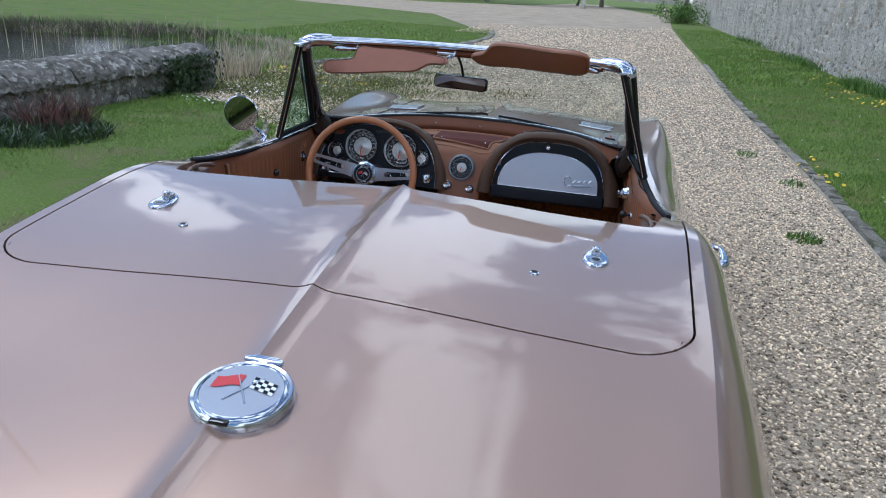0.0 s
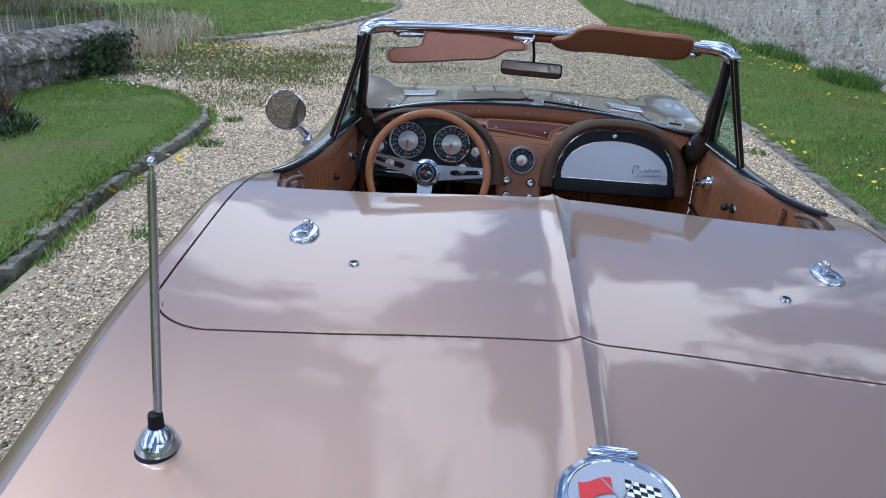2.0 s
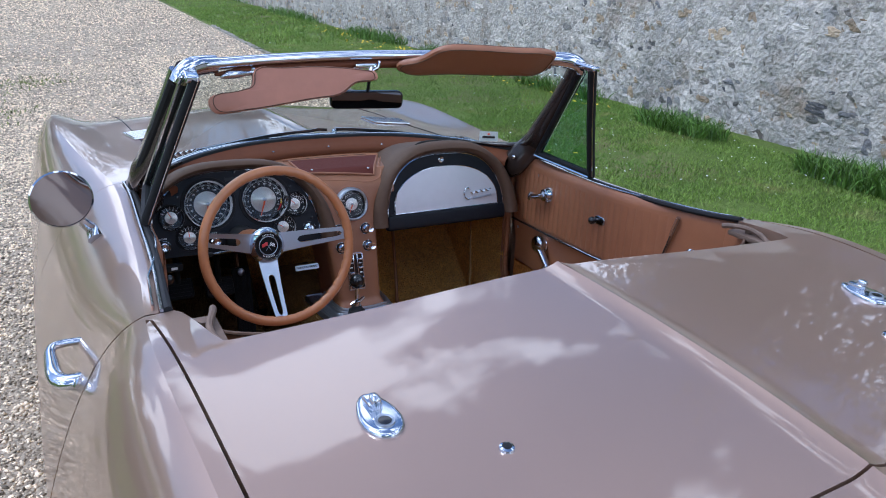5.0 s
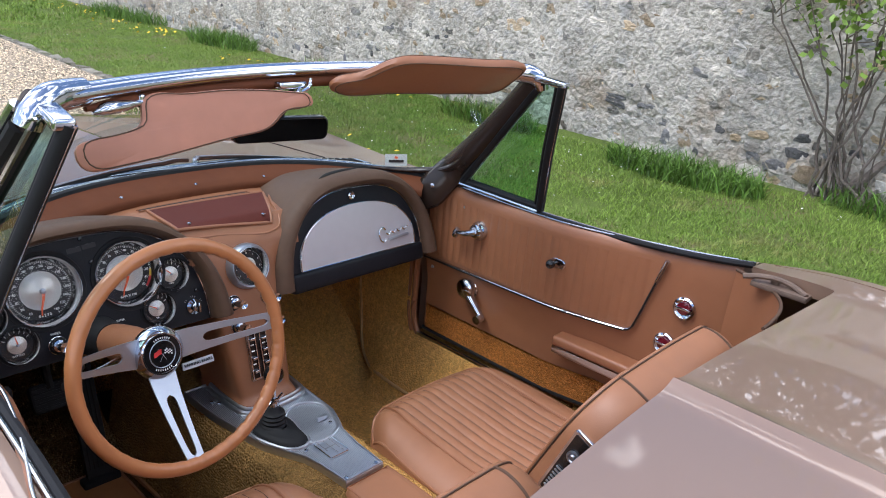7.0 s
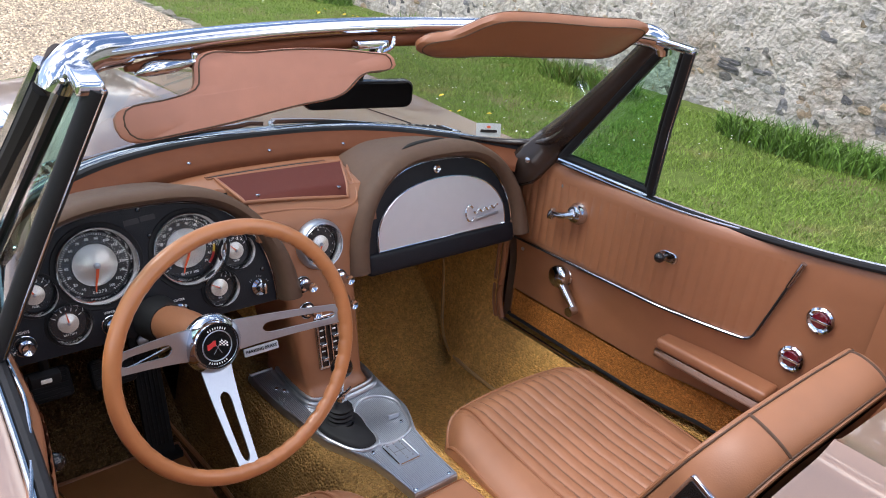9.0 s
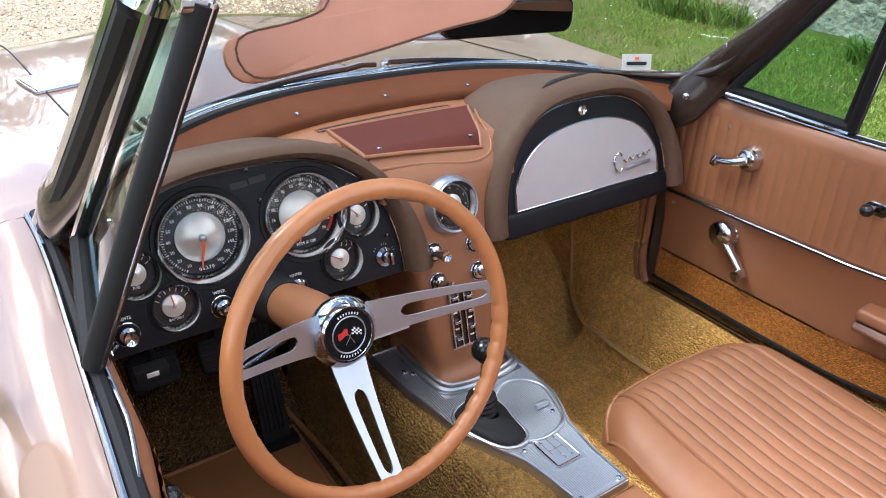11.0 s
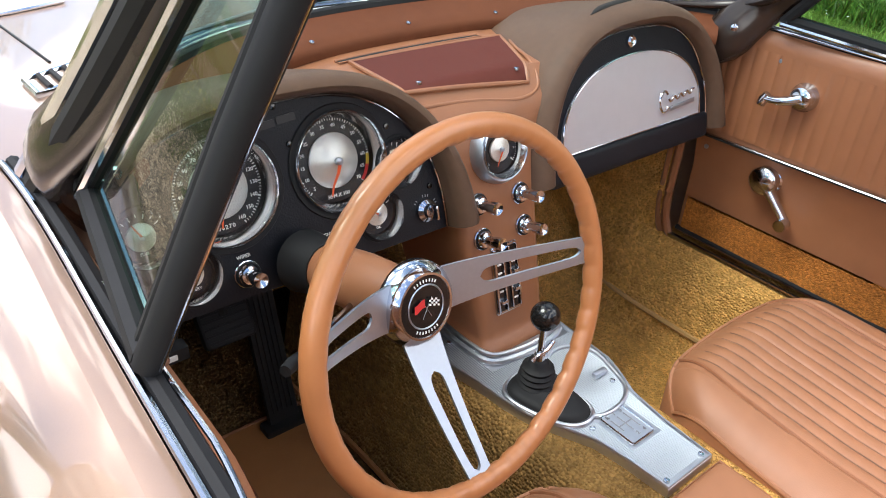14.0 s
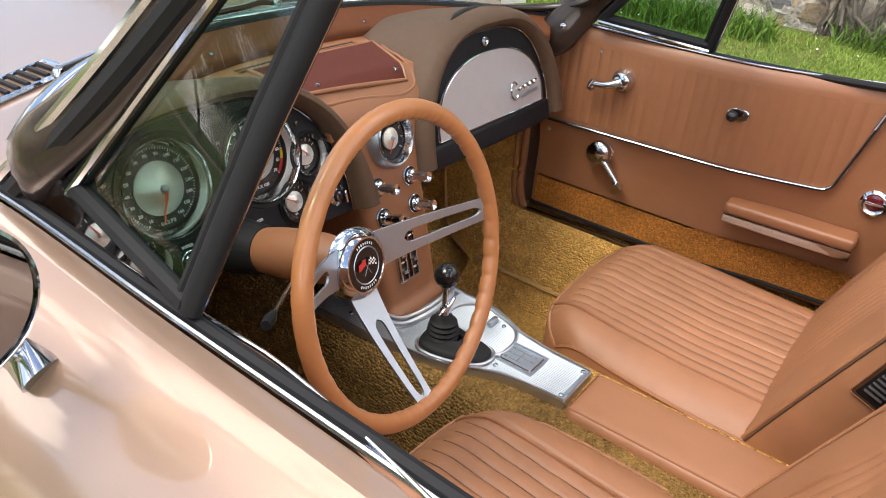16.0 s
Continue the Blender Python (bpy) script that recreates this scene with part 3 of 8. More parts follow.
# ---- young tree by the wall and trees behind it ----
def limb(p0, p1, r0, r1, sag=0.0, n=8):
    p0, p1 = np.array(p0, float), np.array(p1, float)
    t = np.linspace(0, 1, n)[:, None]
    pts = p0 * (1 - t) + p1 * t
    pts[:, 2] += sag * np.sin(np.pi * t[:, 0])
    pts[1:-1] += np.random.RandomState(int(abs(p1[0] * 1000 + p1[2] * 77)) % 9999).normal(0, 0.02 * np.linalg.norm(p1 - p0), (n - 2, 3))
    return tube(pts, np.linspace(r0, r1, n), 7)


def leaf_mesh(rng, centres, count, spread, size):
    """Small folded leaves scattered round twig ends."""
    c = np.repeat(np.asarray(centres, float), count, 0)
    n = len(c)
    p = c + rng.normal(0, spread, (n, 3))
    d1 = rng.normal(0, 1, (n, 3))
    d1 /= np.linalg.norm(d1, axis=1)[:, None]
    d2 = np.cross(d1, rng.normal(0, 1, (n, 3)))
    d2 /= np.linalg.norm(d2, axis=1)[:, None]
    s = rng.uniform(0.6, 1.2, n)[:, None] * size
    v = np.stack([p, p + d1 * s * 0.5 + d2 * s * 0.35, p + d1 * s, p + d1 * s * 0.5 - d2 * s * 0.35], 1).reshape(-1, 3)
    k = np.arange(n)[:, None] * 4
    return v.tolist(), (k + [0, 1, 2]).tolist() + (k + [0, 2, 3]).tolist()


tr = np.random.RandomState(8)
sapling = thing("young_tree", (4.62, 1.42, 0.22), "many-stemmed young tree with fresh leaves by the stone wall", "tree")
stems, ends = [limb((4.60, 1.40, 0.18), (4.72, 1.05, 0.75), 0.035, 0.022)], []
for k in range(14):
    a, up = tr.uniform(0, 2 * np.pi), tr.uniform(1.1, 2.5)
    end = (4.62 + tr.uniform(-0.45, 0.08), 1.42 + tr.uniform(-0.55, 1.15), 0.2 + up)
    mid = (4.60 + 0.35 * (end[0] - 4.60), 1.40 + 0.45 * (end[1] - 1.40), 0.2 + 0.5 * up)
    stems += [limb((4.60 + tr.uniform(-0.08, 0.08), 1.40 + tr.uniform(-0.22, 0.22), 0.18), mid, tr.uniform(0.008, 0.016), 0.007), limb(mid, end, 0.007, 0.003)]
    for q in range(4):
        t0 = tr.uniform(0.2, 0.95)
        s0 = np.array(mid) * (1 - t0) + np.array(end) * t0
        e0 = s0 + (tr.uniform(-0.25, 0.1), tr.uniform(-0.3, 0.3), tr.uniform(0.02, 0.3))
        stems.append(limb(s0, e0, 0.005, 0.002, n=4))
        ends.append(e0)
part("trunk", join(*stems), BARK, sapling)
part("crown", leaf_mesh(tr, ends, 16, 0.075, 0.065), LEAF, sapling)


LEAF_PARK = mat("dull_park_leaf", (0.075, 0.088, 0.045), 0.6, vary=0.2, scale=2, island=0.5)


def tree(x, y, height, seed, leaf=LEAF_PARK, label="tall leafy tree standing out of view around the drive", group="trees beyond the wall", size=0.15, leaves=46):
    rng = np.random.RandomState(seed)
    th = thing("tree", (x, y, 0.2), label, "tree", group)
    bits, tips = [limb((x, y, 0), (x + 0.3, y, height * 0.55), 0.32, 0.18, n=10)], []
    for k in range(26):
        h0 = rng.uniform(0.28, 0.62) * height
        a = rng.uniform(0, 2 * np.pi)
        ln = rng.uniform(0.18, 0.36) * height
        e = np.array((x + ln * math.cos(a), y + ln * math.sin(a), h0 + ln * rng.uniform(0.3, 1.1)))
        bits.append(limb((x + 0.1, y, h0), e, 0.09, 0.025))
        for q in range(7):
            t0 = rng.uniform(0.35, 1.0)
            s0 = np.array((x, y, h0)) * (1 - t0) + e * t0
            e0 = s0 + rng.normal(0, 0.09 * height, 3)
            bits.append(limb(s0, e0, 0.025, 0.008, n=4))
            tips.append(e0)
    part("trunk", join(*bits), BARK, th)
    part("crown", leaf_mesh(rng, tips, leaves, 0.045 * height, size), leaf, th)
    return th


first = [tree(9.5, 3.0, 6.9, 40), tree(11.0, 9.5, 8.6, 41)]
# copies to the south and west are unseen, added to darken reflections
for k, (x, y, s) in enumerate(((12.5, -3.5, 1.0), (9.8, 5.9, 1.0), (10.4, -0.4, 1.0), (10.5, 17.0, 1.1), (-15.0, -21, 1.2), (12.0, -20, 1.1), (-24.0, -12, 1.2), (-4.5, -21, 1.1), (-9.0, -18, 1.0), (-34.0, 4, 1.2))):
    copy_thing(first[k % 2], Matrix.Translation((x, y, 0.1)) @ Matrix.Rotation(k * 1.7, 4, "Z"))
# unseen tree belt beyond the lawn and drive's end, added to darken reflections
belt = [tree(d * math.sin(a), d * math.cos(a), 23.0, s, LEAF_PARK, "tall dull-green unseen tree added to darken reflections", "far belt of park trees", 0.55, 42) for d, a, s in ((120, radians(-66), 60), (126, radians(-70), 61))]
for k in range(26):
    a = radians(-62 + 4.2 * k + 1.3 * math.sin(3.7 * k))
    d = 118 + 14 * math.sin(2.3 * k)
    copy_thing(belt[k % 2], Matrix.Translation((d * math.sin(a), d * math.cos(a), 0)) @ Matrix.Rotation(k * 1.1, 4, "Z") @ Matrix.Scale(1.0 + 0.15 * math.sin(5.1 * k), 4))
# unseen hedge, added so the outside mirror reflects something dark
hedge = thing("hedge", (-8.0, -15.0, 0.0), "unseen dark hedge added behind the drive for reflections", "hedge")
hr = np.random.RandomState(14)
hc = np.c_[hr.uniform(-18, -2.6, 640), -15 + hr.normal(0, 0.45, 640), hr.uniform(0.15, 3.1, 640)]
part("stems", join(*[limb((c[0], -15, 0.0), c, 0.02, 0.006, n=4) for c in hc[::6]]), BARK, hedge)
part("foliage", leaf_mesh(hr, hc, 60, 0.20, 0.12), LEAF_DARK, hedge)
bush = thing("bush", (5.3, 50, 0.25), "dense green bush at the drive's far end", "bush")
bc = np.random.RandomState(2).normal(0, 1, (60, 3)) * (0.7, 0.7, 0.35) + (5.3, 50, 0.75)
part("stem", join(*[limb((5.3, 50, 0.2), c, 0.02, 0.006, n=4) for c in bc]), BARK, bush)
part("foliage", leaf_mesh(np.random.RandomState(4), bc, 50, 0.22, 0.12), TUFT, bush)
post = part("gate_post", box(-2.2, 92, 0.9, 0.5, 0.5, 2.0, 0.04), STONE)
tagged(post, "grey stone gate post at the end of the drive", "gate post")

# ---- the car: outer body ----
car = thing("convertible_car", (0, 1.3, 0), "metallic tan vintage convertible car parked on the gravel drive, top down", "car")

TAIL, NOSE, DOOR_REAR, DOOR_FRONT = -1.08, 3.37, 0.55, 1.46
BY = [-1.08, -0.8, -0.5, -0.2, 0.1, 0.4, 0.6, 0.85, 1.15, 1.45, 1.8, 2.2, 2.57, 2.95, 3.2, 3.37]
crown_x = spline(BY, [0.56, 0.625, 0.652, 0.674, 0.69, 0.702, 0.690, 0.670, 0.658, 0.655, 0.70, 0.745, 0.765, 0.745, 0.70, 0.62])
crown_z = spline(BY, [0.79, 0.845, 0.887, 0.930, 0.955, 0.960, 0.930, 0.910, 0.905, 0.910, 0.901, 0.899, 0.892, 0.845, 0.775, 0.70])
crease_x = spline(BY, [0.72, 0.79, 0.815, 0.832, 0.846, 0.862, 0.870, 0.874, 0.876, 0.876, 0.874, 0.874, 0.872, 0.855, 0.81, 0.72])
crease_z = spline(BY, [0.60, 0.61, 0.62, 0.63, 0.63, 0.63, 0.63, 0.63, 0.63, 0.63, 0.63, 0.63, 0.62, 0.61, 0.60, 0.58])
middle_z = spline(BY, [0.79, 0.852, 0.893, 0.936, 0.960, 0.965, 0.965, 0.96, 0.958, 0.955, 0.938, 0.920, 0.893, 0.84, 0.76, 0.68])
flank_z = spline(BY, [0.79, 0.845, 0.882, 0.927, 0.951, 0.955, 0.94, 0.92, 0.915, 0.915, 0.900, 0.875, 0.858, 0.81, 0.745, 0.68])


def body_top(x, y):
    """The height of the upper surface, from the spine to the fender's crown."""
    s = np.abs(x) / crown_x(y)
    z = middle_z(y) + (flank_z(y) - middle_z(y)) * ease(s / 0.82)
    z = z + (crown_z(y) - flank_z(y)) * ease((s - 0.80) / 0.20)
    # a faint roof shape with a sharp crease down the middle
    spine = np.clip(1 - np.abs(x) / 0.042, 0, 1) ** 2
    roof = np.clip(1 - np.abs(x) / 0.36, 0, 1)
    return z + (0.010 * spine + 0.008 * roof) * np.where(y > 1.5, 0.6, 1.0)


def body_side(v, y):
    """x and z on the flank: v 0 at the crown, 1 at the crease, 2 at the sill."""
    x0, z0, x1, z1 = crown_x(y), crown_z(y), crease_x(y), crease_z(y)
    cx, cz = x0 + 0.54 * (x1 - x0), z0 - 0.028
    t = np.clip(v, 0, 1)
    x = (1 - t) ** 2 * x0 + 2 * t * (1 - t) * cx + t * t * x1
    z = (1 - t) ** 2 * z0 + 2 * t * (1 - t) * cz + t * t * z1
    w = np.clip(v - 1, 0, 1)
    x = x - 0.012 * np.sin(np.pi * np.clip(w * 3, 0, 0.5)) - 0.10 * w**1.6
    z = z + (0.20 - z1) * w
    return x, z


def lip_y(x):
    """The cockpit's rear edge."""
    return 0.405 - 0.02 * (np.abs(x) / 0.55) ** 2 + (DOOR_REAR - 0.3765) * ease((np.abs(x) - 0.605) / 0.045)


def cowl_y(x):
    """The front edge of the cockpit, where the windscreen stands."""
    return 1.70 - 0.26 * np.clip(np.abs(x) / 0.555, 0, 1) ** 3.2 + 0.02 * ease((np.abs(x) - 0.57) / 0.05)


def arch(y, z):
    """Whether a place on the flank lies in a wheel opening."""
    return any((y - a) ** 2 + (z - 0.33) ** 2 < 0.365**2 and z < 0.62 for a in (0.08, 2.57))


S_COLS = np.r_[np.linspace(-1, -0.948, 4), np.linspace(-0.935, -0.085, 62), np.linspace(-0.075, 0.075, 13), np.linspace(0.085, 0.935, 62), np.linspace(0.948, 1, 4)]


def top_grid(y_from, y_to, rows):
    """Points of the upper surface between two edges that are functions of x."""
    u = np.linspace(0, 1, rows)[:, None]
    s = S_COLS[None, :]
    x = s * 0.68
    for _ in range(6):
        y = y_from(x) * (1 - u) + y_to(x) * u
        x = s * crown_x(y)
    return x, y


def skirt(shape, drop=0.012):
    """Turns the open edges of a shell down a little, so that they have depth."""
    verts, faces = list(map(tuple, shape[0])), [list(f) for f in shape[1]]
    seen = {}
    for f in faces:
        for a, b in zip(f, f[1:] + f[:1]):
            seen[(a, b)] = 1
    down = {}

    def low(i):
        if i not in down:
            down[i] = len(verts)
            verts.append((verts[i][0], verts[i][1], verts[i][2] - drop))
        return down[i]

    for a, b in list(seen):
        if (b, a) not in seen:
            faces.append([b, a, low(a), low(b)])
    return verts, faces


# the deck lid's outline, seen from above
LID_R = []
for a in np.linspace(0, 90, 24):
    LID_R.append((0.545 + 0.108 * math.sin(radians(a)), -0.135 - 0.099 * math.cos(radians(a))))
LID_HALF = [(x, -0.212 - 0.022 * (x / 0.545) ** 2) for x in np.linspace(0, 0.53, 40)] + LID_R + [(0.653 + 0.032 * ((y + 0.135) / 0.56), y) for y in np.linspace(-0.125, 0.70, 60)]
LID_LINE = np.array([(-x, y) for x, y in LID_HALF[::-1][:-1]] + LID_HALF)


def in_lid(x, y):
    """Inside the outline: ahead of its rear edge and between its sides."""
    side = np.interp(y, [p[1] for p in LID_HALF[40:]], [p[0] for p in LID_HALF[40:]])
    rear = np.interp(np.abs(x), [p[0] for p in LID_HALF[:64]], [p[1] for p in LID_HALF[:64]])
    return (y > rear) & (np.abs(x) < side)


gx, gy = top_grid(lambda x: TAIL + 0 * x, lip_y, 150)
cx, cy = (gx[:-1, :-1] + gx[1:, 1:]) / 2, (gy[:-1, :-1] + gy[1:, 1:]) / 2
inside = in_lid(cx, cy)
flat = np.c_[gx.ravel(), gy.ravel()]
n_u, n_v = gx.shape
_, quads = sheet(np.zeros((n_u, n_v, 3)))
quads = np.array(quads)[:, ::-1]
is_lid = inside.ravel()
both = np.intersect1d(quads[is_lid].ravel(), quads[~is_lid].ravel())
near = ((flat[both][:, None] - LID_LINE[None]) ** 2).sum(-1).argmin(1)
tangent = np.gradient(LID_LINE, axis=0)
tangent /= np.linalg.norm(tangent, axis=1)[:, None]
inward = np.c_[-tangent[:, 1], tangent[:, 0]]


# grid points near the outline ease over to make room for it
loose = np.zeros(len(flat), bool)
for part_of in np.array_split(np.arange(len(flat)), 40):
    loose[part_of] = (((flat[part_of][:, None] - LID_LINE[None]) ** 2).sum(-1).min(1)) < 0.05**2
edge_grid = np.ones((n_u, n_v), bool)
edge_grid[1:-1, 1:-1] = False
loose &= ~edge_grid.ravel()
loose[both] = False


def deck_shape(cells, shift):
    xy = flat.copy()
    xy[both] = LID_LINE[near] + inward[near] * shift
    xy[both, 1] = np.minimum(xy[both, 1], lip_y(xy[both, 0]))
    for _ in range(40):
        g = xy.reshape(n_u, n_v, 2)
        mean = g.copy()
        mean[1:-1, 1:-1] = (g[:-2, 1:-1] + g[2:, 1:-1] + g[1:-1, :-2] + g[1:-1, 2:]) / 4
        xy[loose] = mean.reshape(-1, 2)[loose]
    z = body_top(xy[:, 0], xy[:, 1])
    used = np.unique(cells)
    index = np.full(len(xy), -1)
    index[used] = np.arange(len(used))
    return np.c_[xy, z][used].tolist(), index[cells].tolist()


deck_lid = part("deck_lid", skirt(deck_shape(quads[is_lid], 0.0045), 0.03), PAINT, car, "smooth metallic tan deck lid with a raised centre crease", smooth=30)
rear_top = deck_shape(quads[~is_lid], 0.0)

V_COLS = np.r_[np.linspace(0, 0.9, 16), 0.96, 1.0, 1.03, 1.08, np.linspace(1.15, 2.0, 16)]


def side_shape(ys, sign, hole=True, cols=V_COLS):
    v, y = np.meshgrid(cols, ys)
    x, z = body_side(v, y)
    verts, faces = sheet(np.stack([sign * x, y, z], -1), flip=sign < 0)
    if hole:
        p = np.array(verts)
        faces = [f for f in faces if not arch(*p[f].mean(0)[1:])]
    return verts, faces


fx, fy = top_grid(cowl_y, lambda x: NOSE + 0 * x, 110)
front_top = sheet(np.stack([fx, fy, body_top(fx, fy)], -1), flip=True)
pieces = [rear_top, front_top]
for sign, col in ((1, -1), (-1, 0)):
    pieces.append(side_shape(gy[:, col], sign))
    pieces.append(side_shape(fy[:, col], sign))
    pieces.append(side_shape(np.linspace(DOOR_REAR, DOOR_FRONT, 30), sign, cols=np.linspace(1.78, 2.0, 4)))
# tail and nose panels, bowed a little
for row_x, row_y, end in ((gx[0], gy[0], -1), (fx[-1], fy[-1], 1)):
    zt = body_top(row_x, row_y)
    k = np.linspace(0, 1, 10)[:, None]
    px = row_x[None] * (1 + 0.27 * ease(k * 2))
    pz = zt[None] * (1 - k) + 0.30 * k
    py = row_y[None] + end * 0.03 * np.sin(np.pi * k)
    pieces.append(sheet(np.stack([px, py, pz], -1), flip=end > 0))
body = part("body", skirt(join(*pieces)), PAINT, car, "metallic tan bodywork with sharp flank crease and crowned fenders", smooth=30)
part("underbody", box(0, 1.15, 0.175, 1.40, 4.2, 0.08, 0.03), DARK, car)


def hood_line(y0, y1, xf, n=30):
    y = np.linspace(y0, y1, n)
    x = xf(y)
    return np.c_[x, y, body_top(x, y) + 0.0005]


for sign in (-1, 1):
    seam = hood_line(1.78, 3.1, lambda y, s=sign: s * (0.50 + 0.02 * (y - 1.78)))
    part("hood_seam", tube(seam, 0.0022, 6), BLACK, body)

for sign in (-1, 1):
    for wy in (0.08, 2.57):
        m = Matrix.Translation((sign * 0.73, wy, 0.37 + sign * 0.029)) @ Matrix.Rotation(radians(90 * sign), 4, "Y")
        tyre = part("tyre", lathe([(0.20, -0.09), (0.30, -0.10), (0.325, -0.085), (0.335, -0.05), (0.335, 0.05), (0.325, 0.085), (0.30, 0.10), (0.20, 0.09)], m, 48), TYRE, car)
        part("rim", lathe([(0.0, 0.07), (0.06, 0.075), (0.14, 0.06), (0.19, 0.085), (0.205, 0.092), (0.205, 0.08)], m, 40, cap=False), CHROME, tyre)

# latches, pins, filler, antenna


def on_deck(x, y):
    """A frame on the deck with z along its normal and y to the front."""
    e = 0.004
    z = float(body_top(np.array(x), np.array(y)))
    dx = Vector((2 * e, 0, float(body_top(np.array(x + e), np.array(y)) - body_top(np.array(x - e), np.array(y)))))
    dy = Vector((0, 2 * e, float(body_top(np.array(x), np.array(y + e)) - body_top(np.array(x), np.array(y - e)))))
    nz = dx.cross(dy).normalized()
    return facing((x, y, z), nz, (0, 1, 0))


for sx in (-1, 1):
    m = on_deck(sx * 0.480, 0.118)
    egg = [(0.026 * math.cos(a) * (1 - 0.22 * math.sin(a)), 0.046 * math.sin(a)) for a in np.linspace(0, 2 * math.pi, 64, endpoint=False)]
    latch = part("deck_latch", moved(sheet(np.array([[(x * k, y * k, h) for x, y in egg] for k, h in ((1.0, -0.003), (1.0, 0.0025), (0.965, 0.0048), (0.90, 0.0060), (0.75, 0.0066), (0.01, 0.0070))]), closed_v=True), m), CHROME, deck_lid, "chrome oval top latch plate")
    part("latch_lever", join(box(0, 0.010, 0.014, 0.013, 0.016, 0.020, 0.005, m, 3), box(0, 0.018, 0.010, 0.019, 0.026, 0.010, 0.003, m, 2)), CHROME, latch)
    part("latch_socket", lathe([(0.013, 0.006), (0.012, 0.009), (0.008, 0.0085), (0.006, 0.0065), (0, 0.0062)], m @ Matrix.Translation((0, -0.021, 0)), 24, cap=False), STEEL, latch)
    part("socket_hole", lathe([(0.0085, 0.0088), (0.0, 0.0090)], m @ Matrix.Translation((0, -0.021, 0)), 20, cap=False), BLACK_GLOSS, latch)
    m = on_deck(sx * 0.367, 0.0)
    part("deck_pin", lathe([(0.0100, 0.0), (0.0092, 0.003), (0.006, 0.004), (0.0045, 0.0015)], m, 20), CHROME, deck_lid, "small chrome eyelet")
    part("pin_hole", lathe([(0.0058, 0.0045), (0, 0.0048)], m, 14, cap=False), BLACK, deck_lid)

fm = on_deck(0.20, -0.512)
fm = facing((0.016, -0.512, float(body_top(np.array(0.0), np.array(-0.512))) - 0.002), (0, fm.col[2][1], fm.col[2][2]), (0, 1, 0)) @ Matrix.Scale(0.83, 4)
filler = part("fuel_filler_door", lathe([(0.086, -0.012), (0.086, 0.003), (0.082, 0.008), (0.077, 0.0065), (0.075, 0.0095), (0.070, 0.0115), (0.068, 0.009)], fm, 64, cap=False), CHROME, car, "round chrome fuel filler door with crossed flags")
part("face", plate([(0.0695 * math.cos(a), 0.0695 * math.sin(a)) for a in np.linspace(0, 2 * math.pi, 64, endpoint=False)], fm @ Matrix.Translation((0, 0, 0.0095)), 0.006), mat("silver_grey_enamel", (0.42, 0.44, 0.48), 0.25, 0.2, vary=0.04, coat=0.6), filler)
part("hinge", join(box(0, 0.086, 0.008, 0.072, 0.011, 0.011, 0.004, fm), box(0, 0.091, 0.005, 0.05, 0.016, 0.012, 0.004, fm)), CHROME, filler)
part("finger_notch", box(0, -0.081, 0.008, 0.032, 0.010, 0.008, 0.003, fm), BLACK_GLOSS, filler)
AB, AT = Vector((-0.517, -0.460, 0.878)), Vector((-0.506, -0.440, 1.235))
ant = part("radio_antenna", tube(np.array([AB.lerp(AT, k)[:] for k in (0.10, 0.3, 0.6, 0.93)]), [0.0052, 0.0052, 0.0050, 0.0048], 12), DARK_CHROME, car, "telescopic steel radio antenna")
part("tip_section", tube(np.array([AB.lerp(AT, k)[:] for k in (0.93, 0.955, 0.9551, 0.972)]), [0.0040, 0.0040, 0.0030, 0.0030], 10), CHROME, ant)
part("tip_ball", lathe([(0.0052 * math.cos(a), 0.0052 * math.sin(a)) for a in np.linspace(-1.45, 1.5, 10)], Matrix.Translation(AB.lerp(AT, 0.985)), 14), CHROME, ant)
part("base_dome", lathe([(0.026, 0.004), (0.025, 0.016), (0.019, 0.028), (0.010, 0.038)], Matrix.Translation(AB), 24), CHROME, ant)
part("rubber_gasket", lathe([(0.030, -0.004), (0.031, 0.004), (0.026, 0.009)], Matrix.Translation(AB), 24), BLACK, ant)
part("collar", lathe([(0.0095, 0.034), (0.0085, 0.055)], Matrix.Translation(AB), 14), BLACK, ant)

# ---- the car: windscreen ----
def ws_header(k):
    """The windscreen's top edge, k from -1 to 1."""
    return np.array([0.520 * k, 1.192 - 0.127 * abs(k) ** 2.0, 1.259 - 0.006 * abs(k) ** 2])


def ws_base(k):
    x = 0.600 * k
    return np.array([x, 1.695 - 0.30 * abs(k) ** 3.0, 0.952 - 0.027 * abs(k) ** 2])


ks = np.linspace(-1, 1, 61)
glass_pts = np.array([[ws_base(k * 0.985) * (1 - u) + ws_header(k * 0.985) * u for k in ks] for u in np.linspace(0, 1, 12)])
windscreen = part("windscreen", sheet(glass_pts), GLASS, car, "clear curved windscreen in a chrome frame")
head_line = np.array([ws_header(k) for k in ks])
part("header_rail", tube(head_line + (0, 0.003, 0.004), 0.021, 18, flat=0.62), CHROME, windscreen, "polished chrome windscreen header")
under = head_line[4:-4] + (0, -0.006, -0.017)
part("header_trim", tube(under, 0.0100 * np.minimum(1, 0.35 + np.minimum(np.arange(len(under)), np.arange(len(under))[::-1]) / 5), 12, flat=1.0), PAD_RED, windscreen, "brown vinyl strip under the header")
base_line = np.array([ws_base(k) for k in ks])
part("base_gasket", tube(base_line + (0, -0.006, -0.004), 0.011, 8, flat=0.8), BLACK, windscreen)
part("base_trim", tube(base_line[2:-2] + (0, 0.026, -0.001), 0.015, 10, flat=0.3), CHROME, windscreen, "bright strip along the foot of the windscreen")
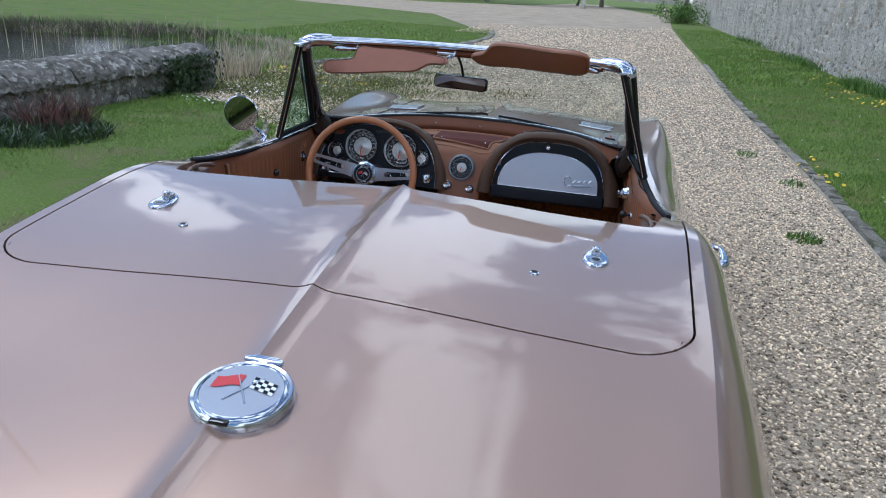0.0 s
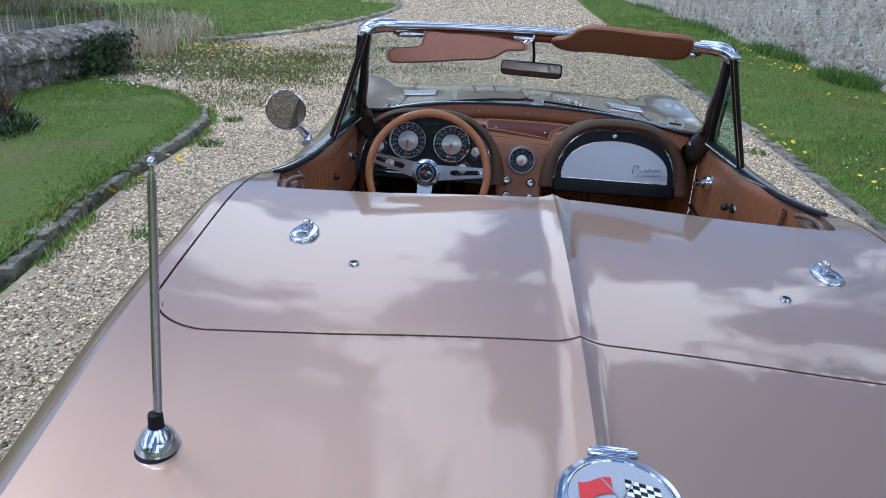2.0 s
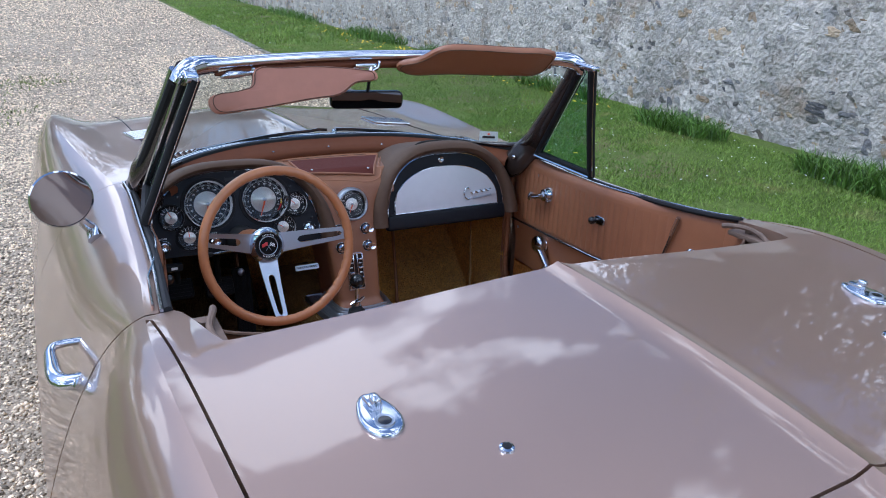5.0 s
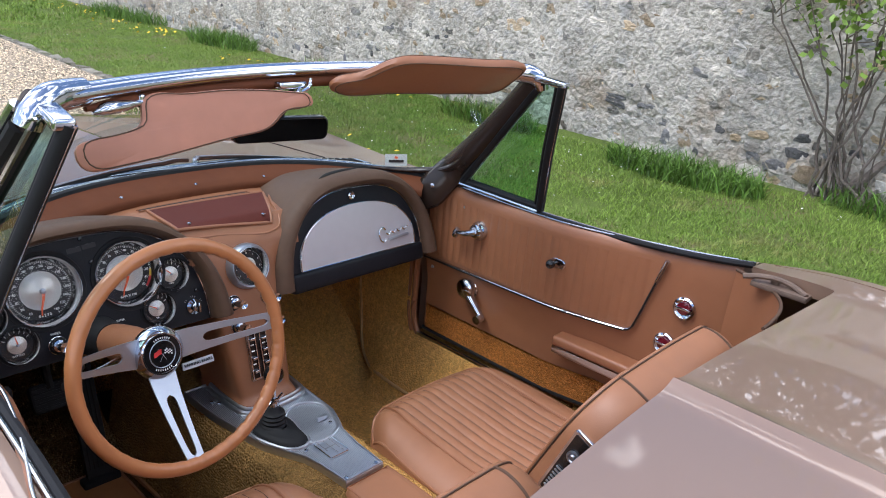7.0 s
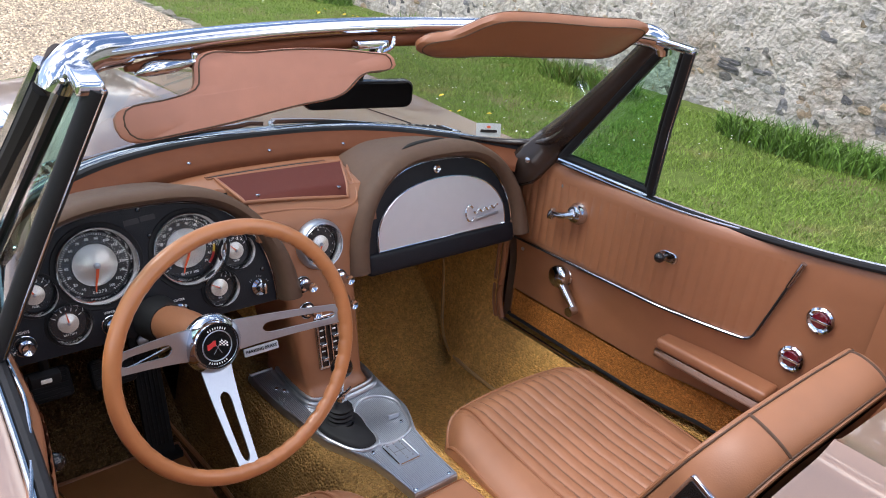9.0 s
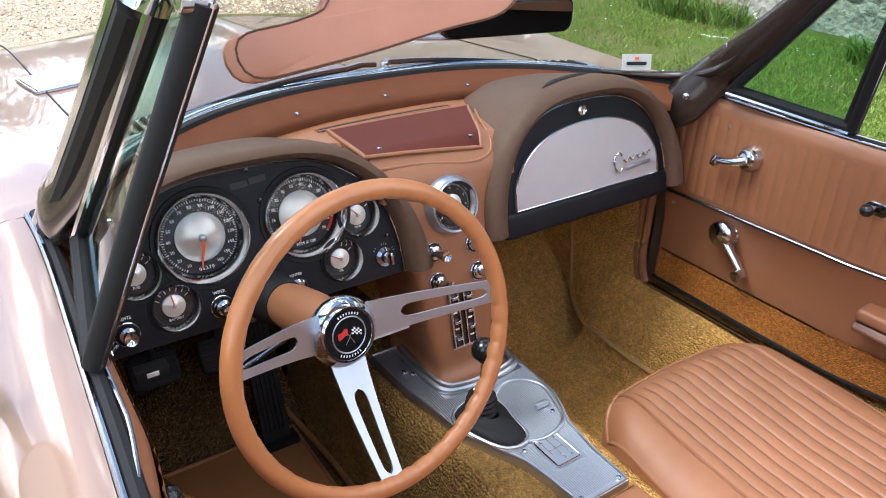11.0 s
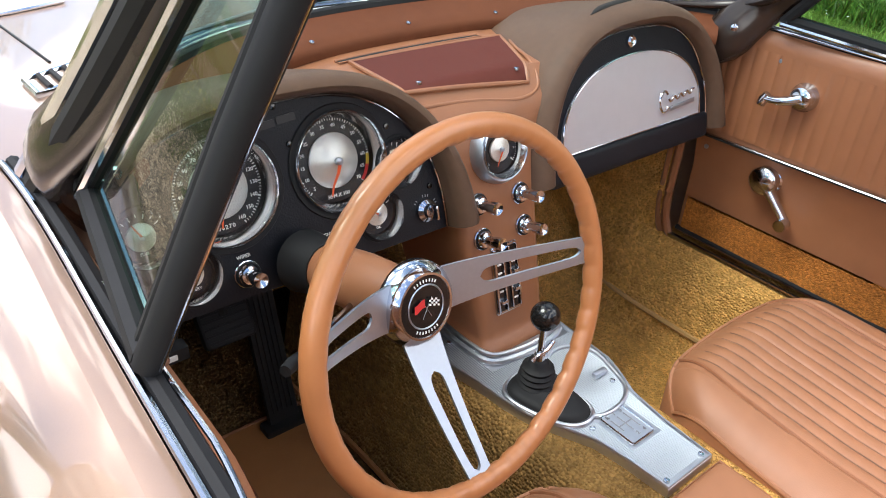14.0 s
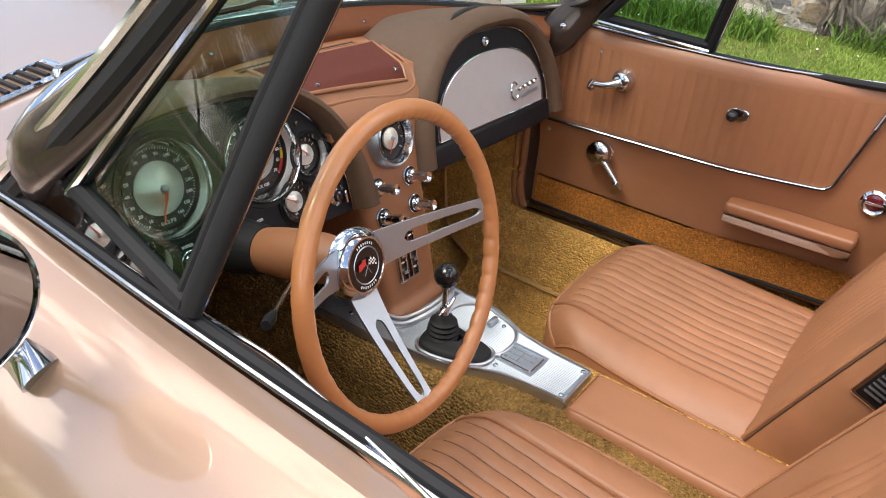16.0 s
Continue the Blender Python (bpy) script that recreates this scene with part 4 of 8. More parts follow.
for s in (-1, 1):
    lo, hi = ws_base(s * 1.0), ws_header(s * 1.0)
    line = np.array([lo * (1 - u) + hi * u for u in np.linspace(0, 1, 14)])
    line[:, 1] -= 0.010 * np.sin(np.linspace(0, np.pi, 14))
    curl = path_points([(s * 0.558, 1.428, 0.850), (s * 0.569, 1.396, 0.905), tuple(line[1]), tuple(line[3]), tuple(line[8]), tuple(line[13])], 22)
    part("pillar", tube(curl + (0.004 * s, -0.006, 0), (0.027 + 0.024 * np.linspace(1, 0, 22) ** 2.0) * np.r_[0.5, 0.85, np.ones(20)], 14, flat=0.62, up=(s, 0, 0.4)), PILLAR_BROWN, windscreen, "dark brown windscreen pillar")
    foot = path_points([tuple(ws_base(s * 0.78) + (0, -0.014, 0.002)), tuple(ws_base(s * 0.88) + (0, -0.016, 0.006)), tuple(ws_base(s * 0.96) + (-s * 0.004, -0.016, 0.018)), tuple(line[2] + (-s * 0.006, -0.008, 0)), tuple(line[4] + (0, -0.008, 0))], 18)
    part("pillar_foot", tube(foot, np.linspace(0.005, 0.021, 18), 12, flat=0.7), PILLAR_BROWN, windscreen)
    part("screw", lathe([(0.007, 0), (0.0065, 0.004), (0, 0.006)], facing((s * 0.546, 1.376, 0.915), (-s, -0.6, 0.2)), 12), CHROME, windscreen)
    part("pillar_moulding", tube(line + (0.022 * s, 0.004, 0.002), 0.007, 8), CHROME, windscreen)
    part("pillar_gasket", tube(line[:13] + (0.016 * s, -0.022, 0), 0.012, 8), BLACK, windscreen)
    cap = path_points([tuple(ws_header(s * 0.86) + (0, 0.004, 0.004)), tuple(ws_header(s * 0.94) + (0, 0.002, 0.004)), (s * 0.516, 1.063, 1.251), (s * 0.529, 1.057, 1.240), (s * 0.535, 1.058, 1.228)], 18)
    part("corner_cap", tube(cap, np.r_[np.linspace(0.0192, 0.0215, 9), np.linspace(0.0215, 0.0185, 9)], 18, up=(0, -1, 0.2)), CHROME, windscreen, "chrome corner casting", smooth=70)
for s in (-1, 1):
    grip = path_points([(s * 0.440, 1.094, 1.231), (s * 0.425, 1.094, 1.235), (s * 0.400, 1.102, 1.236), (s * 0.372, 1.112, 1.237), (s * 0.352, 1.118, 1.238)], 16)
    latch = part("header_latch", tube(grip, [0.004, 0.0075, 0.0105, 0.012, 0.0125, 0.0125, 0.0125, 0.012, 0.0115, 0.0105, 0.009, 0.0075, 0.0065, 0.006, 0.0065, 0.005], 14, flat=0.72), CHROME, windscreen, "chrome soft-top catch")
    part("latch_pivot", lathe([(0.006, 0), (0.006, 0.016), (0.004, 0.018)], pose(s * 0.360, 1.117, 1.230), 12), CHROME, latch)
    part("latch_hook", tube(path_points([(s * 0.350, 1.117, 1.238), (s * 0.338, 1.116, 1.232), (s * 0.334, 1.114, 1.216)], 8), 0.0032, 8), DARK_CHROME, latch)
catch = part("centre_catch", box(0, 0, 0, 0.060, 0.022, 0.012, 0.004, pose(-0.066, 1.166, 1.241, 0, 0, 4), 3), CHROME, windscreen)
part("catch_hook", tube(path_points([(-0.092, 1.160, 1.232), (-0.080, 1.152, 1.224), (-0.064, 1.152, 1.226), (-0.052, 1.158, 1.238)], 12), 0.0042, 8), CHROME, catch)
part("catch_hook", tube(path_points([(-0.048, 1.156, 1.230), (-0.036, 1.150, 1.240), (-0.034, 1.152, 1.254)], 8), 0.0034, 8), CHROME, catch)

# sun visors: soft padded shapes, one tipped down, one folded up
def visor(outline, m, thick, name, label, cover):
    o = path_points([(x, y, 0) for x, y in outline], 90, closed=True)[:, :2]
    c = o.mean(0)
    rings = []
    for k, h in ((1.0, 0.0), (1.0, 0.5), (0.965, 1.0), (0.6, 1.15), (0.0, 1.2)):
        rings.append(np.c_[c + (o - c) * k, np.full(len(o), h * thick / 2)])
    top = np.array(rings[1:])
    bottom = np.array(rings[1:])[::-1] * (1, 1, -1)
    v, f = sheet(np.vstack([bottom, top]), closed_v=True)
    vis = part(name, moved((v, f), m), cover, windscreen, label)
    edge = [m @ Vector((*(c + (p - c) * 0.955), thick / 2 * 1.06)) for p in o]
    part("stitching", tube(np.array([e[:] for e in edge]), 0.0011, 5, closed=True), PADDING, vis)
    edge = [m @ Vector((*(c + (p - c) * 0.955), -thick / 2 * 1.06)) for p in o]
    part("stitching", tube(np.array([e[:] for e in edge]), 0.0011, 5, closed=True), PADDING, vis)
    return vis


# left visor hangs under the header; x along the header, y down the pad
vm = facing((-0.262, 1.116, 1.231), (0.05, -0.94, 0.34))
visor([(-0.099, 0.010), (-0.090, 0.016), (-0.05, 0.017), (0.02, 0.017), (0.09, 0.015), (0.150, 0.009), (0.19, 0.004), (0.208, -0.002), (0.212, -0.013), (0.170, -0.022), (0.140, -0.032), (0.120, -0.046), (0.06, -0.058), (-0.06, -0.072), (-0.165, -0.082), (-0.205, -0.074), (-0.208, -0.050), (-0.170, -0.038), (-0.125, -0.031), (-0.109, -0.024), (-0.104, -0.010)], vm, 0.012, "sun_visor", "tan padded sun visor tipped down, light painted into its colour", VISOR_LIT)
vm = facing((0.210, 1.080, 1.265), (-0.17, -0.62, -0.76), (-0.198, -0.733, 0.642))
visor([(-0.203, -0.050), (-0.190, -0.062), (-0.10, -0.065), (0.05, -0.065), (0.13, -0.065), (0.172, -0.063), (0.192, -0.050), (0.203, -0.015), (0.206, 0.012), (0.203, 0.029), (0.190, 0.037), (0.12, 0.042), (0.04, 0.046), (-0.05, 0.050), (-0.085, 0.048), (-0.110, 0.038), (-0.130, 0.018), (-0.150, -0.004), (-0.170, -0.015), (-0.192, -0.022), (-0.205, -0.035)], vm, 0.016, "sun_visor", "tan padded sun visor folded up", VINYL)

# inside mirror
mm = facing((-0.028, 1.242, 1.142), (-0.19, -0.98, -0.036))
mir = part("rear_view_mirror", plate(rounded(0.196, 0.047, 0.014), mm, 0.016, 0.004), BLACK_GLOSS, windscreen, "dark framed inside mirror on a thin stalk")
part("mirror_glass", plate(rounded(0.188, 0.040, 0.012), mm @ Matrix.Translation((0, 0, 0.0015)), 0.002), MIRROR, mir)
part("stalk", tube(path_points([(-0.020, 1.260, 1.152), (-0.022, 1.248, 1.182), (-0.034, 1.190, 1.240)], 10), 0.0045, 8), BLACK, mir)
# card in the screen's corner, with unreadable print as bars
cm_ = facing((0.514, 1.488, 0.962), (-0.45, -0.85, 0.25))
card = part("card", plate(rounded(0.062, 0.032, 0.002), cm_, 0.001), CARD, windscreen, "small white card with a dark printed mark")
part("printed_bar", plate(rounded(0.042, 0.007, 0.002), cm_ @ Matrix.Translation((0, -0.003, 0.0012)), 0.001), BLACK, card)
part("printed_dot", plate(rounded(0.009, 0.006, 0.002), cm_ @ Matrix.Translation((0, 0.007, 0.0012)), 0.001), ORANGE, card)

# wipers on the cowl
for x0, x1 in ((-0.40, 0.02), (0.06, 0.40)):
    pts = [(x0, 1.735 - 0.35 * x0 * x0, 0.0), ((x0 + x1) / 2, 1.725, 0), (x1, 1.715 - 0.3 * x1 * x1, 0)]
    pts = np.array(path_points(pts, 16))
    pts[:, 2] = body_top(pts[:, 0], np.maximum(pts[:, 1], cowl_y(pts[:, 0]))) + 0.020
    arm = part("wiper_arm", tube(pts, np.linspace(0.005, 0.003, 16), 8), STEEL, car)
    part("wiper_blade", tube(pts + (0, -0.018, 0.002), 0.0036, 6, flat=1.4), BLACK, arm)
    part("wiper_pivot", lathe([(0.009, 0), (0.009, 0.014), (0.006, 0.018)], pose(*(pts[0] - (0, 0, 0.018))), 16), CHROME, arm)
# bright cowl vent grilles
for s in (-1, 1):
    gxs = np.linspace(0.37, 0.55, 11) * s
    gy0 = 1.80 - 0.11 * (gxs / 0.5) ** 2
    edge = np.array([[(x, y + d, float(body_top(np.array(x), np.array(y + d))) + 0.004) for x, y in zip(gxs, gy0)] for d in (-0.035, 0.035)])
    grille = part("cowl_grille", skirt(sheet(edge, flip=s > 0), 0.006), PAINT, body, "louvred cowl intake with bright surround")
    part("surround", tube(np.vstack([edge[0], edge[1][::-1]]), 0.0045, 6, closed=True), CHROME, grille)
    for x, y in list(zip(gxs, gy0))[1:-1]:
        part("louvre", tube([(x, y + d, float(body_top(np.array(x), np.array(y + d))) + 0.007) for d in (-0.030, 0, 0.030)], 0.0040, 5), BLACK, grille)

# flush bright grilles on the bonnet
for s in (-1, 1):
    corner = np.array([(s * 0.385, 2.13), (s * 0.525, 2.12), (s * 0.545, 2.27), (s * 0.385, 2.29)])
    def on_bonnet(u, v, up):
        x, y = corner[0] * (1 - u) * (1 - v) + corner[1] * u * (1 - v) + corner[2] * u * v + corner[3] * (1 - u) * v
        return (x, y, float(body_top(np.array(x), np.array(y))) + up)
    bed = np.array([[on_bonnet(u, v, 0.003) for u in np.linspace(0, 1, 8)] for v in np.linspace(0, 1, 8)])
    grille = part("bonnet_grille", skirt(sheet(bed, flip=s < 0), 0.006), DARK, body, "flush louvred grille on the bonnet")
    part("surround", tube(np.array([on_bonnet(u, v, 0.004) for u, v in ((0, 0), (0.5, 0), (1, 0), (1, 0.5), (1, 1), (0.5, 1), (0, 1), (0, 0.5))]), 0.0035, 6, closed=True), CHROME, grille)
    for v in np.linspace(0.07, 0.93, 11):
        part("louvre", tube([on_bonnet(u, v, 0.006) for u in (0.03, 0.35, 0.65, 0.97)], 0.0038, 6, flat=0.6), DARK_CHROME, grille)

# ---- the car: tub ----
def tunnel_top(y):
    return 0.501 + 0.0 * y


FLOOR_Z = 0.25
ty = np.linspace(0.40, 1.75, 30)
prof = [(-0.220, FLOOR_Z), (-0.198, FLOOR_Z + 0.03), (-0.168, 0.40), (-0.150, 0.0), (-0.136, 0.012), (-0.04, 0.012), (0.054, 0.012), (0.072, 0.0), (0.088, 0.40), (0.125, FLOOR_Z + 0.03), (0.155, FLOOR_Z)]
tun = np.array([[(x, y, (tunnel_top(y) - 0.018 + z) if abs(z) < 0.1 else (z if z < 0.39 else tunnel_top(y) - 0.05)) for x, z in prof] for y in ty])
part("carpet_tunnel", sheet(tun[:, 5:]), CARPET, car, "gold loop carpet over the transmission tunnel", smooth=50)
# the tunnel's driver side is coloured darker to stand for shade
part("tunnel_side_carpet", sheet(tun[:, :6]), CARPET_WEAR_SHADE, car, "worn gold loop carpet beside the accelerator, shade in its colour", smooth=50)
for s in (-1, 1):
    a, b = (0.155, 0.60) if s > 0 else (-0.60, -0.220)
    fy_ = np.r_[np.linspace(0.38, 1.58, 14), np.linspace(1.62, 2.02, 12)]
    fz_ = FLOOR_Z + 0.55 * np.clip(fy_ - 1.58, 0, 1) ** 1.25 * 1.9
    # the driver's floor takes the dirty carpet that has shade in its colour
    part("floor_carpet", sheet(np.array([[(x, y, z + 0.006 * math.sin(9 * x + 5 * y)) for x in np.linspace(a, b, 12)] for y, z in zip(fy_, fz_)]), flip=False), CARPET if s > 0 else CARPET_DIRT_SHADE, car, "worn gold loop carpet on the footwell floor", smooth=60)
    part("carpet_binding", tube(path_points([(s * 0.225, 0.95, FLOOR_Z + 0.022), (s * 0.225, 1.30, FLOOR_Z + 0.022), (s * 0.235, 1.56, FLOOR_Z + 0.025), (s * 0.27, 1.66, FLOOR_Z + 0.09), (s * 0.285, 1.72, FLOOR_Z + 0.22), (s * 0.285, 1.76, FLOOR_Z + 0.40)], 40), 0.006, 6), HEELPAD, car)
    # kick panel and side of the footwell
    kp = np.array([[(s * (0.60 + 0.01 * math.sin(3 * y)), y, z) for z in np.linspace(FLOOR_Z, 0.86, 8)] for y in np.linspace(1.46, 2.0, 8)])
    part("kick_panel", sheet(kp, flip=s < 0), CARPET if s > 0 else CARPET_DIRT_SHADE, car)
    # carpet rising from the floor to the sill
    rise = np.array([[(s * x, y, FLOOR_Z + dz + 0.003 * math.sin(11 * y)) for x, dz in ((0.455, -0.008), (0.480, 0.020), (0.500, 0.042), (0.526, 0.085), (0.552, 0.140), (0.568, 0.176), (0.590, 0.190))] for y in np.linspace(0.60, 1.52, 24)])
    part("sill_carpet", sheet(rise, flip=s < 0), CARPET, car, "gold loop carpet rising to the sill", smooth=60)
    line = path_points([(s * 0.499, 0.90, 0.299), (s * 0.496, 1.20, 0.299), (s * 0.499, 1.46, 0.300), (s * 0.535, 1.585, 0.300), (s * 0.572, 1.650, 0.328), (s * 0.588, 1.676, 0.400), (s * 0.592, 1.69, 0.50), (s * 0.592, 1.70, 0.62)], 60)
    part("carpet_binding", tube(line, 0.0055, 6), BINDING, car)
    corner = np.array([[(s * x, y, z) for x, z in zip(np.linspace(0.500 + 0.088 * k, 0.598, 5), (0.292, 0.34, 0.38, 0.41, 0.425))] for k, y in zip((0, 0.05, 0.35, 0.8, 1.0), (1.50, 1.53, 1.58, 1.65, 1.68))])
    part("corner_carpet", sheet(corner, flip=s < 0), CARPET if s > 0 else CARPET_DIRT_SHADE, car, smooth=60)
    part("panel_seam", tube([(s * 0.594, 1.47, 0.432), (s * 0.594, 1.68, 0.430)], 0.0035, 5), DARK, car)
    # sill with its bright tread strip
    part("sill_cover", box(s * 0.645, 1.22, 0.335, 0.09, 1.50, 0.18, 0.015), CARPET, car)
    part("sill_plate", box(s * 0.592, 0.98, 0.440, 0.014, 0.90, 0.012, 0.004), DARK_CHROME, car, "ribbed aluminium sill plate")
    # edge piping round the door opening
    part("door_piping", tube(path_points([(s * 0.588, 1.435, 0.88), (s * 0.592, 1.450, 0.74), (s * 0.595, 1.455, 0.56), (s * 0.595, 1.445, 0.465), (s * 0.592, 1.40, 0.410), (s * 0.59, 1.30, 0.395)], 30), 0.0095, 8), VINYL, car)
    part("door_piping", tube(path_points([(s * 0.590, 1.452, 0.86), (s * 0.594, 1.468, 0.74), (s * 0.597, 1.473, 0.56), (s * 0.597, 1.462, 0.455), (s * 0.594, 1.42, 0.400), (s * 0.592, 1.36, 0.388)], 30), 0.0095, 8), VINYL, car)
part("firewall", box(0, 2.03, 0.52, 1.15, 0.03, 0.62), CARPET, car)
# rear bulkhead behind the seats, under the deck
bk = np.array([[(x, 0.395 - 0.02 * (x / 0.55) ** 2 - 0.05 * u, 0.945 - 0.70 * u) for x in np.linspace(-0.60, 0.60, 30)] for u in np.linspace(0, 1, 6)])
part("bulkhead", sheet(bk, flip=False), DARK, car, smooth=0)
heel = part("heel_pad", sheet(np.array([[(x, y, FLOOR_Z + 0.018 + 0.003 * math.sin(14 * x)) for x in np.linspace(-0.56, -0.25, 8)] for y in np.linspace(1.28, 1.60, 8)])), HEELPAD, car, "worn tan rubber heel mat")
part("piping", tube([(-0.25, 1.27, FLOOR_Z + 0.019), (-0.25, 1.60, FLOOR_Z + 0.019)], 0.004, 6), VINYL, heel)
part("piping", tube([(-0.25, 1.60, FLOOR_Z + 0.019), (-0.565, 1.60, FLOOR_Z + 0.019)], 0.004, 6), VINYL, heel)

# ---- the car: dashboard ----
IP_TILT = Vector((0, -0.958, 0.287))
IP = facing((-0.356, 1.366, 0.720), IP_TILT)
GP = facing((0.307, 1.379, 0.727), (0, -0.972, 0.235))


def dome(half, height, power=3.0, n=41, foot=0.02):
    """The arched outline of a dash binnacle, from one foot over the top to the other."""
    t = np.linspace(-1, 1, n)
    x = half * np.sign(t) * (1 - (1 - np.abs(t)) ** 1.6)
    y = foot + (height - foot) * np.sqrt(np.clip(1 - (np.abs(x) / half) ** power, 0, 1))
    return np.c_[np.r_[-half, x, half], np.r_[0, y, 0]]


def binnacle(frame_m, half, height, name, label, roll=0.038):
    o = dome(half, height)
    t = np.gradient(o, axis=0)
    t /= np.linalg.norm(t, axis=1)[:, None]
    out = np.c_[-t[:, 1], t[:, 0]]
    wide = roll + 0.024 * np.clip(1 - o[:, 1] / (height * 0.8), 0, 1)
    rows = []
    for a, d in ((0.0, -0.03), (0.0, 0.018), (0.10, 0.030), (0.30, 0.036), (0.55, 0.034), (0.80, 0.022), (0.95, 0.002), (1.0, -0.03), (1.02, -0.10), (1.04, -0.18), (1.05, -0.27)):
        rows.append(np.c_[o + out * (wide * a)[:, None], np.full(len(o), d)])
    v, f = sheet(np.array(rows))
    # close the feet
    n = len(o)
    f.append([r * n for r in range(len(rows))])
    f.append([r * n + n - 1 for r in range(len(rows))][::-1])
    return part(name, moved((v, f), frame_m), PADDING, dash, label, smooth=50)


# upper dash: from the screen down to the grille panel
dk = np.linspace(-1, 1, 121)
rows = []
for u in np.r_[np.linspace(0, 0.24, 4), np.linspace(0.28, 0.34, 7), np.linspace(0.40, 1, 10)]:
    row = []
    for k in dk:
        b = ws_base(k * 0.985)
        end_y = 1.400 + 0.100 * ease((abs(b[0] + 0.010) - 0.138) / 0.012)
        y = (b[1] - 0.012) * (1 - u) + end_y * u
        z = (b[2] - 0.004) - 0.038 * np.clip(u / 0.22, 0, 1) - 0.006 * u - 0.034 * ease((u - 0.86) / 0.14)
        row.append((b[0] * (1 - 0.03 * u), y, z))
    rows.append(row)
for drop, back in ((0.013, 0.006), (0.033, 0.0105)):
    rows.append([(p[0], p[1] - back, p[2] - drop) for p in rows[20]])
dash = part("dashboard", sheet(np.array(rows), flip=False), VINYL, car, "tan vinyl dashboard with twin arched binnacles")
lower_rows = []
for z, dy in ((0.90, 0.13), (0.80, 0.11), (0.73, 0.10), (0.70, 0.11), (0.70, 0.24)):
    lower_rows.append([(x, 1.375 + dy, z) for x in np.linspace(-0.58, 0.58, 30)])
part("lower_dash", sheet(np.array(lower_rows), flip=False), DARK, dash, smooth=0)
binnacle(IP, 0.240, 0.223, "binnacle_hood", "brown padded hood over the instruments", 0.028)
binnacle(GP, 0.212, 0.214, "binnacle_hood", "brown padded hood over the glovebox")
bm = bmesh.new()
loops = [dome(0.239, 0.222)]
for hx, hy, hr in ((-0.070, 0.133, 0.066), (0.086, 0.131, 0.066), (-0.170, 0.106, 0.0335), (-0.129, 0.048, 0.0335), (0.172, 0.110, 0.0335), (0.131, 0.048, 0.0335)):
    loops.append([(hx + hr * math.cos(a), hy + hr * math.sin(a)) for a in np.linspace(0, 2 * math.pi, 40, endpoint=False)])
edges = []
for lp in loops:
    vs = [bm.verts.new(IP @ Vector((x, y, 0.0))) for x, y in lp]
    edges += [bm.edges.new((p, q)) for p, q in zip(vs, vs[1:] + vs[:1])]
bmesh.ops.triangle_fill(bm, edges=edges, use_beauty=True, normal=IP_TILT)
panel = part("instrument_panel", bm, BLACK_VINYL, dash, "black grained instrument panel with chrome edge", smooth=0)
glove = part("glovebox", plate(dome(0.211, 0.213)[::-1], GP @ Matrix.Translation((0, 0, 0.012)), 0.03, 0.004), BLACK_VINYL, dash, "black glovebox lid with a satin silver face")
for m, half, h in ((IP, 0.239, 0.222), (GP, 0.211, 0.213)):
    o = dome(half - 0.002, h - 0.002)
    d = 0.003 if m is IP else 0.014
    part("bright_edge", tube(np.array([(m @ Vector((x, y, d)))[:] for x, y in o]), 0.0018, 6), CHROME, panel if m is IP else glove)
# glovebox: black lower bolster, silver D, lock, script mark
part("lower_bolster", box(0, 0.010, 0.004, 0.424, 0.048, 0.030, 0.010, GP, 4), BLACK_VINYL, glove)
so = dome(0.184, 0.136, 2.3)
so[:, 1] += 0.036
silver = part("silver_face", plate(so[::-1], GP @ Matrix.Translation((0, 0, 0.0155)), 0.004, 0.0015), SILVER, glove, "satin silver D-shaped face")
part("silver_edge", tube(np.array([(GP @ Vector((x, y, 0.0165)))[:] for x, y in np.vstack([so, so[:1]])]), 0.0014, 6), CHROME, silver)
part("lock", lathe([(0.010, 0.012), (0.010, 0.018), (0.007, 0.021), (0.004, 0.019), (0.0, 0.019)], GP @ Matrix.Translation((-0.014, 0.1925, 0)), 20), CHROME, glove)
# the maker's script becomes plain bright strokes: one loop, one slanted bar, one dark bar
sm = GP @ Matrix.Translation((0.115, 0.075, 0.020)) @ Matrix.Rotation(radians(4), 4, "Z") @ Matrix.Scale(1.25, 4)
loop = [(sm @ Vector((-0.034 + 0.010 * math.cos(a), 0.004 + 0.015 * math.sin(a), 0)))[:] for a in np.linspace(0.6, 5.6, 16)]
part("script_stroke", tube(np.array(loop), 0.0022, 6), CHROME, silver)
part("script_stroke", tube(np.array([(sm @ Vector((x, 0.004 + 0.003 * math.sin(x * 420), 0)))[:] for x in np.linspace(-0.024, 0.036, 40)]), 0.0022, 6), CHROME, silver)
part("script_bar", box(0.008, -0.010, 0, 0.056, 0.006, 0.002, 0.0008, sm), STEEL, silver)

# centre grille, slot, screws
def dash_z(x, y):
    k = np.clip(x / 0.59, -1, 1)
    b = ws_base(k)
    u = (b[1] - 0.012 - y) / (b[1] - 0.012 - 1.400)
    return float((b[2] - 0.004) - 0.038 * np.clip(u / 0.22, 0, 1) - 0.006 * u - 0.034 * ease((u - 0.86) / 0.14))


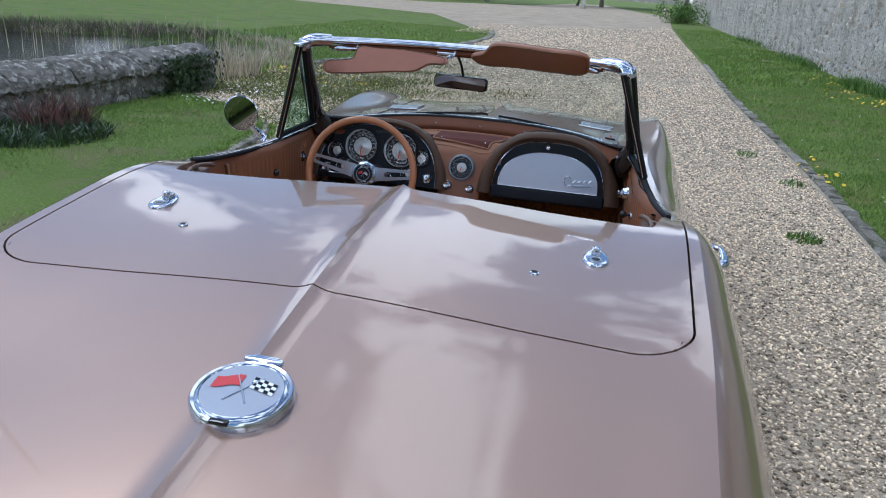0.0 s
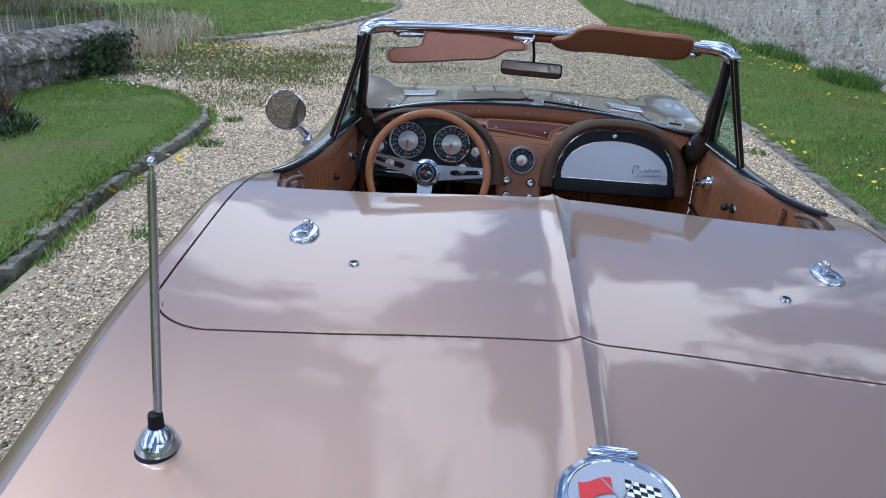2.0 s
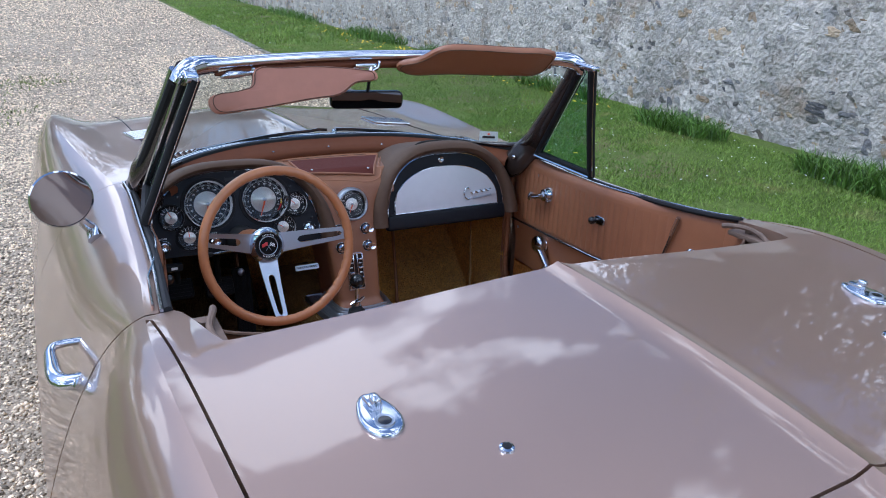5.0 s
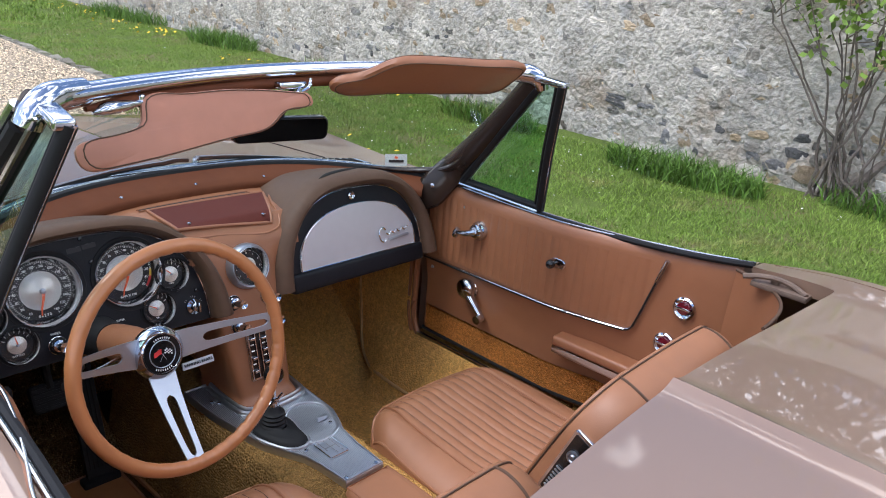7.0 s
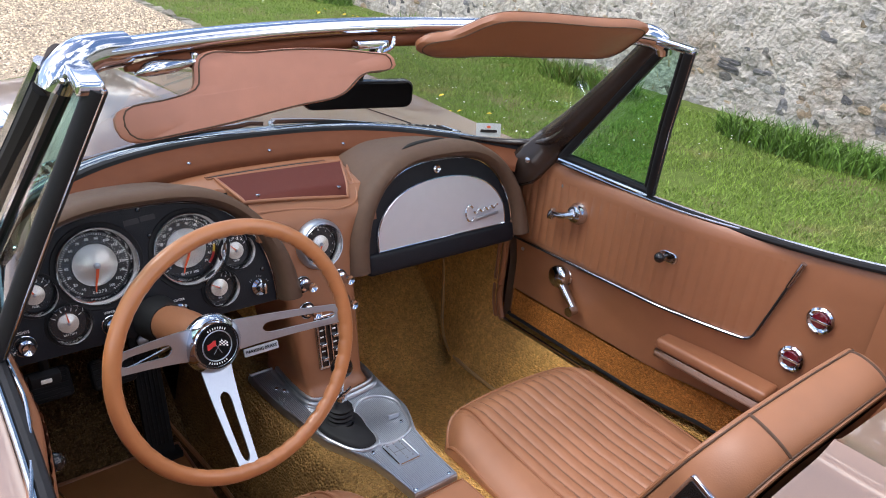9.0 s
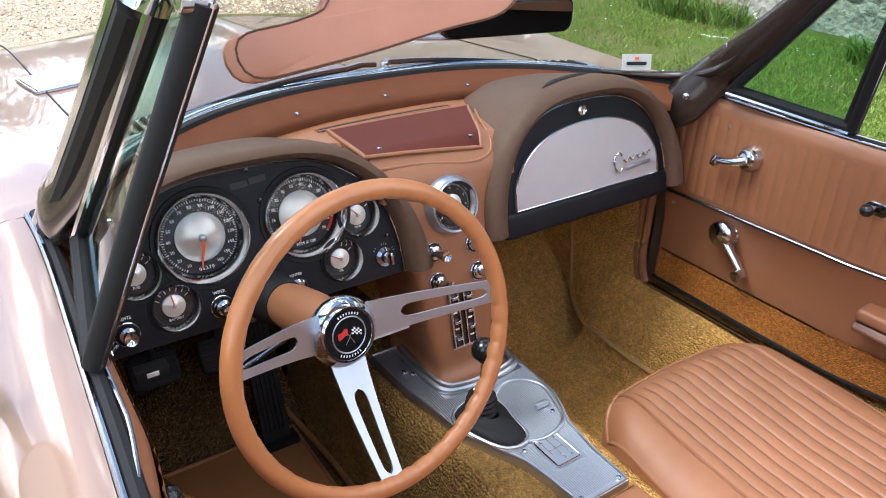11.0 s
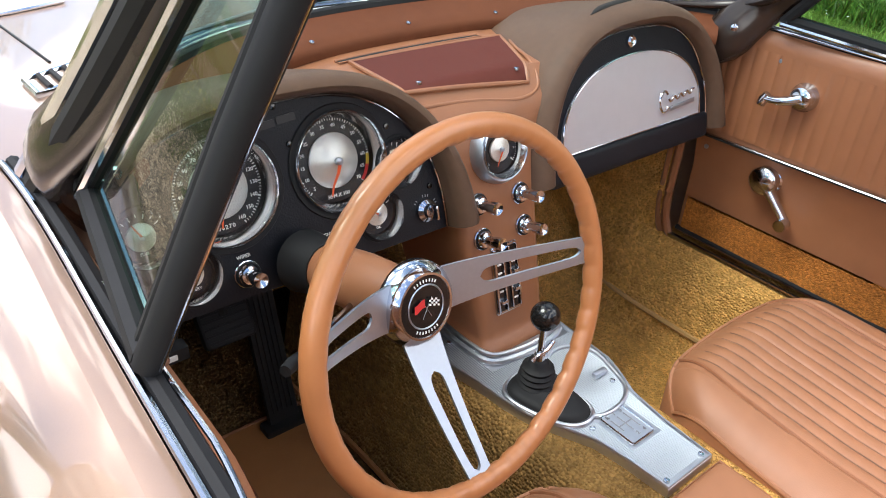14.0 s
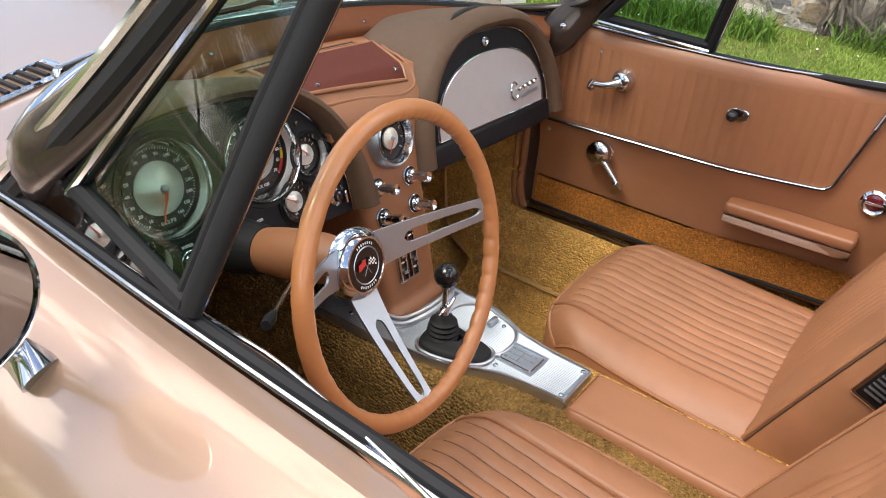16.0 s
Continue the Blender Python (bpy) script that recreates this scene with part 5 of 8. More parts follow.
gr_c = [(-0.150, 1.434), (0.068, 1.417), (0.140, 1.560), (-0.150, 1.566)]
gpts = np.array([[np.array(gr_c[0]) * (1 - u) * (1 - v) + np.array(gr_c[1]) * u * (1 - v) + np.array(gr_c[2]) * u * v + np.array(gr_c[3]) * (1 - u) * v for u in np.linspace(0, 1, 20)] for v in np.linspace(0, 1, 12)])
gsurf = np.array([[(x, y, dash_z(x, y) + 0.004) for x, y in r] for r in gpts])
grl = part("speaker_grille", skirt(sheet(gsurf), 0.004), GRILLE_RED, dash, "dark red-brown perforated speaker panel")
rim_line = np.vstack([gsurf[0], gsurf[1:, -1], gsurf[-1, -2::-1], gsurf[-2:0:-1, 0]])
part("panel_roll", tube(rim_line + (0, 0, -0.002), 0.0038, 8, closed=True), VINYL, grl)
for x, y in ((-0.118, 1.444), (0.054, 1.430)):
    part("screw", lathe([(0.0045, 0), (0.004, 0.003), (0, 0.004)], pose(x, y, dash_z(x, y) + 0.004), 10), CHROME, grl)
slot_line = np.array([(x, 1.582 - 0.10 * x * x, dash_z(x, 1.582) + 0.0010) for x in np.linspace(-0.165, 0.112, 24)])
slot_ob = part("demister_slot", tube(slot_line, 0.0042 * np.minimum(1, np.minimum(np.arange(24), np.arange(24)[::-1]) / 2 + 0.2), 8, flat=0.22), DARK, dash)
for d in (0.0055, -0.0055):
    part("slot_lip", tube(slot_line + (0, d, 0.0), 0.0016, 8), VINYL, slot_ob, "tan rolled lip of the demister slot")
hood_o = dome(0.212, 0.214)
hs = np.array([(GP @ Vector((x, float(np.interp(x, hood_o[1:-1, 0], hood_o[1:-1, 1])) + 0.0385, 0.002 - 0.035 * (x + 0.095) / 0.15)))[:] for x in np.linspace(-0.095, 0.055, 16)])
part("demister_slot", tube(hs, 0.0065 * np.minimum(1, np.minimum(np.arange(16), np.arange(16)[::-1]) / 3 + 0.15), 8, flat=0.5), DARK, dash)
# the raised edge that runs round the speaker panel and up to the glovebox hood
edge_line = path_points([(-0.150, 1.418, dash_z(-0.150, 1.418) + 0.001), (-0.02, 1.410, dash_z(-0.02, 1.410) + 0.001), (0.066, 1.404, dash_z(0.066, 1.404) + 0.001), (0.086, 1.412, dash_z(0.086, 1.412) + 0.001), (0.100, 1.450, dash_z(0.100, 1.450) + 0.001), (0.122, 1.500, dash_z(0.122, 1.500) + 0.001), (0.150, 1.550, dash_z(0.150, 1.550) + 0.001)], 40)
part("panel_edge", tube(edge_line, 0.0030, 8), VINYL, grl)
# the sloping pad strip under the windscreen, with a rolled front edge and its screws
pk = np.linspace(-0.96, 0.96, 121)
pb = np.array([ws_base(k) for k in pk])
pt = np.gradient(pb, axis=0)
pt /= np.linalg.norm(pt, axis=1)[:, None]
pn = np.c_[pt[:, 1], -pt[:, 0], 0 * pt[:, 0]]
wide_ = 0.072 - 0.020 * np.abs(pk)[:, None] ** 3


def pad_row(v, drop):
    return pb + pn * (0.010 + wide_ * v) + (0, 0, -0.002 - 0.025 * v - drop)


pad_strip = part("pad_strip", sheet(np.array([pad_row(v, d) for v, d in ((0, 0), (0.3, 0), (0.7, 0), (0.94, 0.0005), (1.0, 0.003), (1.03, 0.008), (1.03, 0.016))]), flip=True), PAD_RED, dash, "red-brown vinyl strip under the windscreen", smooth=60)
strip_mid = pad_row(0.80, -0.001)
for q in (14, 40, 60, 80, 106):
    part("screw", lathe([(0.0040, 0), (0.0036, 0.0015), (0, 0.002)], facing(strip_mid[q], (0, -0.32, 0.95), (0, 1, 0)), 10), DARK_CHROME, pad_strip)


# ---- gauges ----
def ring_words(items, r, size, m, a0, a1):
    out = []
    for i, t in enumerate(items):
        a = radians(a0 + (a1 - a0) * i / max(len(items) - 1, 1))
        out.append(words(t, size, m @ Matrix.Translation((r * math.cos(a), r * math.sin(a), 0))))
    return join(*out)


def gauge(x, y, r, frame_m, label, deep, needle, face_r=0.56, numerals=None, text=""):
    """A dial in a bright cone bezel: tick marks, needle, spun centre and lens."""
    m = frame_m @ Matrix.Translation((x, y, 0.004))
    bezel = part("gauge", lathe([(r * 0.87, -deep * 0.62), (r * 0.91, -deep * 0.34), (r * 0.968, 0.002), (r, 0.005), (r * 1.03, 0.003), (r * 1.05, -0.004)], m, 64, cap=False), GAUGE_RIM, car, label)
    part("shroud", lathe([(r * 0.85, -deep), (r * 0.872, -deep * 0.60)], m, 48, cap=False), DIAL, bezel)
    part("recess_ring", lathe([(r * 1.16, -0.0032), (r * 1.14, -0.0012), (r * 1.05, -0.002)], m, 48, cap=False), BLACK, bezel)
    part("dial", plate([(r * 0.85 * math.cos(a), r * 0.85 * math.sin(a)) for a in np.linspace(0, 2 * math.pi, 48, endpoint=False)], m @ Matrix.Translation((0, 0, -deep + 0.001)), 0.002), DIAL, bezel)
    tipm = m @ Matrix.Translation((0, 0, -deep + 0.002))
    disc_r = r * face_r
    apex = 0.015 if r > 0.05 else 0.007
    part("centre_disc", lathe([(disc_r, 0), (disc_r, 0.002), (disc_r * 0.97, 0.003), (disc_r * 0.45, 0.003 + (apex - 0.003) * 0.42), (0.0, apex)], tipm, 48), SPUN, bezel)
    part("pivot", lathe([(r * 0.085, apex - 0.003), (r * 0.085, apex + 0.002), (r * 0.05, apex + 0.004), (0.0, apex + 0.0042)], tipm, 16), STEEL, bezel)
    ln, ang = needle
    nm = tipm @ Matrix.Rotation(radians(ang), 4, "Z")
    reach = [(0.02, apex + 0.003), (0.30 * ln, apex + 0.001), (0.72 * ln, 0.0055), (ln, 0.0045)]
    nv_ = [nm @ Vector((r * a, sg * r * (0.045 - 0.028 * a / ln), h)) for a, h in reach for sg in (-1, 1)]
    part("needle", (nv_, [(2 * q, 2 * q + 2, 2 * q + 3, 2 * q + 1) for q in range(3)]), ORANGE, bezel, "orange-red needle")
    part("lens", plate([(r * 0.90 * math.cos(a), r * 0.90 * math.sin(a)) for a in np.linspace(0, 2 * math.pi, 32, endpoint=False)], m @ Matrix.Translation((0, 0, -0.004)), 0.001), LENS, bezel).visible_shadow = False
    print_m = m @ Matrix.Translation((0, 0, -deep + 0.0022))
    if numerals:
        items, a0, a1, ticks = numerals
        part("numerals", ring_words(items, r * 0.70, r * 0.104, print_m, a0, a1), WHITE, bezel)
        marks = []
        for i in range(ticks + 1):
            a = radians(a0 + (a1 - a0) * i / ticks)
            major = i % (ticks // (len(items) - 1)) == 0
            l0, w = (0.785, 0.012) if major else (0.80, 0.007)
            tm = print_m @ Matrix.Rotation(a, 4, "Z")
            marks.append(plate([(r * l0, -r * w), (r * 0.845, -r * w), (r * 0.845, r * w), (r * l0, r * w)], tm, 0.0003))
        part("tick_marks", join(*marks), WHITE, bezel)
    else:
        marks = []
        for i in range(7):
            a = radians(150 - 120 * i / 6)
            tm = print_m @ Matrix.Rotation(a, 4, "Z")
            l0 = 0.62 if i % 2 == 0 else 0.68
            marks.append(plate([(r * l0, -r * 0.02), (r * 0.80, -r * 0.02), (r * 0.80, r * 0.02), (r * l0, r * 0.02)], tm, 0.0003))
        part("tick_marks", join(*marks), WHITE, bezel)
    if text:
        part("lettering", words(text, r * 0.155, print_m @ Matrix.Translation((0, -r * (0.60 if not numerals else 0.70), 0))), WHITE, bezel)
    return bezel, print_m


speedo, pm_ = gauge(-0.070, 0.133, 0.064, IP, "large speedometer dial with white numerals", 0.026, (0.72, 262), numerals=([str(v) for v in range(10, 170, 10)], 238, -62, 75))
part("odometer", words("06270", 0.0075, pm_ @ Matrix.Translation((0.0, -0.0465, 0)), spread=1.25), WHITE, speedo)
tacho, pm_ = gauge(0.086, 0.131, 0.064, IP, "large tachometer dial with red line", 0.026, (0.72, 255), numerals=([str(v) for v in range(5, 75, 5)], 222, -42, 65))
part("lettering", words("RPM X 100", 0.007, pm_ @ Matrix.Translation((0, -0.046, 0))), WHITE, tacho)
for a0, a1, mt in ((-42, -18, RED), (-18, -2, YELLOW_PRINT)):
    arc = [(0.054 * math.cos(radians(a)), 0.054 * math.sin(radians(a))) for a in np.linspace(a0, a1, 8)] + [(0.0495 * math.cos(radians(a)), 0.0495 * math.sin(radians(a))) for a in np.linspace(a1, a0, 8)]
    part("red_line" if mt is RED else "yellow_line", plate(arc, pm_ @ Matrix.Translation((0, 0, 0.0004)), 0.0003), mt, tacho)
for x, y, t, ang in ((-0.170, 0.106, "FUEL", 115), (-0.129, 0.048, "BATTERY", 95), (0.172, 0.110, "TEMP", 130), (0.131, 0.048, "OIL", 150)):
    gauge(x, y, 0.0325, IP, "small " + {"FUEL": "fuel", "BATTERY": "battery", "TEMP": "temperature", "OIL": "oil pressure"}[t] + " gauge in a bright bezel", 0.016, (0.55, ang), 0.50, text=t)

# stack: a tapering vinyl pillar with clock, pull knobs and heater slides
def stack_y(z):
    return 1.378 + (z - 0.80) * 0.28


st_rows = []
for z in np.r_[np.linspace(0.895, 0.86, 5), np.r_[np.linspace(0.84, 0.56, 12), np.linspace(0.54, 0.500, 7)]]:
    k = np.clip((0.87 - z) / 0.40, 0, 1)
    xl, xr = -0.122 + 0.047 * k - 0.010 * ease((0.530 - z) / 0.02), 0.062 - 0.014 * k + 0.036 * ease((z - 0.79) / 0.09) + 0.008 * ease((0.530 - z) / 0.02)
    y0 = stack_y(min(z, 0.86)) + 0.045 * ease((z - 0.855) / 0.04) - 0.012 * ease((0.535 - z) / 0.02)
    r = 0.014
    row = [(xl - 0.006, y0 + 0.17, z), (xl, y0 + 0.06, z), (xl, y0 + r, z), (xl + 0.3 * r, y0 + 0.3 * r, z), (xl + r, y0, z)]
    row += [(x, y0, z) for x in np.linspace(xl + r, xr - r, 8)[1:-1]]
    row += [(xr - r, y0, z), (xr - 0.3 * r, y0 + 0.3 * r, z), (xr, y0 + r, z), (xr, y0 + 0.06, z), (xr + 0.006, y0 + 0.17, z)]
    st_rows.append(row)
stack_ob = part("centre_console", sheet(np.array(st_rows), flip=True), VINYL, dash, "tan vinyl centre pillar carrying clock and heater controls", smooth=50)
SM = facing((-0.030, stack_y(0.70), 0.70), (0, -0.963, 0.27))


def stack_at(x, z):
    return facing((x, stack_y(z), z), (0, -0.963, 0.27))


gauge(0.010, 0.116, 0.041, SM @ Matrix.Translation((0, 0, 0.014)), "round dash clock in a wide bright bezel", 0.014, (0.62, 250), 0.45, numerals=([str(v) for v in (8, 9, 10, 11, 12, 1, 2, 3, 4)], 220, -40, 48))
part("clock_bezel", lathe([(0.040, 0.018), (0.045, 0.020), (0.050, 0.012), (0.051, -0.002)], SM @ Matrix.Translation((0.010, 0.116, 0)), 40, cap=False), STEEL, stack_ob)


def knob(m, length, name, label, owner):
    k = part(name, lathe([(0.017, 0), (0.017, 0.003), (0.013, 0.006), (0.011, 0.012), (0.007, 0.013), (0.006, length * 0.55), (0.0085, length * 0.6), (0.0095, length * 0.9), (0.009, length), (0.004, length - 0.002), (0.0, length - 0.003)], m, 24), CHROME, owner, label)
    part("scale_ring", lathe([(0.0135, 0.0065), (0.016, 0.0045)], m, 24, cap=False), BLACK, k)
    return k


for x, z, ln in ((-0.066, 0.742, 0.045), (0.018, 0.738, 0.045), (0.020, 0.688, 0.045), (-0.064, 0.690, 0.045)):
    knob(stack_at(x, z), ln, "pull_knob", "chrome pull knob", stack_ob)
hm = stack_at(-0.026, 0.618)
heater = part("heater_control", plate(rounded(0.052, 0.112, 0.003), hm @ Matrix.Translation((0, 0, 0.004)), 0.006, 0.002), CHROME, stack_ob, "chrome heater control with black slides")
part("slide_bed", plate(rounded(0.044, 0.102, 0.002), hm @ Matrix.Translation((0, 0, 0.0046)), 0.001), BLACK_GLOSS, heater)
for x in (-0.0225, -0.006, 0.006, 0.0225):
    part("slide_rail", box(x, 0, 0.0062, 0.0030, 0.102, 0.0040, 0.001, hm), CHROME, heater)
for x, y in ((-0.014, 0.040), (-0.014, -0.004), (-0.014, -0.034), (0.015, 0.036), (0.015, 0.010), (0.015, -0.020)):
    part("slide_lever", box(x, y, 0.0085, 0.013, 0.0055, 0.010, 0.0015, hm), CHROME, heater)
for x, y in ((-0.014, 0.026), (-0.014, 0.012), (-0.014, -0.018), (0.015, 0.024), (0.015, -0.004), (0.015, -0.036)):
    part("print_bar", plate(rounded(0.008, 0.0030, 0.0008), hm @ Matrix.Translation((x, y, 0.0054)), 0.0005), WHITE, heater)
for rise, reach, thick in ((0.514, 0.010, 0.0060), (0.522, 0.004, 0.0045)):
    part("base_moulding", tube(path_points([(-0.088 - reach, 1.42, rise), (-0.088 - reach, 1.305, rise), (-0.080 - reach, 1.284 - reach * 0.6, rise), (-0.062, 1.276 - reach, rise), (0.034, 1.276 - reach, rise), (0.052 + reach, 1.284 - reach * 0.6, rise), (0.060 + reach, 1.305, rise), (0.062 + reach, 1.42, rise)], 40), thick, 8), ALU, stack_ob, "stepped cast plinth")

# panel knobs
kn = knob(IP @ Matrix.Translation((-0.198, 0.030, 0)), 0.034, "light_switch", "chrome headlight pull switch", panel)
part("lettering", words("LIGHTS", 0.0062, IP @ Matrix.Translation((-0.198, 0.052, 0.001))), WHITE, kn)
kn = knob(IP @ Matrix.Translation((-0.066, 0.030, 0)), 0.040, "wiper_switch", "chrome wiper knob", panel)
part("lettering", words("WIPER", 0.0062, IP @ Matrix.Translation((-0.066, 0.052, 0.001))), WHITE, kn)
kn = part("cigar_lighter", lathe([(0.017, 0), (0.017, 0.006), (0.013, 0.010), (0.012, 0.004), (0.0, 0.002)], IP @ Matrix.Translation((0.050, 0.022, 0)), 28), CHROME, panel)
part("lettering", words("LIGHTER", 0.0058, IP @ Matrix.Translation((0.050, 0.045, 0.001))), WHITE, kn)
kn = part("ignition_switch", lathe([(0.016, 0), (0.016, 0.006), (0.010, 0.010), (0.009, 0.016), (0, 0.017)], IP @ Matrix.Translation((0.204, 0.034, 0)), 28), CHROME, panel)
part("key_wing", box(0, 0, 0.022, 0.005, 0.020, 0.016, 0.002, IP @ Matrix.Translation((0.204, 0.034, 0))), CHROME, kn)
part("print_ring", join(*[plate(rounded(0.0012, 0.0035, 0.0004), IP @ Matrix.Translation((0.204, 0.034, 0.001)) @ Matrix.Rotation(radians(a), 4, "Z") @ Matrix.Translation((0, 0.0205, 0)), 0.0004) for a in (-70, -58, -20, -8, 4, 40, 52)]), GREY_PRINT, kn)
for x, y in ((-0.046, 0.196), (-0.018, 0.199)):
    part("warning_slot", plate(rounded(0.025, 0.009, 0.001), IP @ Matrix.Translation((x + 0.04, y, 0.0014)) @ Matrix.Rotation(radians(4), 4, "Z"), 0.001), DIAL, panel)
for x, y in ((-0.218, 0.062), (0.216, 0.070), (-0.15, 0.165), (0.16, 0.165), (0.008, 0.219), (-0.205, 0.140), (0.02, 0.172)):
    part("screw", lathe([(0.004, 0), (0.0036, 0.0025), (0, 0.003)], IP @ Matrix.Translation((x, y - 0.004, 0)), 10), BLACK_GLOSS, panel)
part("brake_warning_tag", plate(rounded(0.068, 0.015, 0.002), facing((-0.185, 1.30, 0.665), (0, -0.9, 0.4)), 0.004), STEEL, panel)
part("lettering", words("PARKING BRAKE", 0.0084, facing((-0.185, 1.2985, 0.666), (0, -0.9, 0.4))), BLACK, panel)

# ---- steering wheel and column ----
WN = Vector((0.077, -0.967, 0.242)).normalized()
WM = facing((-0.324, 1.079, 0.823), WN) @ Matrix.Rotation(radians(-5), 4, "Z")
aa = np.linspace(0, 2 * np.pi, 440, endpoint=False)
rim_r = 0.0120
rp = np.array([(WM @ Vector((0.1848 * math.cos(t), 0.1848 * math.sin(t), 0)))[:] for t in aa])
d = np.roll(rp, -1, 0) - np.roll(rp, 1, 0)
d /= np.linalg.norm(d, axis=1)[:, None]
nvec = np.array(WN[:])
side = np.cross(d, nvec)
sec = np.linspace(0, 2 * np.pi, 14, endpoint=False)
rows = []
for i, t in enumerate(aa):
    rr = np.full(14, rim_r)
    grip = 0.0012 * max(0.0, math.sin(t * 44)) * (0.45 + 0.55 * (math.cos(t) > -0.2))
    rr = rr - grip * np.clip(np.cos(sec + np.pi), 0, 1) * 1.0 - grip * np.clip(-np.sin(sec), 0, 1)
    rows.append(rp[i] + (rr * np.cos(sec))[:, None] * side[i] + (rr * np.sin(sec) * 0.92)[:, None] * nvec)
wheel = part("steering_wheel", sheet(np.array(rows), closed_u=True, closed_v=True), WOOD_RIM, car, "tan three-spoke steering wheel with slotted steel spokes", smooth=60)
HUB_IN = -0.090
HUB_SIDE = Vector((-0.006, -0.003, 0))
for ang in (8, 172, 270):
    # a dished spoke with a long slot: two rails joined at hub and rim
    rails = []
    us = np.linspace(0, 1, 110)
    rad = 0.030 + 0.150 * us
    hgt = HUB_IN + 0.008 + 0.082 * us**1.25
    wid = 0.0255 - 0.0105 * us
    slot = 0.42 * np.sqrt(np.clip(1 - np.abs((us - 0.62) / 0.32) ** 9, 0, 1))
    for sg in (-1, 1):
        top_o = np.c_[rad, sg * wid, hgt]
        top_i = np.c_[rad, sg * wid * slot, hgt]
        loopn = np.array([top_o + (0, 0, 0.0018), top_i + (0, 0, 0.0018), top_i - (0, 0, 0.0018), top_o - (0, 0, 0.0018)]).transpose(1, 0, 2)
        rails.append(sheet(loopn, closed_v=True, flip=sg > 0))
    sv, sf = moved(join(*rails), Matrix.Rotation(radians(ang), 4, "Z"))
    sv = [Vector(p) + HUB_SIDE * max(0.0, 1 - math.hypot(p[0], p[1]) / 0.18) for p in sv]
    part("spoke", moved((sv, sf), WM), STEEL, wheel, "brushed steel spoke with a long slot", smooth=35)
hubm = WM @ Matrix.Translation((HUB_SIDE.x, HUB_SIDE.y, HUB_IN))
hub = part("hub", lathe([(0.046, 0.000), (0.0465, 0.008), (0.0455, 0.013), (0.041, 0.020), (0.036, 0.0245), (0.0335, 0.0245), (0.032, 0.022)], hubm, 48, cap=False), CHROME, wheel, "chrome horn hub with a black badge")
part("badge_face", plate([(0.0330 * math.cos(a), 0.0330 * math.sin(a)) for a in np.linspace(0, 2 * math.pi, 48, endpoint=False)], hubm @ Matrix.Translation((0, 0, 0.0235)), 0.004), BLACK_GLOSS, hub)
part("badge_ring", lathe([(0.0225, 0.024), (0.0235, 0.0248), (0.0245, 0.024)], hubm, 40, cap=False), STEEL, hub)
# lettering round the badge stands as plain bars
for a0 in (60, -120):
    part("mark_bar", join(*[plate(rounded(0.0015, 0.0033, 0.0004), hubm @ Matrix.Rotation(radians(a0 + k * 8.4), 4, "Z") @ Matrix.Translation((0.0280, 0, 0.0242)) @ Matrix.Rotation(radians(-90), 4, "Z"), 0.0004) for k in range(0, 8)]), WHITE, hub)


def crossed_flags(m, size, owner):
    """Two small crossed flags, one red, one chequered, on thin poles."""
    for sg in (-1, 1):
        part("flag_pole", tube(np.array([(m @ Vector((-sg * 0.22 * size, -0.42 * size, 0.001)))[:], (m @ Vector((sg * 0.26 * size, 0.34 * size, 0.001)))[:]]), 0.014 * size, 6), STEEL, owner)
    fl = np.array([[(-0.10 * size - 0.50 * size * u, (0.02 + 0.32 * v - 0.14 * u + 0.03 * math.sin(6 * u)) * size, 0.0016) for v in np.linspace(0, 1, 5)] for u in np.linspace(0, 1, 9)])
    part("red_flag", moved(sheet(fl), m), RED, owner)
    for mt, odd in ((WHITE, 0), (BLACK_GLOSS, 1)):
        cells = []
        for i in range(5):
            for j in range(4):
                if (i + j) % 2 == odd:
                    q = []
                    for u, v in ((i, j), (i + 1, j), (i + 1, j + 1), (i, j + 1)):
                        q.append(((0.10 + 0.50 * u / 5) * size, (0.02 + 0.32 * v / 4 - 0.14 * u / 5) * size, 0.0016))
                    cells.append((q, [(0, 1, 2, 3)]))
        part("chequered_flag", moved(join(*cells), m), mt, owner, smooth=0)


crossed_flags(hubm @ Matrix.Translation((0, 0, 0.0242)), 0.028, hub)
# column shroud
col_dir = -WN
c0 = hubm.translation
part("column_shroud", tube(np.array([(c0 + col_dir * s)[:] for s in (0.006, 0.02, 0.045, 0.08, 0.12, 0.15)]), [0.026, 0.029, 0.033, 0.035, 0.034, 0.031], 24, up=(1, 0, 0)), VINYL, wheel, "tan vinyl steering column shroud")
part("column_ring", tube(np.array([(c0 + col_dir * s)[:] for s in (0.148, 0.165, 0.20)]), [0.033, 0.035, 0.040], 24, up=(1, 0, 0)), BLACK, wheel)
st = c0 + col_dir * 0.062 + Vector((-0.028, 0, -0.010))
tip_s = Vector((-0.496, 1.142, 0.800))
part("indicator_stalk", tube(np.array([st[:], st.lerp(tip_s, 0.5)[:], st.lerp(tip_s, 0.86)[:]]), [0.0034, 0.0028, 0.0028], 8), DARK_CHROME, wheel)
part("stalk_tip", tube(np.array([st.lerp(tip_s, 0.80)[:], st.lerp(tip_s, 0.9)[:], tip_s[:]]), [0.0050, 0.0072, 0.0060], 10), BLACK, wheel)

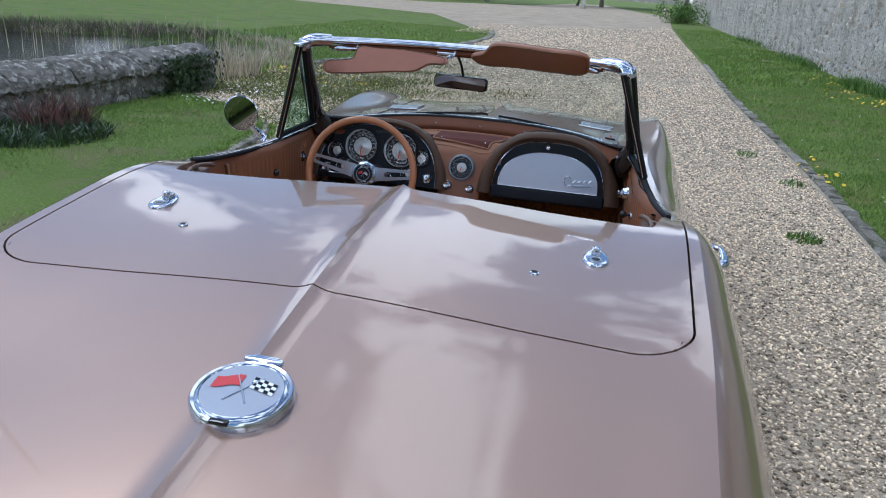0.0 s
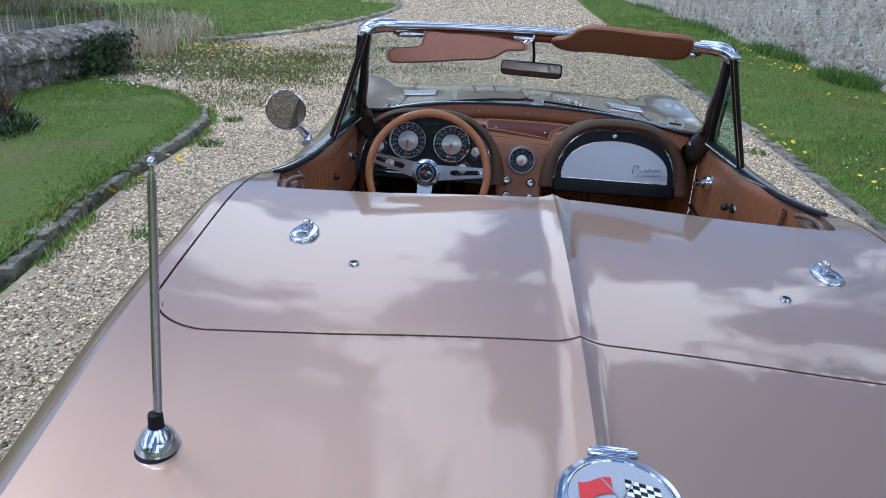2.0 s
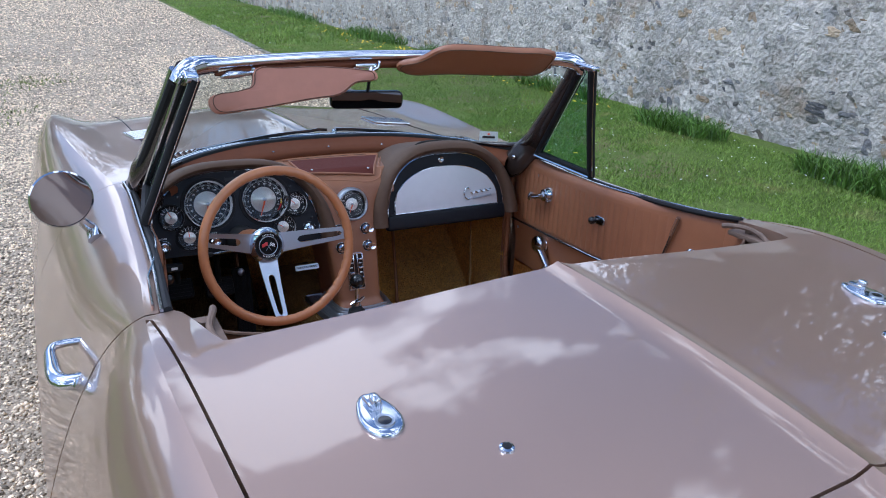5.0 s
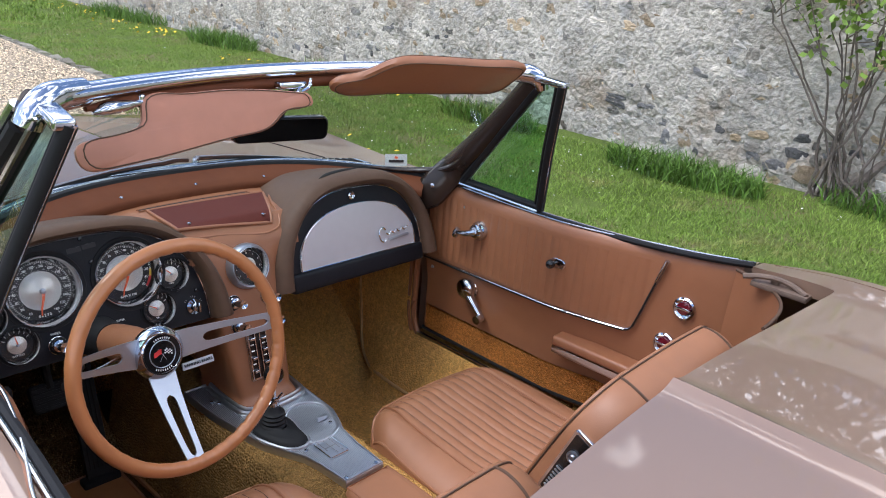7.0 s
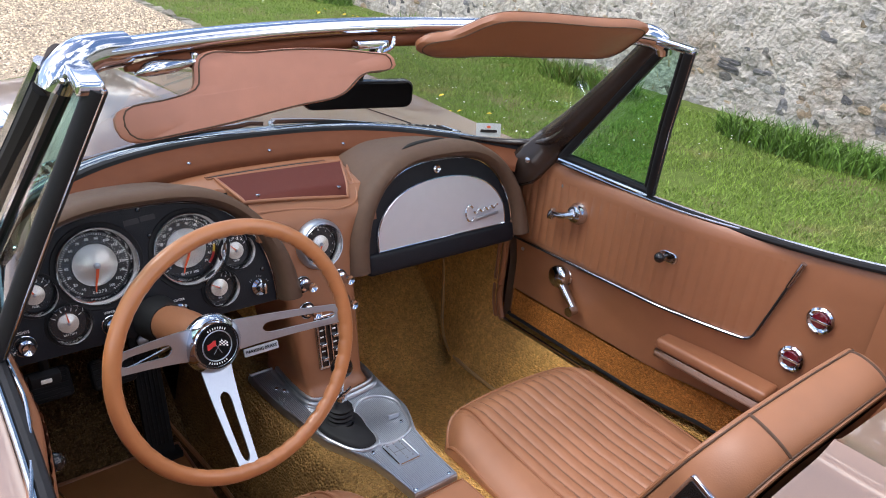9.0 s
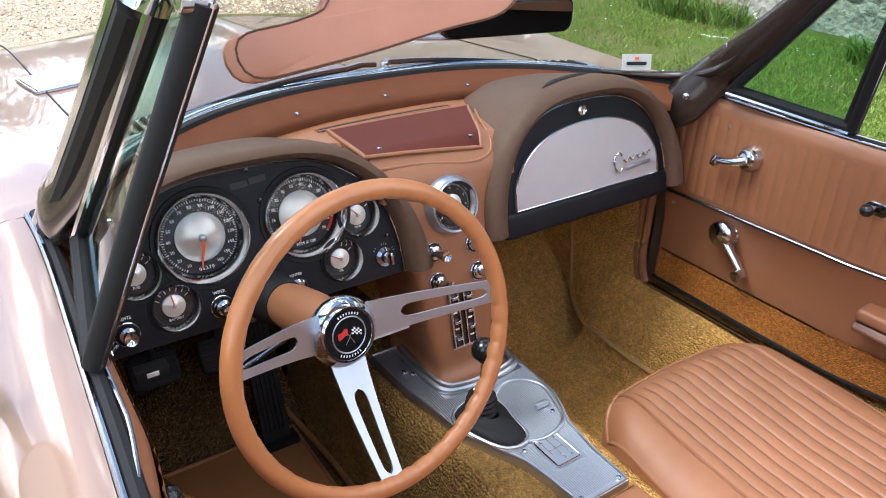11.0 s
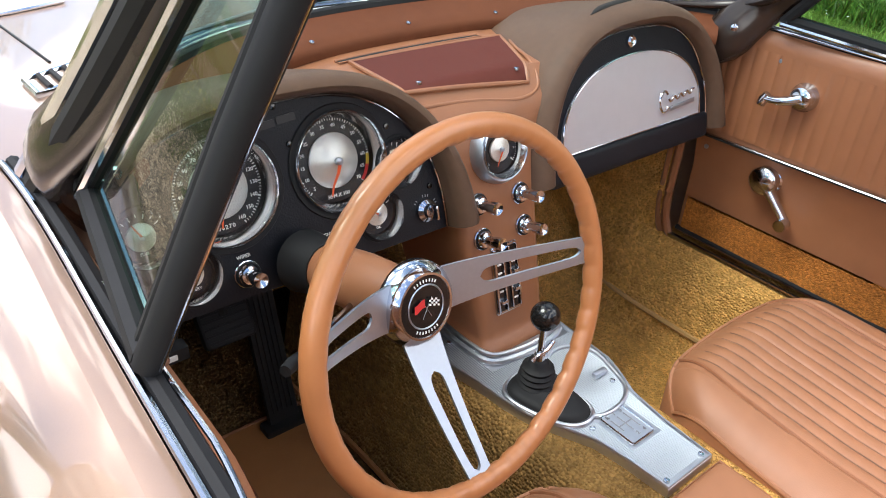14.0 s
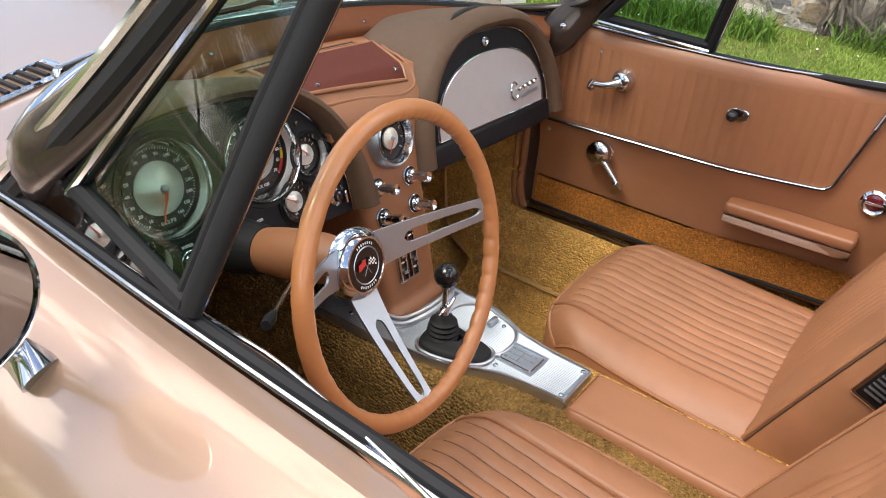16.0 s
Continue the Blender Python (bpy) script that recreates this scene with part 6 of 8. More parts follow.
# ---- shifter plate ----
PLATE_Z = 0.511
plate_r = [(0.030, 0.962), (0.033, 1.045), (0.042, 1.105), (0.062, 1.150), (0.072, 1.178), (0.074, 1.235), (0.078, 1.32), (0.080, 1.44)]
plate_l = [(-0.148, 1.44), (-0.147, 1.38), (-0.143, 1.31), (-0.134, 1.255), (-0.129, 1.205), (-0.121, 1.165), (-0.099, 1.118), (-0.079, 1.075), (-0.072, 1.03), (-0.067, 0.962)]
plate_o = plate_r + plate_l


def on_tunnel(x, y, up=0.0):
    return np.array((x, y, PLATE_Z - 0.004 + up))


pm2 = Matrix.Translation((0, 0, PLATE_Z))
cplate = part("console_plate", plate(plate_o, pm2, 0.016, 0.004), ALU, car, "ribbed cast aluminium console plate")
ash_o = [(-0.030, 1.218), (-0.006, 1.236), (0.022, 1.240), (0.044, 1.230), (0.062, 1.202), (0.054, 1.158), (0.040, 1.121), (0.021, 1.106), (-0.046, 1.106)]
boot_o = [(-0.113, 1.217), (-0.098, 1.227), (-0.060, 1.228), (-0.034, 1.208), (-0.037, 1.150), (-0.046, 1.112), (-0.064, 1.106), (-0.084, 1.112), (-0.106, 1.146), (-0.117, 1.180)]


def in_outline(o, x, y):
    """Whether a point lies inside a closed outline."""
    inside = False
    for (x0, y0), (x1, y1) in zip(o, o[1:] + o[:1]):
        if (y0 > y) != (y1 > y) and x < x0 + (y - y0) / (y1 - y0) * (x1 - x0):
            inside = not inside
    return inside


# fine lengthwise ribs wherever the plate is neither opened nor framed
ribs = []
for i in range(62):
    x = -0.146 + 0.0037 * i
    run = []
    for y in np.arange(0.972, 1.436, 0.004):
        clear = in_outline(plate_o, x - 0.005, y) and in_outline(plate_o, x + 0.005, y) and not in_outline(boot_o, x, y)
        clear = clear and not (abs(x + 0.021) < 0.031 and abs(y - 1.068) < 0.036) and not (-0.100 < x < 0.066 and y > 1.262)
        clear = clear and all(abs(math.hypot(x - a, y - b)) > 0.002 for a, b in ash_o)
        if clear:
            run.append(y)
        if run and (not clear or y > 1.431):
            if run[-1] - run[0] > 0.007:
                ribs.append(tube([on_tunnel(x, run[0], 0.0042), on_tunnel(x, run[-1], 0.0042)], 0.00105, 4))
            run = []
part("rib", join(*ribs), STEEL, cplate)
part("plate_bead", tube(np.array([on_tunnel(x + (0.0022 if x < -0.02 else -0.0022), np.clip(y, 0.965, 1.437), 0.0048) for x, y in plate_o]), 0.0026, 6, closed=True), ALU, cplate)
for x, y in ((-0.058, 0.973), (0.018, 0.973), (-0.066, 1.092), (0.034, 1.140), (-0.121, 1.365), (-0.110, 1.352), (0.070, 1.36)):
    part("screw", lathe([(0.0045, 0), (0.004, 0.003), (0, 0.0035)], Matrix.Translation(on_tunnel(x, y, 0.004)), 10), CHROME, cplate)
part("shift_pattern", plate(rounded(0.046, 0.060, 0.004), pm2 @ Matrix.Translation((-0.021, 1.068, 0.0022)), 0.003, 0.001), ALU, cplate)
part("pattern_frame", tube(np.array([(pm2 @ Vector((-0.021 + x, 1.068 + y, 0.0026)))[:] for x, y in rounded(0.046, 0.060, 0.004)]), 0.0012, 5, closed=True), CHROME, cplate)
part("pattern_mark", join(*[plate([(x0, y0), (x1, y0), (x1, y1), (x0, y1)], pm2 @ Matrix.Translation((-0.021, 1.068, 0.0028)), 0.0005) for x0, x1, y0, y1 in ((-0.0145, -0.0130, -0.006, 0.018), (-0.0008, 0.0008, -0.012, 0.018), (0.0130, 0.0145, -0.012, 0.018), (-0.014, 0.014, 0.002, 0.0036))]), GREY_PRINT, cplate)
part("lettering", join(*[words(t, 0.0085, pm2 @ Matrix.Translation((-0.021 + x, 1.068 + y, 0.0030))) for t, x, y in (("R", -0.0138, 0.0235), ("1", 0.0, 0.0235), ("3", 0.0138, 0.0235), ("2", 0.0, -0.0195), ("4", 0.0138, -0.0195))]), GREY_PRINT, cplate)
# the raised frame round the ashtray, its sunk lid and finger tab
frame_line = path_points([on_tunnel(x, y, 0.006) for x, y in ash_o], 70, closed=True)
part("ashtray_rim", tube(frame_line, 0.0034, 8, closed=True), ALU, cplate, "raised cast rim round the ashtray")
part("ashtray_tab", box(0.026, 1.160, 0.006, 0.026, 0.009, 0.010, 0.002, pm2), ALU, cplate)
border = path_points([on_tunnel(x, y, 0.006) for x, y in boot_o], 60, closed=True)
mid_b = border.mean(0)
part("bright_border", tube(mid_b + (border - mid_b) * (1.05, 1.03, 1), 0.0042, 8, closed=True), ALU, cplate)
boot_line = path_points([(x, y, 0) for x, y in boot_o], 44, closed=True)[:, :2]
bc_ = np.array((-0.074, 1.197))
rings = []
for k, h in ((1.0, 0.002), (0.97, 0.008), (0.88, 0.013), (0.70, 0.014), (0.52, 0.017), (0.40, 0.020)):
    rings.append(np.c_[bc_ + (boot_line - bc_) * k, np.full(len(boot_line), h)])
boot_skirt = moved(sheet(np.array(rings), closed_v=True), pm2)
bellows = lathe([(0.026, 0.012), (0.029, 0.017), (0.025, 0.021), (0.0275, 0.026), (0.0235, 0.030), (0.026, 0.035), (0.022, 0.039), (0.0235, 0.044), (0.016, 0.048), (0.014, 0.056), (0.010, 0.058)], pm2 @ Matrix.Translation((-0.074, 1.197, 0)), 32)
shifter = part("gear_lever_boot", join(boot_skirt, bellows), BLACK, car, "black rubber gear lever boot with bellows folds", smooth=50)
LB = Vector((-0.074, 1.197, 0.560))
LT = Vector((-0.073, 1.199, 0.643))
part("lever", tube(np.array([LB[:], LB.lerp(LT, 0.9)[:]]), [0.0055, 0.0045], 12), CHROME, shifter)
part("reverse_lockout", join(tube(np.array([(LB + Vector((-0.020, -0.004, 0.016)))[:], (LB + Vector((-0.006, -0.006, 0.026)))[:], (LB + Vector((0.006, -0.006, 0.026)))[:], (LB + Vector((0.020, -0.004, 0.034)))[:]]), 0.0035, 8), lathe([(0.0085, 0), (0.0085, 0.022), (0.007, 0.026)], Matrix.Translation(LB + Vector((0, 0, -0.004))), 16), box(0.007, -0.002, 0.006, 0.005, 0.010, 0.030, 0.001, Matrix.Translation(LB))), CHROME, shifter)
part("shift_knob", lathe([(0.004, -0.021)] + [(0.0212 * math.cos(a), 0.0212 * math.sin(a)) for a in np.linspace(-1.35, 1.5, 16)] + [(0.001, 0.0212)], Matrix.Translation(LT), 28), BLACK_GLOSS, shifter, "glossy black ball shift knob")

# ---- pedals ----
for x, y, z, w, h in ((-0.500, 1.560, 0.545, 0.085, 0.062), (-0.378, 1.570, 0.530, 0.085, 0.062)):
    pmx = facing((x, y, z), (0, -0.80, 0.60))
    ped = part("pedal", plate(rounded(w, h, 0.010), pmx, 0.016, 0.005), BLACK, car, "black ribbed rubber pedal pad")
    part("rib", join(*[box(0, -0.022 + 0.011 * i, 0.001, w * 0.86, 0.004, 0.004, 0.001, pmx) for i in range(5)]), BLACK, ped)
    part("arm", tube(np.array([(x, y + 0.012, z + 0.01), (x + 0.01, y + 0.10, z + 0.14), (x + 0.01, y + 0.14, z + 0.25)]), 0.009, 8), DARK, ped)
gpm = facing((-0.297, 1.600, 0.41), (0.0, -0.96, 0.28))
gas = part("accelerator", plate(rounded(0.056, 0.30, 0.010), gpm, 0.012, 0.004), BLACK, car, "long black ribbed accelerator pedal")
part("rib", join(*[box(-0.018 + 0.009 * i, 0.01, 0.001, 0.0035, 0.24, 0.003, 0.001, gpm) for i in range(5)]), BLACK, gas)
part("heel_hinge", box(-0.297, 1.565, 0.275, 0.085, 0.035, 0.018, 0.006), BLACK, gas)
part("pivot_bolt", lathe([(0.012, 0), (0.012, 0.006), (0.007, 0.009)], gpm @ Matrix.Translation((0, 0.135, 0)), 14), STEEL, gas)
hrel = part("hood_release_tag", box(-0.538, 1.345, 0.700, 0.045, 0.02, 0.018, 0.003), BLACK, car)
part("print_bar", box(-0.538, 1.3345, 0.700, 0.016, 0.002, 0.007, 0.0005), WHITE, hrel)

# ---- the car: seats, armrest, doors ----
def seat(xc, back_by):
    """A bucket seat: pleated cushion and leaning back, each with bolsters and piping."""
    W, Y0, Y1, PITCH = 0.232, 0.60 - back_by, 1.120 - back_by, 0.0250
    nu, nv = 217, 60
    rows = []
    for v in np.linspace(0, 1, nv):
        row = []
        for u in np.linspace(-1, 1, nu):
            front = 0.018 * abs(u) ** 2 + 0.040 * abs(u) ** 9
            y = Y0 + v * (Y1 - front - Y0)
            half = W * (0.94 + 0.06 * math.sin(math.pi * min(v * 1.05, 1)) - 0.03 * max(0, v - 0.75) ** 1 * 2 - 0.06 * max(0, (v - 0.86) / 0.14) ** 3)
            x = u * half
            edge = max(abs(u), 0)
            z = 0.543 - 0.036 * max(0, (edge - 0.70) / 0.30) ** 2.2 - 0.036 * max(0, (v - 0.86) / 0.14) ** 2.2 - 0.030 * (1 - v) - 0.012 * (1 - (u * 1.0) ** 2) * (1 - abs(2 * v - 1))
            if abs(x) < 0.150 and v < 0.985:
                ph = ((x + 0.150) / PITCH) % 1.0
                z -= 0.0046 * (1 - math.sin(math.pi * ph) ** 0.55) * min(1, (0.985 - v) * 14)
            if 0.150 <= abs(x) < 0.158:
                z -= 0.003
            row.append((xc + x, y, z))
        rows.append(row)
    top = np.array(rows)
    ring = np.vstack([top[0], top[1:, -1], top[-1, -2::-1], top[-2:0:-1, 0]])
    cen = ring.mean(0)
    drop = [ring]
    for k, (o, dz) in enumerate(((1.012, -0.02), (1.010, -0.07), (0.985, -0.13))):
        q = cen + (ring - cen) * (o, o, 1)
        q[:, 2] = np.minimum(ring[:, 2] + dz, 0.515 + dz)
        drop.append(q)
    cushion = part("seat_cushion", join(sheet(top), sheet(np.array(drop), closed_v=True, flip=False)), LEATHER, car, "tan leather seat cushion with lengthwise pleats", smooth=60)
    part("piping", tube(ring + (0, 0, 0.001), 0.0036, 6, closed=True), LEATHER, cushion)
    for sg in (-1, 1):
        j = int((0.154 * sg / W + 1) / 2 * (nu - 1))
        part("seam", tube(top[2:, j] + (0, 0, 0.001), 0.0032, 6), VINYL, cushion)
    grooves = []
    for g in range(1, 12):
        gx_ = xc - 0.150 + PITCH * g
        grooves.append(np.array([(gx_, np.interp(gx_, r[:, 0], r[:, 1]), np.interp(gx_, r[:, 0], r[:, 2])) for r in top[2:57]]))
    part("stitching", join(*[tube(g, 0.0010, 4) for g in grooves]), PADDING, cushion)
    # the back: a boxed squab with piped edges, leaning to the rear
    H, LEAN, R = 0.408, radians(22), 0.105
    bm_ = Matrix.Translation((xc, 0.668 - back_by * 0.4, 0.47)) @ Matrix.Rotation(LEAN, 4, "X")
    outl = [(W * (0.97 + 0.03 * v), v * (H - R)) for v in np.linspace(0, 1, 18)]
    outl += [(W - R + R * math.cos(a), H - R + R * math.sin(a)) for a in np.linspace(0, math.pi / 2, 16)[1:]]
    outl += [(x, H + 0.006 * (1 - (x / (W - R)) ** 2)) for x in np.linspace(W - R, 0, 10)[1:]]
    outl = np.array(outl + [(-x, z) for x, z in outl[::-1][1:]])

    def squab(k, z):
        """Half the squab's thickness: fuller low down, thinner at the head."""
        return 0.054 - 0.016 * np.clip(z / H, 0, 1) ** 1.5

    def ring(inset, depth):
        c = np.array((0.0, 0.16))
        o = c + (outl - c) * (1 - inset)
        return np.c_[o[:, 0], depth * squab(0, o[:, 1]), o[:, 1]]

    bands = [ring(0.07, -1.12), ring(0.035, -1.08)] + [ring(0.012 - 0.050 * math.cos(a), 1.02 * math.sin(a)) for a in np.linspace(-1.45, 1.45, 13)] + [ring(0.035, 1.08), ring(0.07, 1.12)]
    shell = sheet(np.array(bands))
    # the front face: pleats between two plain bolsters
    us, vs2 = np.linspace(-1, 1, 201), np.linspace(0, 1, 40)
    face = []
    for v in vs2:
        z = v * (H - 0.012)
        over = max(0.0, (z - (H - R)) / R)
        half = (W * (0.97 + 0.03 * v) if over == 0 else W - R + R * math.sqrt(max(0.0, 1 - over**2))) * 0.955
        row = []
        for u in us:
            x = u * half
            y = 1.10 * squab(0, z) + 0.012 * (1 - u * u) * math.sin(math.pi * min(1.0, v + 0.15))
            if abs(x) < 0.125 and z < 0.335:
                y -= 0.006 * (1 - math.sin(math.pi * (((x + 0.125) / 0.0208) % 1.0)) ** 0.55) * min(1.0, (0.335 - z) * 40)
            row.append((x, y, z))
        face.append(row)
    rear = [[(u * W * 0.95 * (1.0 if v < 0.75 else math.sqrt(max(0.0, 1 - ((v - 0.75) / 0.26) ** 2)) * 0.45 + 0.55), -1.10 * squab(0, v * H) - 0.004, v * (H - 0.01)) for u in np.linspace(-1, 1, 15)] for v in np.linspace(0, 1, 20)]
    back = part("seat_back", moved(join(shell, sheet(np.array(face)), sheet(np.array(rear), flip=True)), bm_), LEATHER, car, "tan leather seat back with piped edges, leaning to the rear", smooth=50)
    for depth in (-1.02, 1.02):
        part("piping", tube(np.array([(bm_ @ Vector(p))[:] for p in ring(0.004, depth)]), 0.0038, 8), LEATHER, back)
        part("seam", tube(np.array([(bm_ @ Vector(p))[:] for p in ring(-0.012, depth * 0.93)]), 0.0016, 6), PADDING, back)
    # a seam over the top band on each side, and round the pleats
    for sg in (-1, 1):
        k = 30 if sg > 0 else len(outl) - 31
        part("seam", tube(np.array([(bm_ @ Vector(ring(0.011 - 0.050 * math.cos(a), 1.02 * math.sin(a))[k]))[:] for a in np.linspace(-1.4, 1.4, 13)]), 0.0026, 6), PADDING, back)
        hinge = bm_ @ pose(sg * (W * 1.040 + 0.001), 0.0, 0.268, 0, 90 * sg, 0)
        hg = part("side_trim", plate(rounded(0.150, 0.044, 0.004), hinge, 0.008, 0.002), CHROME, back, "chrome seat hinge trim")
        part("trim_inlay", plate(rounded(0.138, 0.034, 0.003), hinge @ Matrix.Translation((0, 0, 0.0008)), 0.001), BLACK_GLOSS, hg)
        part("button", lathe([(0.011, 0.001), (0.011, 0.005), (0.008, 0.006), (0.006, 0.004), (0.004, 0.007)], hinge @ Matrix.Translation((-sg * 0.030, 0, 0)), 18), STEEL, hg)
        part("finger_grip", join(*[box(-sg * (-0.008 - 0.008 * q), 0, 0.003, 0.003, 0.026, 0.003, 0.001, hinge) for q in range(7)]), STEEL, hg)
    part("seat_base", box(xc, 0.83 - back_by, 0.335, 0.36, 0.40, 0.17, 0.02), DARK, cushion)


seat(0.296, 0.0)
seat(-0.345, 0.045)
# soft lid between the seats
arm_top = part("centre_armrest", box(-0.020, 0.728, 0.467, 0.122, 0.46, 0.090, 0.022, None, 4), LEATHER, car, "padded tan leather tunnel armrest")
part("piping", tube(np.array([(-0.071, 0.952, 0.507), (0.031, 0.952, 0.507), (0.031, 0.510, 0.507), (-0.071, 0.510, 0.507)]), 0.0035, 6, closed=True), VINYL, arm_top)


# ---- doors ----
def panel_x(y, z):
    return 0.597 + 0.34 * np.clip(1.0 - y, 0, 1) ** 1.4 + 0.016 * ease((0.70 - z) / 0.10)


def door(s):
    def inner_x(y, z):
        """The inner panel; the driver's side sits a little farther out."""
        return np.minimum(panel_x(y, z), crown_x(y) - 0.034) + (0.008 if s < 0 else 0.0)

    ys = np.linspace(DOOR_REAR + 0.002, DOOR_FRONT - 0.002, 50)
    outer = side_shape(ys, s, False, np.r_[np.linspace(0, 0.9, 16), 0.96, 1.0, 1.03, 1.08, np.linspace(1.15, 1.77, 12)])
    # inner strip of the shoulder, from crown to window slot
    sx = np.array([[(s * (crown_x(y) - w), y, crown_z(y) + h) for w, h in ((0.0, 0.0), (0.010, 0.001), (0.022, 0.000), (0.024, -0.02))] for y in ys])
    inner = sheet(sx, flip=s > 0)
    dr = part("door", skirt(join(outer, inner), 0.010), PAINT, car, "metallic tan door with chrome belt moulding", smooth=30)
    # end faces of the shell
    for y in (ys[0], ys[-1]):
        v = np.linspace(0, 1.7, 12)
        x, z = body_side(v, np.full(12, y))
        endp = np.array([[(s * xx, y, zz), (s * min(xx, float(inner_x(y, zz)) + 0.01), y, zz)] for xx, zz in zip(x, z)])
        part("door_end", sheet(endp), PAINT, dr, smooth=0)
    belt = np.array([(s * (crown_x(y) - 0.026), y, crown_z(y) + 0.004) for y in ys])
    part("belt_moulding", tube(belt, 0.0034, 8), DARK_CHROME, dr, "bright belt moulding")
    part("window_seal", tube(belt + (-s * 0.010, 0, -0.002), 0.0075, 8), BLACK, dr)
    part("inner_moulding", tube(np.array([(s * (inner_x(y, 0.9) + 0.012), y, crown_z(y) + 0.006) for y in ys[2:-6]]), 0.0022, 8), DARK_CHROME, dr)
    # inner trim: plain lower panel, rolled top
    py = np.linspace(DOOR_REAR + 0.02, DOOR_FRONT - 0.035, 40)
    rows = []
    for y in py:
        t = float(crown_z(y)) + 0.002
        rows.append([(s * max(float(crown_x(y)) - 0.040, inner_x(y, t) + 0.020), y, t - 0.003), (s * (inner_x(y, t) + 0.012), y, t), (s * (inner_x(y, t) + 0.003), y, t - 0.008)] + [(s * inner_x(y, z), y, z) for z in np.linspace(t - 0.025, 0.445, 14)])
    trim = part("door_trim", sheet(np.array(rows), flip=s < 0), VINYL, dr, "tan vinyl inner door panel", smooth=50)
    # pleated upper insert
    yy = np.linspace(0.738, 1.405, 280)
    rows = []
    for y in yy:
        ph = ((y - 0.792) / 0.0242) % 1.0
        zz = np.linspace(max(0.703, 0.730 + 3.62 * (0.7755 - y)), float(crown_z(y)) - 0.030, 8)
        off = 0.0036 * (math.sin(math.pi * ph) ** 0.45) + 0.0008
        rows.append([(s * (inner_x(y, z) - off * min(1, 0.25 + 4 * (k / 7) * (1 - k / 7) + 0.6)), y, z) for k, z in enumerate(zz)])
    part("pleated_insert", sheet(np.array(rows), flip=s < 0), VINYL, trim, "pleated tan vinyl insert", smooth=70)
    line = [(y, 0.688 + 0.012 * (1.424 - y) / 0.64) for y in np.linspace(1.424, 0.800, 24)] + [(0.800 - 0.024 * math.sin(a), 0.724 - 0.024 * math.cos(a)) for a in np.linspace(0.2, 1.35, 8)] + [(0.7755 - 0.0475 * q, 0.722 + 0.172 * q) for q in np.linspace(0.05, 1, 10)]
    lp = np.array([(s * (float(inner_x(y, z)) - 0.005), y, z) for y, z in line])
    part("trim_moulding", tube(lp, 0.0060, 10, flat=0.7), CHROME, trim, "chrome moulding with dark centre groove")
    part("moulding_groove", tube(lp + (-s * 0.0046, 0, 0), 0.0022, 6), BLACK, trim)
    part("moulding_cap", tube(lp[-4:] + (-s * 0.002, 0, 0), 0.0072, 10, flat=0.8), CHROME, trim)
    cp = np.array([[(s * (inner_x(y, z) - 0.006), y, z) for z in np.linspace(0.464, 0.537, 8)] for y in np.linspace(0.60, 1.415, 40)])
    part("carpet_strip", skirt(sheet(cp, flip=s < 0), 0.004), CARPET_DOOR, trim, "orange pile carpet strip")
    part("lower_seal", tube(np.array([(s * (inner_x(y, 0.38) - 0.004), y, 0.457) for y in np.linspace(0.60, 1.425, 20)]), 0.0055, 8), BLACK, trim)

    def at_panel(y, z, up=(0, 0, 1)):
        return facing((s * (inner_x(y, z) + (0.018 if s < 0 else 0.0)), y, z), (-s, 0, 0.05), up)

    m = at_panel(1.234, 0.820)
    esc = part("door_latch_handle", lathe([(0.026, 0.002), (0.026, 0.009), (0.021, 0.016), (0.019, 0.024), (0.012, 0.028)], m, 30), CHROME, trim, "chrome inner door handle")
    e1 = m @ Vector((s * 0.0, 0, 0.020))
    tip = Vector((s * (inner_x(1.29, 0.82) - (0.030 if s > 0 else 0.014)), 1.290, 0.806))
    part("lever", tube(path_points([e1[:], (e1.lerp(tip, 0.5) + Vector((-s * 0.006, 0, -0.004)))[:], tip[:]], 10), np.linspace(0.013, 0.0085, 10), 12, flat=0.75), CHROME, esc)
    part("lever_grip", tube(np.array([(tip + Vector((0, 0.000, 0.008)))[:], (tip + Vector((0, 0.004, -0.002)))[:], (tip + Vector((0, 0.008, -0.014)))[:]]), [0.007, 0.010, 0.008], 12), CHROME, esc)
    m = at_panel(0.983, 0.812)
    lk = part("lock_escutcheon", plate(rounded(0.046, 0.026, 0.012), m @ Matrix.Translation((0, 0, 0.006)), 0.005, 0.003), CHROME, trim)
    part("lock_knob", lathe([(0.004, 0.004), (0.004, 0.016)] + [(0.0115 * math.cos(a), 0.026 + 0.0115 * math.sin(a)) for a in np.linspace(-1.2, 1.5, 10)], m @ Matrix.Translation((-s * 0.006, 0, 0)), 18), BLACK_GLOSS, lk, "black lock knob")
    m = at_panel(1.258, 0.645) @ Matrix.Translation((0, 0, -0.008))
    cr = part("window_crank", lathe([(0.029, 0.002), (0.029, 0.010), (0.0255, 0.013), (0.0255, 0.018), (0.028, 0.020), (0.028, 0.033), (0.0255, 0.036), (0.018, 0.0405), (0.0, 0.043)], m, 32), CHROME, trim, "chrome window crank")
    c1 = m @ Vector((0, 0, 0.026))
    c2 = Vector((c1.x + s * 0.004, c1.y - 0.063, c1.z - 0.066))
    part("crank_arm", tube(np.array([c1[:], c1.lerp(c2, 0.5)[:], c2[:]]), [0.018, 0.0125, 0.0105], 14, flat=0.7), CHROME, cr)
    part("crank_knob", tube(np.array([c2[:], (c2 + Vector((-s * 0.024, 0, 0)))[:]]), [0.011, 0.012], 12), CHROME, cr)
